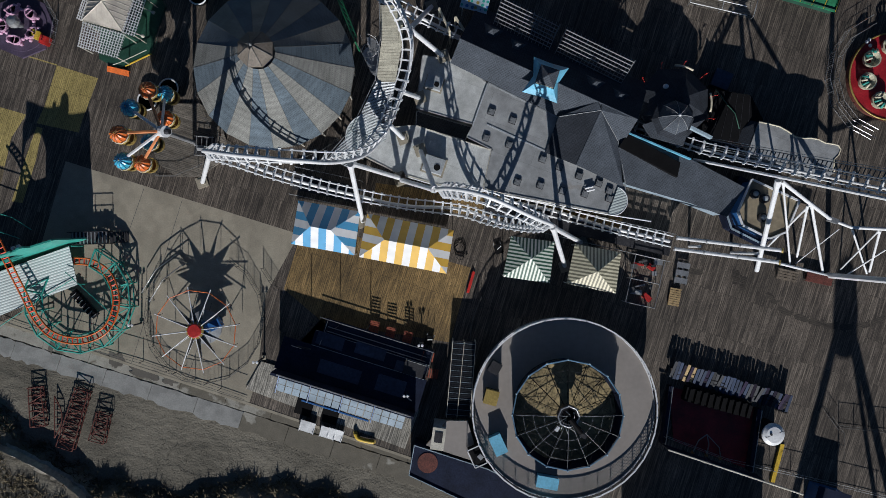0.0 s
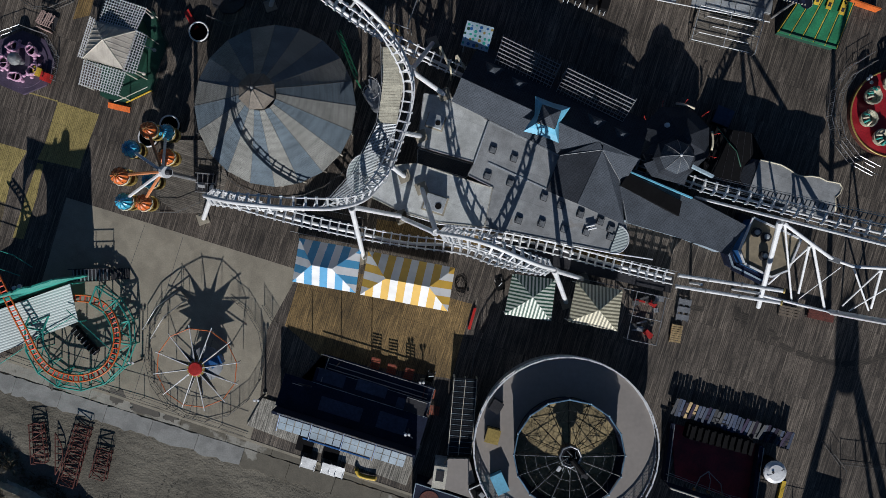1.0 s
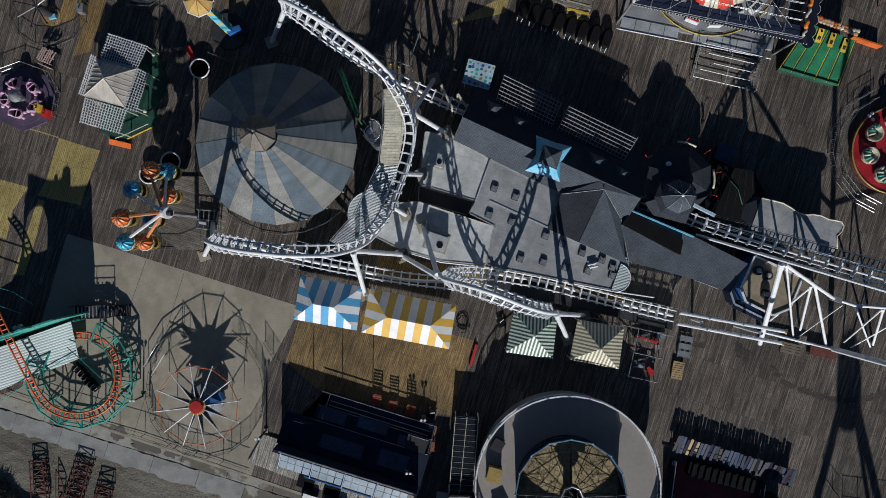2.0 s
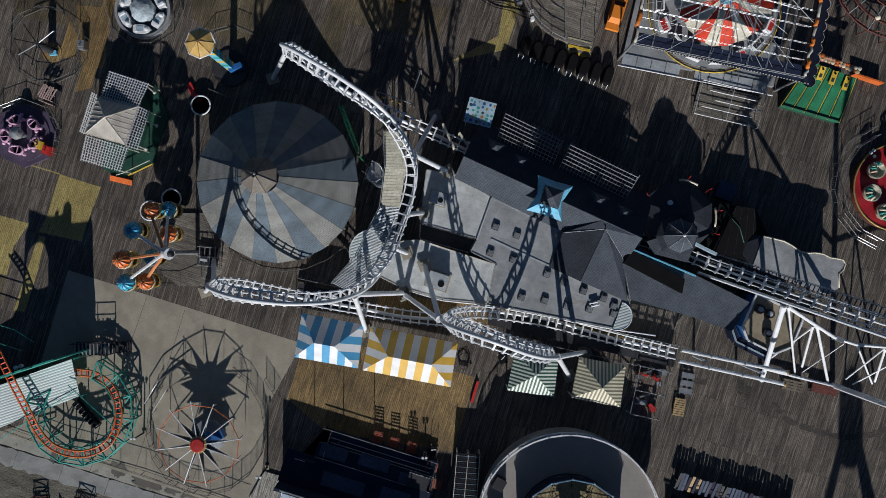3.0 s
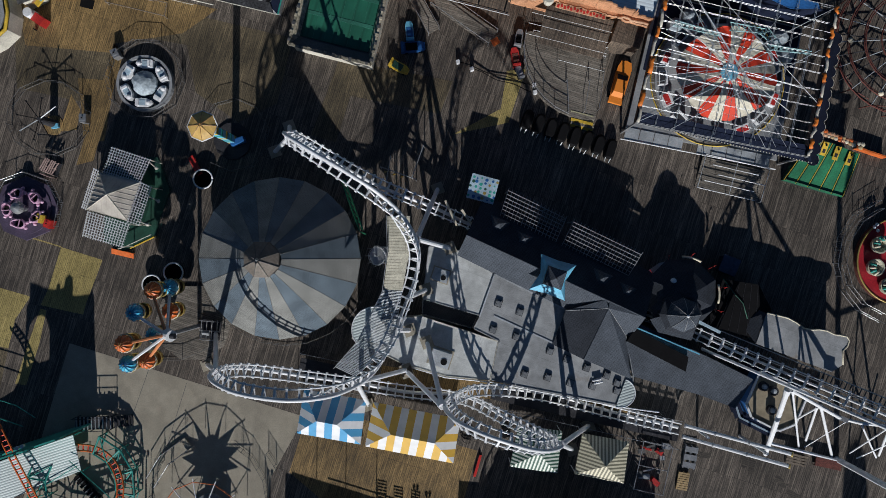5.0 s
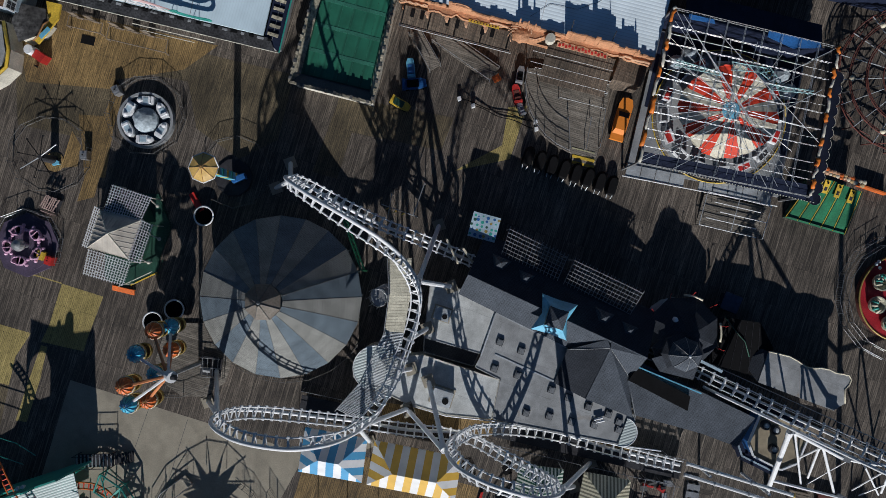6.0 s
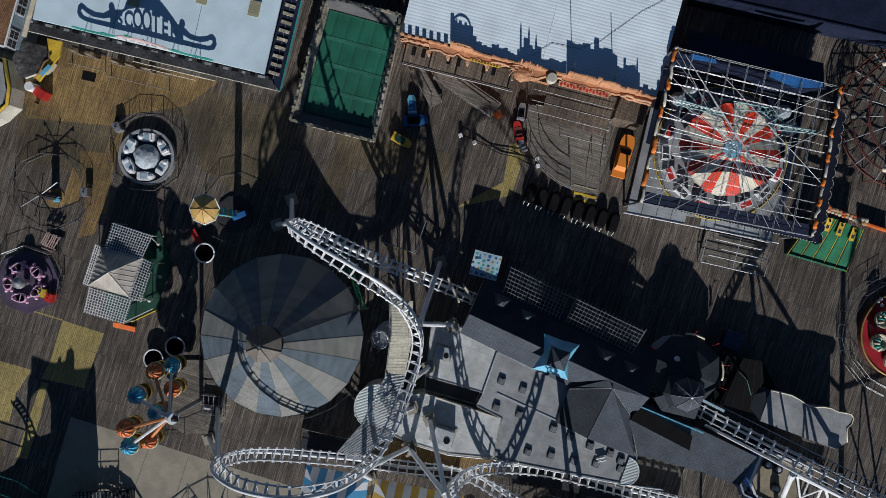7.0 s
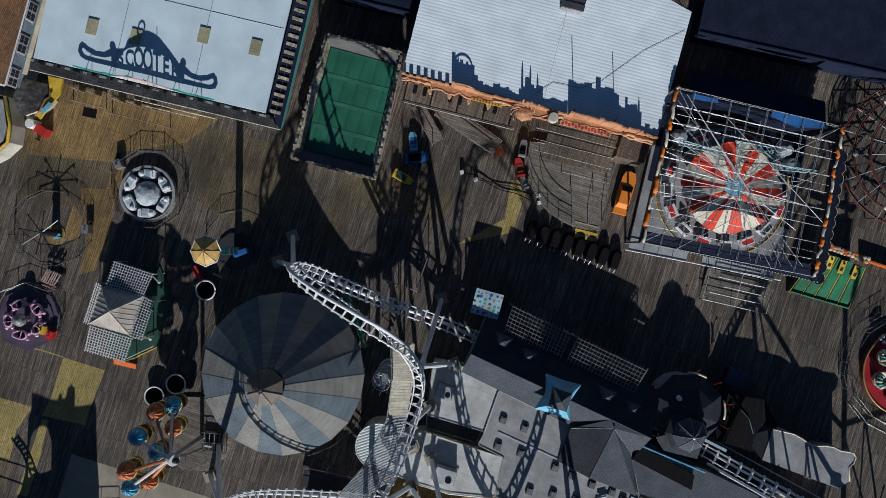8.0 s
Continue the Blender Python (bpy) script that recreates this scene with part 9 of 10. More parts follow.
def food_stand():
    t = thing("food_stand", "yellow food stand with blackened flat roof", "stand")
    part("body", prism(B(), [(-48.0, 53.0), (-45.6, 52.4), (-45.4, 51.2), (-46.3, 50.0), (-48.1, 49.2), (-48.8, 51.2)], 0, 2.1), "offwhite", t)
    part("roof", prism(B(), [(-48.25, 53.3), (-45.2, 52.6), (-45.1, 51.15), (-46.1, 49.7), (-48.3, 48.9), (-49.1, 51.3)], 2.2, 2.34), "sooty", t)
    part("fascia", prism(B(), [(-45.3, 53.6), (-43.6, 53.2), (-43.9, 51.6), (-46.2, 48.7), (-46.7, 49.2), (-44.95, 51.3)], 1.9, 2.15), "yellow", t)
    part("pennant", box(B(), (-45.3, 49.9, 2.4), (1.5, 0.5, 0.08), 45), "sky_blue", t)
    part("scroll", hose(B(), [(-46.6, 49.0, 2.4), (-46.0, 49.5, 2.5), (-45.4, 50.8, 2.5), (-44.8, 51.2, 2.5)], 0.1, 6), "brass_wood", t)
    k = thing("yellow_booth", "yellow rounded booth with grey roof at the midway's edge", "booth")
    part("wall", prism(B(), [(-54, 52), (-49.7, 51.2), (-49.2, 48), (-49.5, 46), (-51, 44.6), (-54, 43)], 0, 2.3, top=False), "offwhite", k)
    part("roof", prism(B(), [(-54, 51.6), (-50.2, 50.8), (-49.8, 47.8), (-50.2, 46.2), (-51.4, 45.2), (-54, 44)], 2.2, 2.4), "felt", k)
    part("rim", hose(B(), [(-50, 51.2, 2.4), (-49.4, 48, 2.4), (-49.7, 46, 2.4), (-51.2, 44.7, 2.4), (-54, 43.2, 2.4)], 0.2, 6), "yellow", k)
    c = thing("popcorn_cart", "red cart with white drum on top", "cart", at=(-47.3, 48.0, 0), rz=-35)
    part("box", box(B(), (0.6, 0, 0.6), (1.3, 1.0, 1.2)), "red", c)
    part("drum", lathe(B(), [(0.55, 0), (0.55, 1.5), (0.5, 1.55)], 16, (-0.6, 0)), "white", c)
    part("wheel", bar(B(), (0.4, -1.2, 0.25), (0.4, -1.3, 0.25), 0.25, 10), "black", c)
    return t


food_stand()


# ---------------------------------------------------------------- east side rides
def shell_ride():
    t = thing("shell_ride", "red-floored turning ride with striped shell cars", "ride", at=(52.4, 20.0, 0))
    part("platform", lathe(B(), [(5.0, 0), (5.0, 0.7)], 48, cap=False), "rust", t)
    part("floor", lathe(B(), [(4.95, 0.7), (0.1, 0.72)], 48), "crimson", t)
    part("rim", hose(B(), ring(48, 5.0, 0.74) + [ring(48, 5.0, 0.74)[0]], 0.1, 5), "gold", t)
    for i in range(8):
        a = radians(45 * i + 12)
        sh = part("shell_car", lathe(B(), [(0.35, 0.72), (0.9, 1.0), (1.0, 1.5), (0.85, 1.5), (0.6, 1.1)], 14, cap=False), "shell", t)
        sh.matrix_basis = pose(3.4 * math.cos(a), 3.4 * math.sin(a), 0, 0, 0, 45 * i)
        for k in range(5):
            b = radians(-60 + 30 * k)
            part("ridge", hose(B(), [(0.5 * math.cos(b), 0.5 * math.sin(b), 1.3), (0.95 * math.cos(b), 0.95 * math.sin(b), 1.9), (0.5 * math.cos(b), 0.5 * math.sin(b), 2.2)], 0.14, 5), "teal" if k % 2 else "cream", sh)
    for x, y in ((-3.2, 3.9), (-2.8, 3.5), (-2.9, 4.2)):
        part("pearl", lathe(B(), [(0.05, 0.75), (0.22, 0.95), (0.05, 1.18)], 10, (x, y)), "white", t)
    return t


shell_ride()
for rr in (6.4, 7.4):
    fence([(52.4 + rr * math.cos(radians(a)), 20.0 + rr * math.sin(radians(a))) for a in range(110, 262, 24)], 1.1, "grey fence round the shell ride", pickets=0.25, mat="steel")


def wire_wheel():
    """Low rust-red wheel framework at the midway's north-east."""
    t = thing("scrambler_frame", "rust-red ring framework of a ride with cream bulbs", "ride", at=(52.0, 44.6, 0))
    for r, z in ((8.2, 2.2), (7.95, 2.0), (7.0, 2.6), (6.75, 2.5), (5.4, 3.0), (5.15, 2.9), (3.6, 3.2)):
        part("hoop", hose(B(), ring(36, r, z) + [ring(36, r, z)[0]], 0.07, 5), "rust", t)
    for i in range(18):
        a = radians(20 * i)
        part("spoke", bar(B(), (0.4 * math.cos(a), 0.4 * math.sin(a), 3.4), (8.2 * math.cos(a), 8.2 * math.sin(a), 2.2), 0.05, 5), "pale_steel", t)
        part("low_spoke", bar(B(), (3.0 * math.cos(a + 0.17), 3.0 * math.sin(a + 0.17), 1.6), (8.1 * math.cos(a + 0.17), 8.1 * math.sin(a + 0.17), 1.1), 0.07, 5), "dark", t)
        part("brace", bar(B(), (8.2 * math.cos(a), 8.2 * math.sin(a), 2.2), (7.0 * math.cos(a + 0.35), 7.0 * math.sin(a + 0.35), 0.9), 0.05, 4), "rust", t)
        part("leg", bar(B(), (8.2 * math.cos(a), 8.2 * math.sin(a), 2.2), (8.0 * math.cos(a), 8.0 * math.sin(a), 0), 0.07, 5), "rust", t)
        if i % 3 == 0:
            part("lamp", lathe(B(), [(0.1, 2.6), (0.34, 2.85), (0.1, 3.1)], 10, (6.8 * math.cos(a), 6.8 * math.sin(a))), "cream", t)
    part("pole", lathe(B(), [(0.4, 0), (0.3, 3.5)], 10), "rust", t)
    return t


wire_wheel()


def slat_screen():
    """A screen of upright painted boards, seen from above as a row of narrow tops."""
    t = thing("board_screen", "row of tilted painted boards along a booth", "screen")
    rng = random.Random(6)
    cols = ["slat_blue", "slat_lilac", "slat_grey", "slat_blue", "slat_grey", "slat_lilac", "slat_blue", "slat_blue", "slat_lilac", "slat_grey", "slat_blue", "pallet"]
    n = 36
    for i in range(n):
        f = i / (n - 1)
        x, y = 27.4 + 13.3 * f, -13.6 - 3.9 * f
        c = rng.choice(cols)
        part("board", box(B(), (x, y - 0.2, 1.0 + rng.uniform(-0.1, 0.1)), (0.33, 2.0 + rng.uniform(-0.25, 0.25), 0.07), rng.uniform(-6, 6) - 17, 0, 14 + rng.uniform(-5, 5)), c, t)
    part("beam", edge_box(B(), (27.3, -14.2), (40.6, -18.0), 0.75, 0.9, 0.15), "dark", t)
    part("backing", edge_box(B(), (27.3, -13.7), (40.6, -17.6), 0.0, 1.0, 0.08), "black", t)
    for f in (0, 0.33, 0.66, 1):
        part("post", bar(B(), (27.4 + 13.3 * f, -14.2 - 3.9 * f, 0), (27.4 + 13.3 * f, -14.2 - 3.9 * f, 0.8), 0.07, 5), "dark", t)
    return t


slat_screen()


def game_pit():
    t = thing("game_booth", "sunken game booth with red floor and dark counters", "booth")
    part("floor", prism(B(), [(27.2, -16.0), (37.4, -18.4), (36.4, -25.6), (27.8, -22.4)], 0, 0.1), "red_floor", t)
    part("back_counter", edge_box(B(), (28.8, -16.6), (36.2, -18.6), 0.1, 1.1, 1.6), "black", t)
    for i in range(10):
        part("divider", box(B(), (29.3 + 0.75 * i, -16.8 - 0.2 * i, 1.2), (0.4, 1.5, 0.3), -15), "black", t)
    for a, b in (((27.2, -15.8), (26.4, -22.4)), ((37.4, -18.4), (36.4, -25.6))):
        part("side_counter", edge_box(B(), a, b, 0, 1.0, 0.5), "navy", t)
        part("tube", bar(B(), (*a, 1.5), (*b, 1.5), 0.05, 5), "steel", t)
    part("front_beam", bar(B(), (26.0, -22.3, 3.6), (41.0, -27.2, 3.6), 0.1, 6), "offwhite", t)
    part("front_panel", edge_box(B(), (26.2, -22.5), (37.2, -26.1), 1.0, 3.5, 0.12), "navy", t)
    for k in range(5):
        part("panel_post", bar(B(), (26.2 + 2.75 * k, -22.5 - 0.9 * k, 0), (26.2 + 2.75 * k, -22.5 - 0.9 * k, 3.5), 0.08, 5), "dark", t)
    for i in range(3):
        part("cable", hose(B(), [(31.4, -21.4, 0.8), (30.6 + 1.2 * i, -22.2 - 0.4 * i, 0.4), (30.0 + 1.6 * i, -23.6 - 0.3 * i, 0.3)], 0.06, 5), "steel", t)
        part("plug", lathe(B(), [(0.22, 0.12), (0.12, 0.5)], 8, (30.0 + 1.6 * i, -23.7 - 0.3 * i)), "brass_wood", t)
    return t


game_pit()


def water_tank(x, y):
    t = thing("round_tank", "white round tank with dark ring and domed lid", "tank", at=(x, y, 0))
    part("shell", lathe(B(), [(1.25, 0), (1.25, 2.2)], 28, cap=False), "black", t)
    part("lid", lathe(B(), [(1.3, 2.2), (1.25, 2.35), (0.9, 2.55), (0.1, 2.62)], 28), "white", t)
    part("seam", bar(B(), (-1.0, -0.3, 2.56), (1.0, 0.45, 2.56), 0.03, 4), "dark", t)
    part("cap", lathe(B(), [(0.14, 2.55), (0.14, 2.7)], 8, (-0.4, 0.1)), "dark", t)
    return t


water_tank(38.3, -20.9)
red_ramp(39.9, -24.9, 76, 4.6, 0.6, "yellow", "bright yellow slide leaning on the deck", "yellow_slide")


def cable_coil(x, y):
    t = thing("hose_coil", "loose black cable coiled on the deck", "cable", at=(x, y, 0))
    rng = random.Random(5)
    pts = [(0.7 * math.cos(k * 0.6) * rng.uniform(0.7, 1.1), 0.9 * math.sin(k * 0.6) * rng.uniform(0.7, 1.1) - 0.02 * k, 0.05 + 0.004 * k) for k in range(44)]
    part("cable", hose(B(), pts, 0.03, 4), "black", t)
    part("plug", box(B(), (0.8, -1.0, 0.08), (0.2, 0.12, 0.12), 30), "black", t)
    return t


cable_coil(2.7, 0.4)


def hand_truck(x, y, rz):
    t = thing("hand_truck", "small black hand truck with white load strap", "trolley", at=(x, y, 0), rz=rz)
    part("plate", box(B(), (0, 0, 0.3), (0.9, 1.1, 0.06)), "black", t)
    part("strap", box(B(), (0.1, 0.1, 0.36), (0.6, 0.1, 0.04), 25), "white", t)
    for s in (-0.4, 0.4):
        part("handle", bar(B(), (s, 0.5, 0.3), (s, 0.9, 1.1), 0.03, 5), "steel", t)
        part("wheel", bar(B(), (s - 0.05, -0.4, 0.15), (s + 0.05, -0.4, 0.15), 0.15, 10), "black", t)
    return t


hand_truck(7.2, 0.0, 20)
hand_truck(-0.9, -10.7, -20)


def deck_fence():
    fence([(1.7, -11.2), (1.9, -13.6)], 1.2, "dark railing panel by the porch steps", pickets=0.25)
    fence([(3.0, -12.0), (4.2, -13.4)], 1.2, "dark railing panel by the porch steps", pickets=0.25)
    fence([(5.2, -5.6), (4.2, -8.2), (3.9, -10.4)], 1.1, "dark railing panel by the porch steps", pickets=0.25)


deck_fence()


def yellow_trough():
    t = thing("corrugated_hose", "curled yellow corrugated hose on the porch", "hose", at=(-8.4, -22.1, 0.25))
    line = [(-1.1, 0.5, 0.2), (-0.8, -0.1, 0.2), (-0.2, -0.35, 0.2), (0.5, -0.5, 0.2), (1.2, -0.6, 0.2)]
    part("tube", hose(B(), [tuple(p) for p in spline(line, 0.15)], 0.24, 8), "yellow", t)
    for p in spline(line, 0.22):
        part("rib", lathe(B(), [(0.27, -0.03), (0.27, 0.03)], 8, (p.x, p.y)), "gold", t)
    return t


yellow_trough()


def stacked(x, y, rz, w, d, h, mat, label, name, cat, n=5):
    """A box or pallet of slats on bearers."""
    t = thing(name, label, cat, at=(x, y, 0), rz=rz)
    for i in range(n):
        part("slat", box(B(), (0, -d / 2 + d * (i + 0.5) / n, h), (w, d / n * 0.72, 0.05)), mat, t)
    for s in (-0.42, 0, 0.42):
        part("bearer", box(B(), (s * w, 0, h / 2 - 0.02), (0.1, d, h)), mat, t)
    return t


stacked(27.7, -5.5, -10, 1.3, 2.1, 0.35, "pallet", "stack of raw wooden pallets on the deck", "pallet", "pallet", 8)
stacked(28.5, -2.7, -10, 1.5, 2.7, 0.5, "steel", "grey flat cart loaded with sheets", "flat_cart", "cart", 3)
stacked(40.7, -2.9, -13, 2.4, 1.3, 0.5, "pallet_grey", "open wooden crate with compartments", "crate", "crate", 4)


def junk_rack(x, y, rz):
    t = thing("ride_parts_rack", "rack of steel ride parts and red seats stored on the deck", "rack", at=(x, y, 0), rz=rz)
    rng = random.Random(9)
    for sx in (-1.7, 1.7):
        for sy in (-2.8, 0, 2.8):
            part("post", bar(B(), (sx, sy, 0), (sx, sy, 1.6), 0.05, 5), "steel", t)
    for sy in (-2.8, 0, 2.8):
        part("shelf_bar", bar(B(), (-1.7, sy, 1.5), (1.7, sy, 1.5), 0.05, 5), "steel", t)
    for sx in (-1.7, 1.7):
        part("side_bar", bar(B(), (sx, -2.8, 1.6), (sx, 2.8, 1.6), 0.05, 5), "steel", t)
    for i in range(14):
        part("stored_piece", box(B(), (rng.uniform(-1.4, 1.4), rng.uniform(-2.5, 2.5), 0.15 + rng.uniform(0, 0.3) + 0.1), (rng.uniform(0.3, 1.3), rng.uniform(0.15, 0.7), rng.uniform(0.2, 0.5)), rng.uniform(-30, 30)), rng.choice(("steel", "dark", "dark", "wire", "red", "grey")), t)
    return t


junk_rack(23.9, -3.6, -12)


def scrap_truss(x, y, rz, length, w, h, label):
    """A lattice piece lying on the sand."""
    t = thing("scrap_truss", label, "truss", "scrap ride trusses", at=(x, y, -0.1), rz=rz)
    for sx in (-w / 2, w / 2):
        for z in (0.1, h):
            part("chord", bar(B(), (sx, -length / 2, z), (sx * 0.8, length / 2, z), 0.06, 5), "rust", t)
    n = int(length / 0.8)
    for i in range(n + 1):
        yy = -length / 2 + length * i / n
        bm = B()
        for z in (0.1, h):
            bar(bm, (-w / 2, yy, z), (w / 2, yy, z), 0.05, 4)
            if i < n:
                bar(bm, (-w / 2 if i % 2 else w / 2, yy, z), (w / 2 if i % 2 else -w / 2, yy + length / n, z), 0.045, 4)
        for sx in (-w / 2, w / 2):
            bar(bm, (sx, yy, 0.1), (sx, yy, h), 0.045, 4)
        part("web", bm, "rust", t)
    return t


scrap_truss(-42.6, -20.2, -17, 7.2, 2.0, 0.8, "long rust-red lattice truss lying on the sand")
scrap_truss(-47.0, -18.8, 5, 4.6, 1.8, 0.7, "short rust-red lattice frame lying on the sand")
scrap_truss(-39.5, -21.2, -14, 3.4, 1.8, 0.8, "boxy rust-red lattice frame lying on the sand")


def bent_arch(x, y):
    t = thing("scrap_arch", "curved rust-red arch piece lying on the sand", "arch", at=(x, y, 0))
    a = [(0.9 * math.sin(math.pi * k / 12), -2.5 + 5.0 * k / 12, 0.3) for k in range(13)]
    part("arc", hose(B(), a, 0.07, 5), "rust", t)
    part("string", bar(B(), a[0], a[-1], 0.06, 5), "rust", t)
    for k in range(2, 11, 2):
        part("web", bar(B(), a[k], (0, a[k][1], 0.3), 0.05, 4), "rust", t)
    return t


bent_arch(-45.0, -20.0)


# ---------------------------------------------------------------- lamp posts and masts
def lamp_post(x, y, h, label="slim dark pole with twin floodlights"):
    t = thing("lamp_post", label, "lamp post", "lamp posts on the pier", at=(x, y, 0))
    part("pole", lathe(B(), [(0.11, 0), (0.07, h)], 8), "dark", t)
    for s in (-0.25, 0.25):
        part("floodlight", lathe(B(), [(0.06, h - 0.1), (0.17, h + 0.12), (0.12, h + 0.2)], 8, (s * 0.8, 0.1)), "white", t)
    part("base", box(B(), (0, 0, 0.08), (0.5, 0.5, 0.16)), "concrete", t)
    return t


for x, y, h in ((-20.3, -12.9, 3.4), (-3.3, -16.4, 4.2), (-1.8, -11.2, 1.6), (-34.8, -8.9, 2.6)):
    lamp_post(x, y, h)


def slim_pole(x, y, h):
    t = thing("slim_pole", "slim dark pole for string lights", "pole", "string-light poles", at=(x, y, 0))
    part("pole", lathe(B(), [(0.06, 0), (0.04, h)], 6), "dark", t)
    part("foot", box(B(), (0, 0, 0.04), (0.3, 0.3, 0.08)), "dark", t)
    return t


for px in (-14.8, -11.4, -7.8):
    slim_pole(px, -9.0, 3.6)


def green_mast():
    t = thing("folded_boom", "bright green lattice boom folded beside the carousel", "boom")
    a, b = Vector((-11.6, 29.0, 2.0)), Vector((-9.2, 23.2, 4.0))
    part("chord", bar(B(), a, b, 0.09, 5), "green", t)
    part("chord", bar(B(), a + Vector((0.4, 0.1, 0)), b + Vector((0.35, 0.2, 0.3)), 0.09, 5), "green", t)
    for k in range(8):
        part("web", bar(B(), a.lerp(b, k / 8), a.lerp(b, (k + 1) / 8) + Vector((0.36, 0.1, 0.1)), 0.05, 4), "green", t)
    part("leg", bar(B(), a, (-11.7, 29.2, 0), 0.1, 5), "green", t)
    part("leg", bar(B(), b, (-9.1, 23.0, 0), 0.1, 5), "green", t)
    return t


green_mast()


def swing_frame():
    t = thing("steel_gantry", "thin steel frame with yellow uprights beside the track", "frame")
    for a, b in (((-7.2, 30.6, 2.0), (-3.2, 29.2, 2.0)), ((-6.5, 29.0, 2.0), (-6.0, 31.8, 2.2)), ((-3.6, 29.4, 2.0), (-2.3, 33.0, 2.2))):
        part("beam", bar(B(), a, b, 0.06, 5), "steel", t)
        for p in (a, b):
            part("post", bar(B(), p, (p[0], p[1], 0), 0.05, 5), "steel", t)
    for i in range(3):
        part("upright", bar(B(), (-6.6 + 0.9 * i, 30.3 - 0.3 * i, 0), (-6.7 + 0.9 * i, 30.0 - 0.3 * i, 1.9), 0.08, 5), "yellow", t)
    return t


swing_frame()


def gate_frame(a, b, h, label):
    t = thing("wooden_gantry", label, "gantry")
    for p in (a, b):
        part("post", bar(B(), (*p, 0), (*p, h), 0.12, 6), "cream", t)
    part("beam", edge_box(B(), a, b, h, h + 0.25, 0.25), "cream", t)
    return t


gate_frame((2.0, 25.6), (3.8, 23.0), 4.0, "grey timber gantry over the station track")
gate_frame((0.2, 26.6), (1.4, 24.0), 4.0, "grey timber gantry over the station track")


def screen_deck():
    """Louvred porch west of the round pavilion."""
    t = thing("louvred_porch", "dark louvred porch roof beside the round pavilion", "porch")
    for i in range(14):
        f = i / 13
        x0, x1 = 1.9 - 0.7 * f, 4.4 - 0.6 * f
        y = -10.8 - 8.2 * f
        part("louvre", box(B(), ((x0 + x1) / 2, y, 2.0), (2.7, 0.62, 0.06), -4, 0, -5), "louvre_dark", t)
        for k in range(3):
            part("louvre_lip", box(B(), ((x0 + x1) / 2, y - 0.2 + 0.2 * k, 2.06), (2.7, 0.03, 0.05), -4), "slate_blue" if k == 1 else "dark", t)
    for p, q in (((1.9, -10.5), (1.2, -19.2)), ((4.5, -10.7), (3.9, -19.2)), ((3.2, -10.7), (2.4, -19.2))):
        part("rafter", edge_box(B(), p, q, 2.2, 2.3, 0.07), "offwhite", t)
        for e in (p, q):
            part("post", bar(B(), (*e, 0), (*e, 2.05), 0.08, 5), "offwhite", t)
    d = thing("lower_terrace", "low terrace with dark floor and white edge by the pavilion", "terrace")
    pts = [(-2.4, -22.2), (5.8, -24.8), (13, -28.2), (13, -33), (-3.0, -25.6)]
    part("floor", prism(B(), pts, 0, 2.9), "navy", d)
    for p, q in edges_of(pts):
        part("edge", edge_box(B(), p, q, 2.9, 3.05, 0.09), "slate_blue", d)
    part("landing", prism(B(), [(1.3, -19.4), (3.6, -19.4), (4.6, -22.9), (4.4, -24.0), (1.0, -22.9), (-1.1, -22.2)], 2.5, 2.96), "taupe", d)
    part("disc", lathe(B(), [(1.15, 2.9), (1.15, 2.96)], 28, (-0.9, -24.2)), "rust", d, "round rust-red disc painted on the floor")
    s = thing("glazed_stairhead", "small glazed stairhead beside the louvred porch", "stairhead", at=(0.3, -21.2, 0), rz=-8)
    part("frame", box(B(), (0, 0, 1.9), (1.4, 2.4, 3.8)), "slate_blue", s)
    part("top", box(B(), (0, 0, 3.83), (1.5, 2.5, 0.06)), "offwhite", s)
    part("pane", box(B(), (0, 0.2, 3.9), (0.9, 1.2, 0.05)), "dark", s)
    return t


screen_deck()


def stay_fence():
    fence([(26.4, -21.6), (34, -24.4), (44, -26.6), (54, -29.0)], 1.2, "steel fence along the pier's south side", pickets=0, step=2.4, mat="steel")
    fence([(47.0, -20.4), (54, -21.2)], 1.2, "dark fence behind the game booth", pickets=0.3)
    fence([(44.8, -18.0), (47.0, -21.0), (47, -24)], 1.2, "dark fence behind the game booth", pickets=0.3)


stay_fence()


def shop_box(x, y, rz, w, d, h, wall, top, label):
    t = thing("booth", label, "booth", at=(x, y, 0), rz=rz)
    part("wall", box(B(), (0, 0, h / 2), (w, d, h)), wall, t)
    part("roof", box(B(), (0, 0, h + 0.06), (w + 0.4, d + 0.4, 0.12)), top, t)
    part("fascia", box(B(), (0, -d / 2 - 0.2, h - 0.2), (w + 0.4, 0.08, 0.4)), wall, t)
    return t


shop_box(45.0, -28.6, -16, 3.4, 2.4, 2.2, "blue", "navy", "small blue booth with dark roof at the pier's edge")
shop_box(42.0, 9.2 - 4.6, -15, 2.6, 1.2, 0.8, "dark", "pallet_grey", "low grey-brown equipment box under the lift")
shop_box(44.3, -3.3, -12, 2.6, 0.6, 0.5, "rust", "rust", "narrow rust-red flatbed with green tools under the lift")
shop_box(32.5, 19.5, -22, 1.6, 1.6, 1.4, "navy", "navy_worn", "small blue shaded kiosk beside the lift")


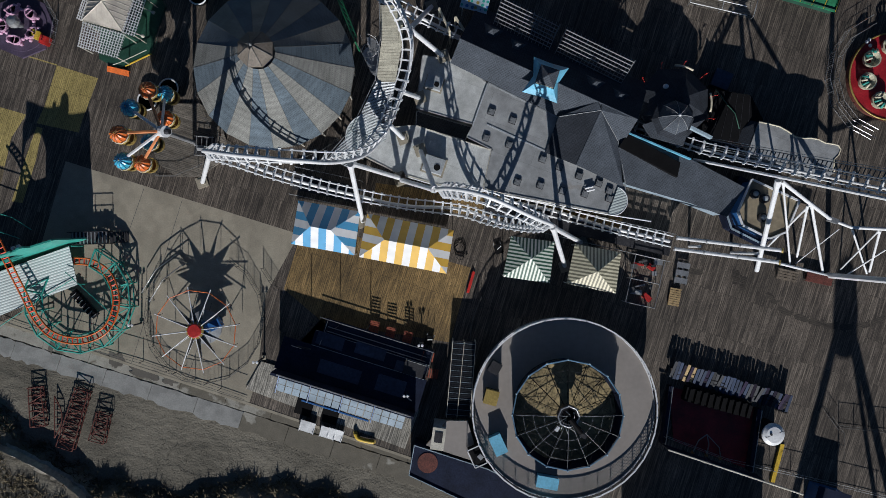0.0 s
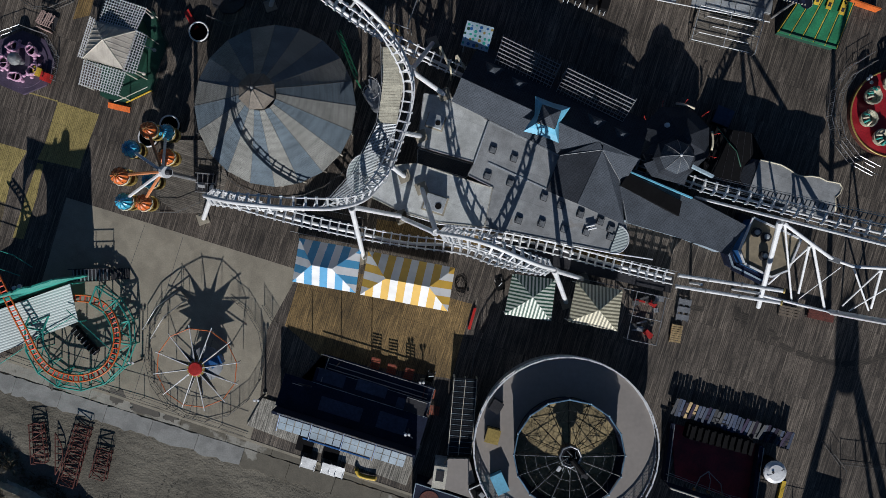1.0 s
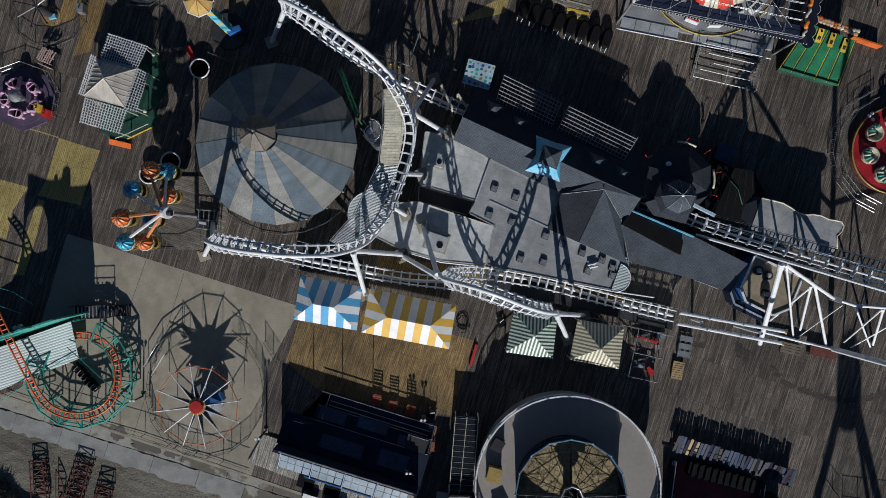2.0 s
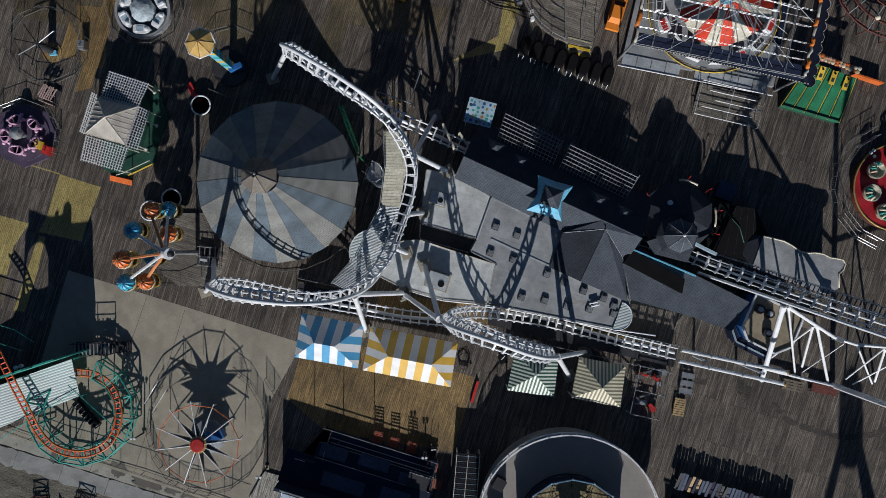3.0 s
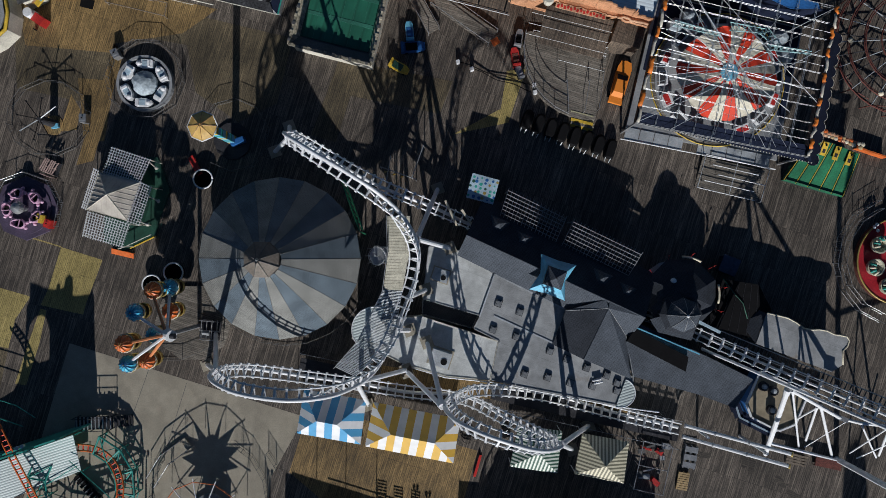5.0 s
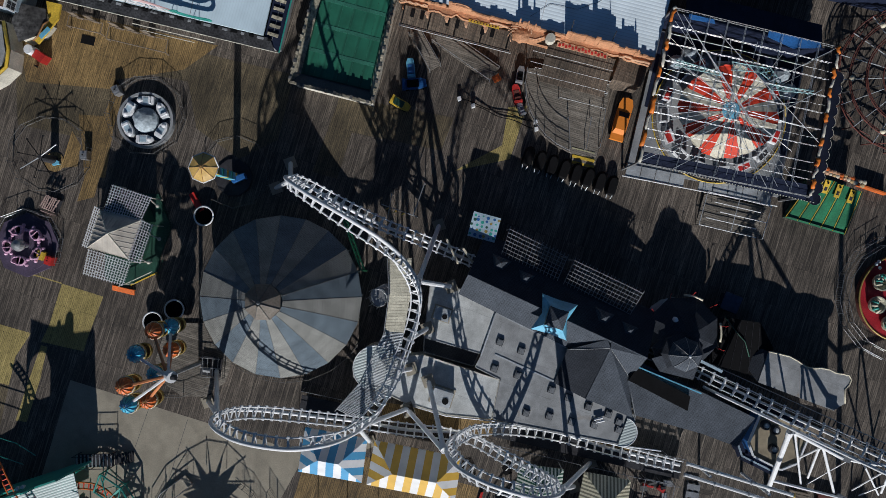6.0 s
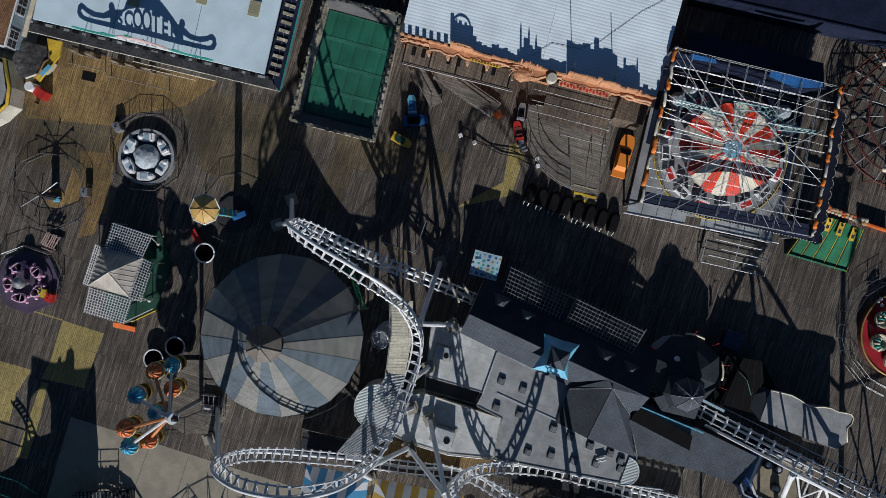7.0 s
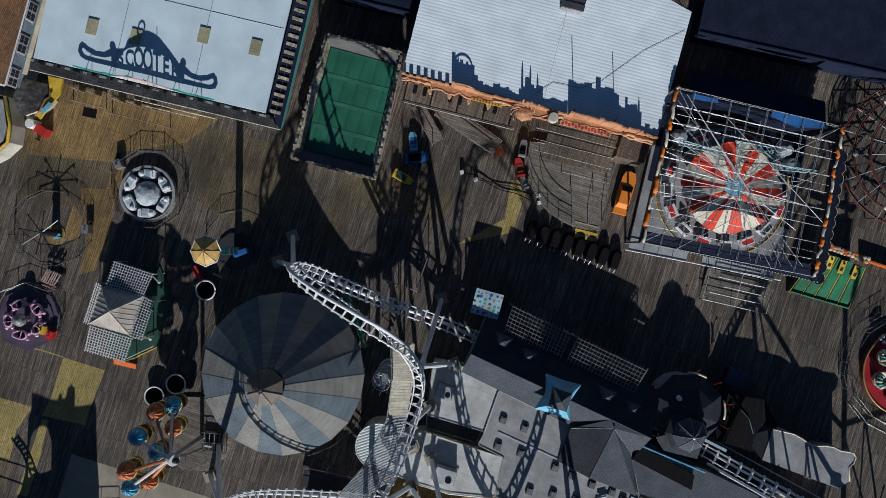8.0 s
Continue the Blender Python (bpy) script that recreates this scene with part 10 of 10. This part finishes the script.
def ride_annex():
    """Low black-roofed queue shelter between the corner pavilion and the wavy canopy."""
    t = thing("queue_shelter", "low black-roofed queue shelter with steel ribs beside the lift", "shelter")
    pts = [(29.4, 12.9), (35.4, 11.2), (36.6, 14.6), (35.2, 17.4), (31.2, 18.0)]
    part("roof", prism(B(), pts, 2.6, 2.75), "black", t)
    part("wall", prism(B(), shrink(pts, 0.3), 0, 2.6, top=False), "navy", t)
    for k in range(6):
        a = Vector((29.8 + 1.0 * k, 12.9 - 0.27 * k, 2.78))
        b = Vector((31.6 + 0.7 * k, 17.8 - 0.1 * k, 2.78))
        part("rib", bar(B(), a, b, 0.03, 4), "dark", t)
    part("gutter", hose(B(), [(31.2, 18.1, 2.8), (32.4, 16.4, 2.9), (33.4, 15.3, 2.9), (33.9, 13.6, 2.8)], 0.06, 5), "dkgreen", t)
    return t


ride_annex()


# ---------------------------------------------------------------- big wheel tower beyond the south edge
def wheel_tower():
    t = thing("wheel_tower", "tall white braced tower of a big wheel", "tower")
    top = Vector((47.3, -45.0, 17.0))
    for p, r in (((38.0, -45, 0), 0.42), ((57.0, -45, 0), 0.42), ((54.0, -45.5, 0), 0.25)):
        part("leg", bar(B(), p, top, r, 8), "white", t)
    part("hub", lathe(B(), [(1.3, 14.6), (1.5, 16.4), (1.2, 18.4), (0.3, 19.2)], 14, (47.3, -45)), "white", t)
    return t


wheel_tower()


def plain_hall(name, label, pts, h, wall, top):
    t = thing(name, label, "building")
    part("wall", prism(B(), shrink(pts, 0.15), 0, h - 0.15, top=False), wall, t)
    part("roof", prism(B(), pts, h - 0.15, h), top, t)
    for p, q in edges_of(pts):
        part("curb", edge_box(B(), p, q, h, h + 0.15, 0.15, -0.1), wall, t)
    return t


# First block is out of view, added only to shade the game booth
plain_hall("beach_hall", "unseen plain block added to shade the game booth", [(23.5, -34), (38.3, -38.3), (37, -45.5), (21.5, -41)], 6.5, "grey", "felt")
plain_hall("dark_arcade", "low dark-roofed arcade behind the whirl ride", [(27.6, 58.0), (70, 48.5), (76, 74), (33, 84)], 3.4, "navy", "navy")
plain_hall("dark_arcade", "low dark-roofed arcade between two white halls", [(-13.0, 62.5), (-2.6, 60.0), (4.0, 84), (-8, 87)], 2.8, "navy", "navy")


# ---------------------------------------------------------------- dune scrub
def scrub():
    bm = B()
    rng = random.Random(11)
    for i in range(22000):
        u = rng.uniform(-66, 4)
        v = dune_foot(u) - (abs(rng.gauss(0, 5.0)) if i % 6 else rng.uniform(-0.6, 1.0))
        if v > dune_foot(u) - 3.4 and i % 6 and noise.noise(Vector((u * 0.5, v * 0.5, 3))) < 0.25:
            continue
        x, y = xy(u, v)
        if abs(y + 23.6 + 0.5 * (x + 50.7) + 0.02 * (x + 50.7) ** 2 * (x > -50.7)) < 0.8 + 0.4 * noise.noise(Vector((x, y, 0))) and x < -37:
            continue
        z = sand_z(u, v)
        h = rng.uniform(0.15, 0.6)
        a = rng.uniform(0, 6.28)
        lean = rng.uniform(0.3, 1.0)
        w = rng.uniform(0.04, 0.12)
        p = Vector((x, y, z - 0.1))
        tip = p + Vector((lean * math.cos(a), lean * math.sin(a), h))
        s = Vector((-math.sin(a), math.cos(a), 0)) * w
        bm.faces.new([bm.verts.new(p - s), bm.verts.new(p + s), bm.verts.new(tip)])
        s2 = Vector((math.cos(a), math.sin(a), 0)) * w
        bm.faces.new([bm.verts.new(p - s2), bm.verts.new(p + s2), bm.verts.new(tip + Vector((rng.uniform(-.3, .3), rng.uniform(-.3, .3), -0.1)))])
    line = [(-56.0, -20.8), (-53.0, -22.2), (-50.7, -23.5), (-48.0, -24.8), (-45.2, -26.2), (-43.0, -27.6), (-41.2, -29.2), (-39.8, -31.2)]
    ridge = B()
    rows = []
    for k, p in enumerate(spline([(*q, 0) for q in line], 0.3)):
        w = 0.75 + 0.35 * noise.noise(Vector((k * 0.3, 0, 0)))
        rows.append([ridge.verts.new((p.x + s * w * 0.45, p.y + s * w, 1.15 + (0.45 if s == 0 else -0.2) + 0.12 * noise.noise(Vector((p.x, p.y, s))))) for s in (-1, -0.5, 0, 0.5, 1)])
    for r, q in zip(rows, rows[1:]):
        for i in range(4):
            ridge.faces.new((r[i], r[i + 1], q[i + 1], q[i]))
    bmesh.ops.recalc_face_normals(ridge, faces=ridge.faces)
    setting("sand_ridge", ridge, "pale_sand", "pale wind-blown ridge of dry sand", "sand")
    ob = link("dune_grass", bm, "bush")
    tagged(ob, "dry brown dune grass and scrub", "grass", kind="stuff")


scrub()
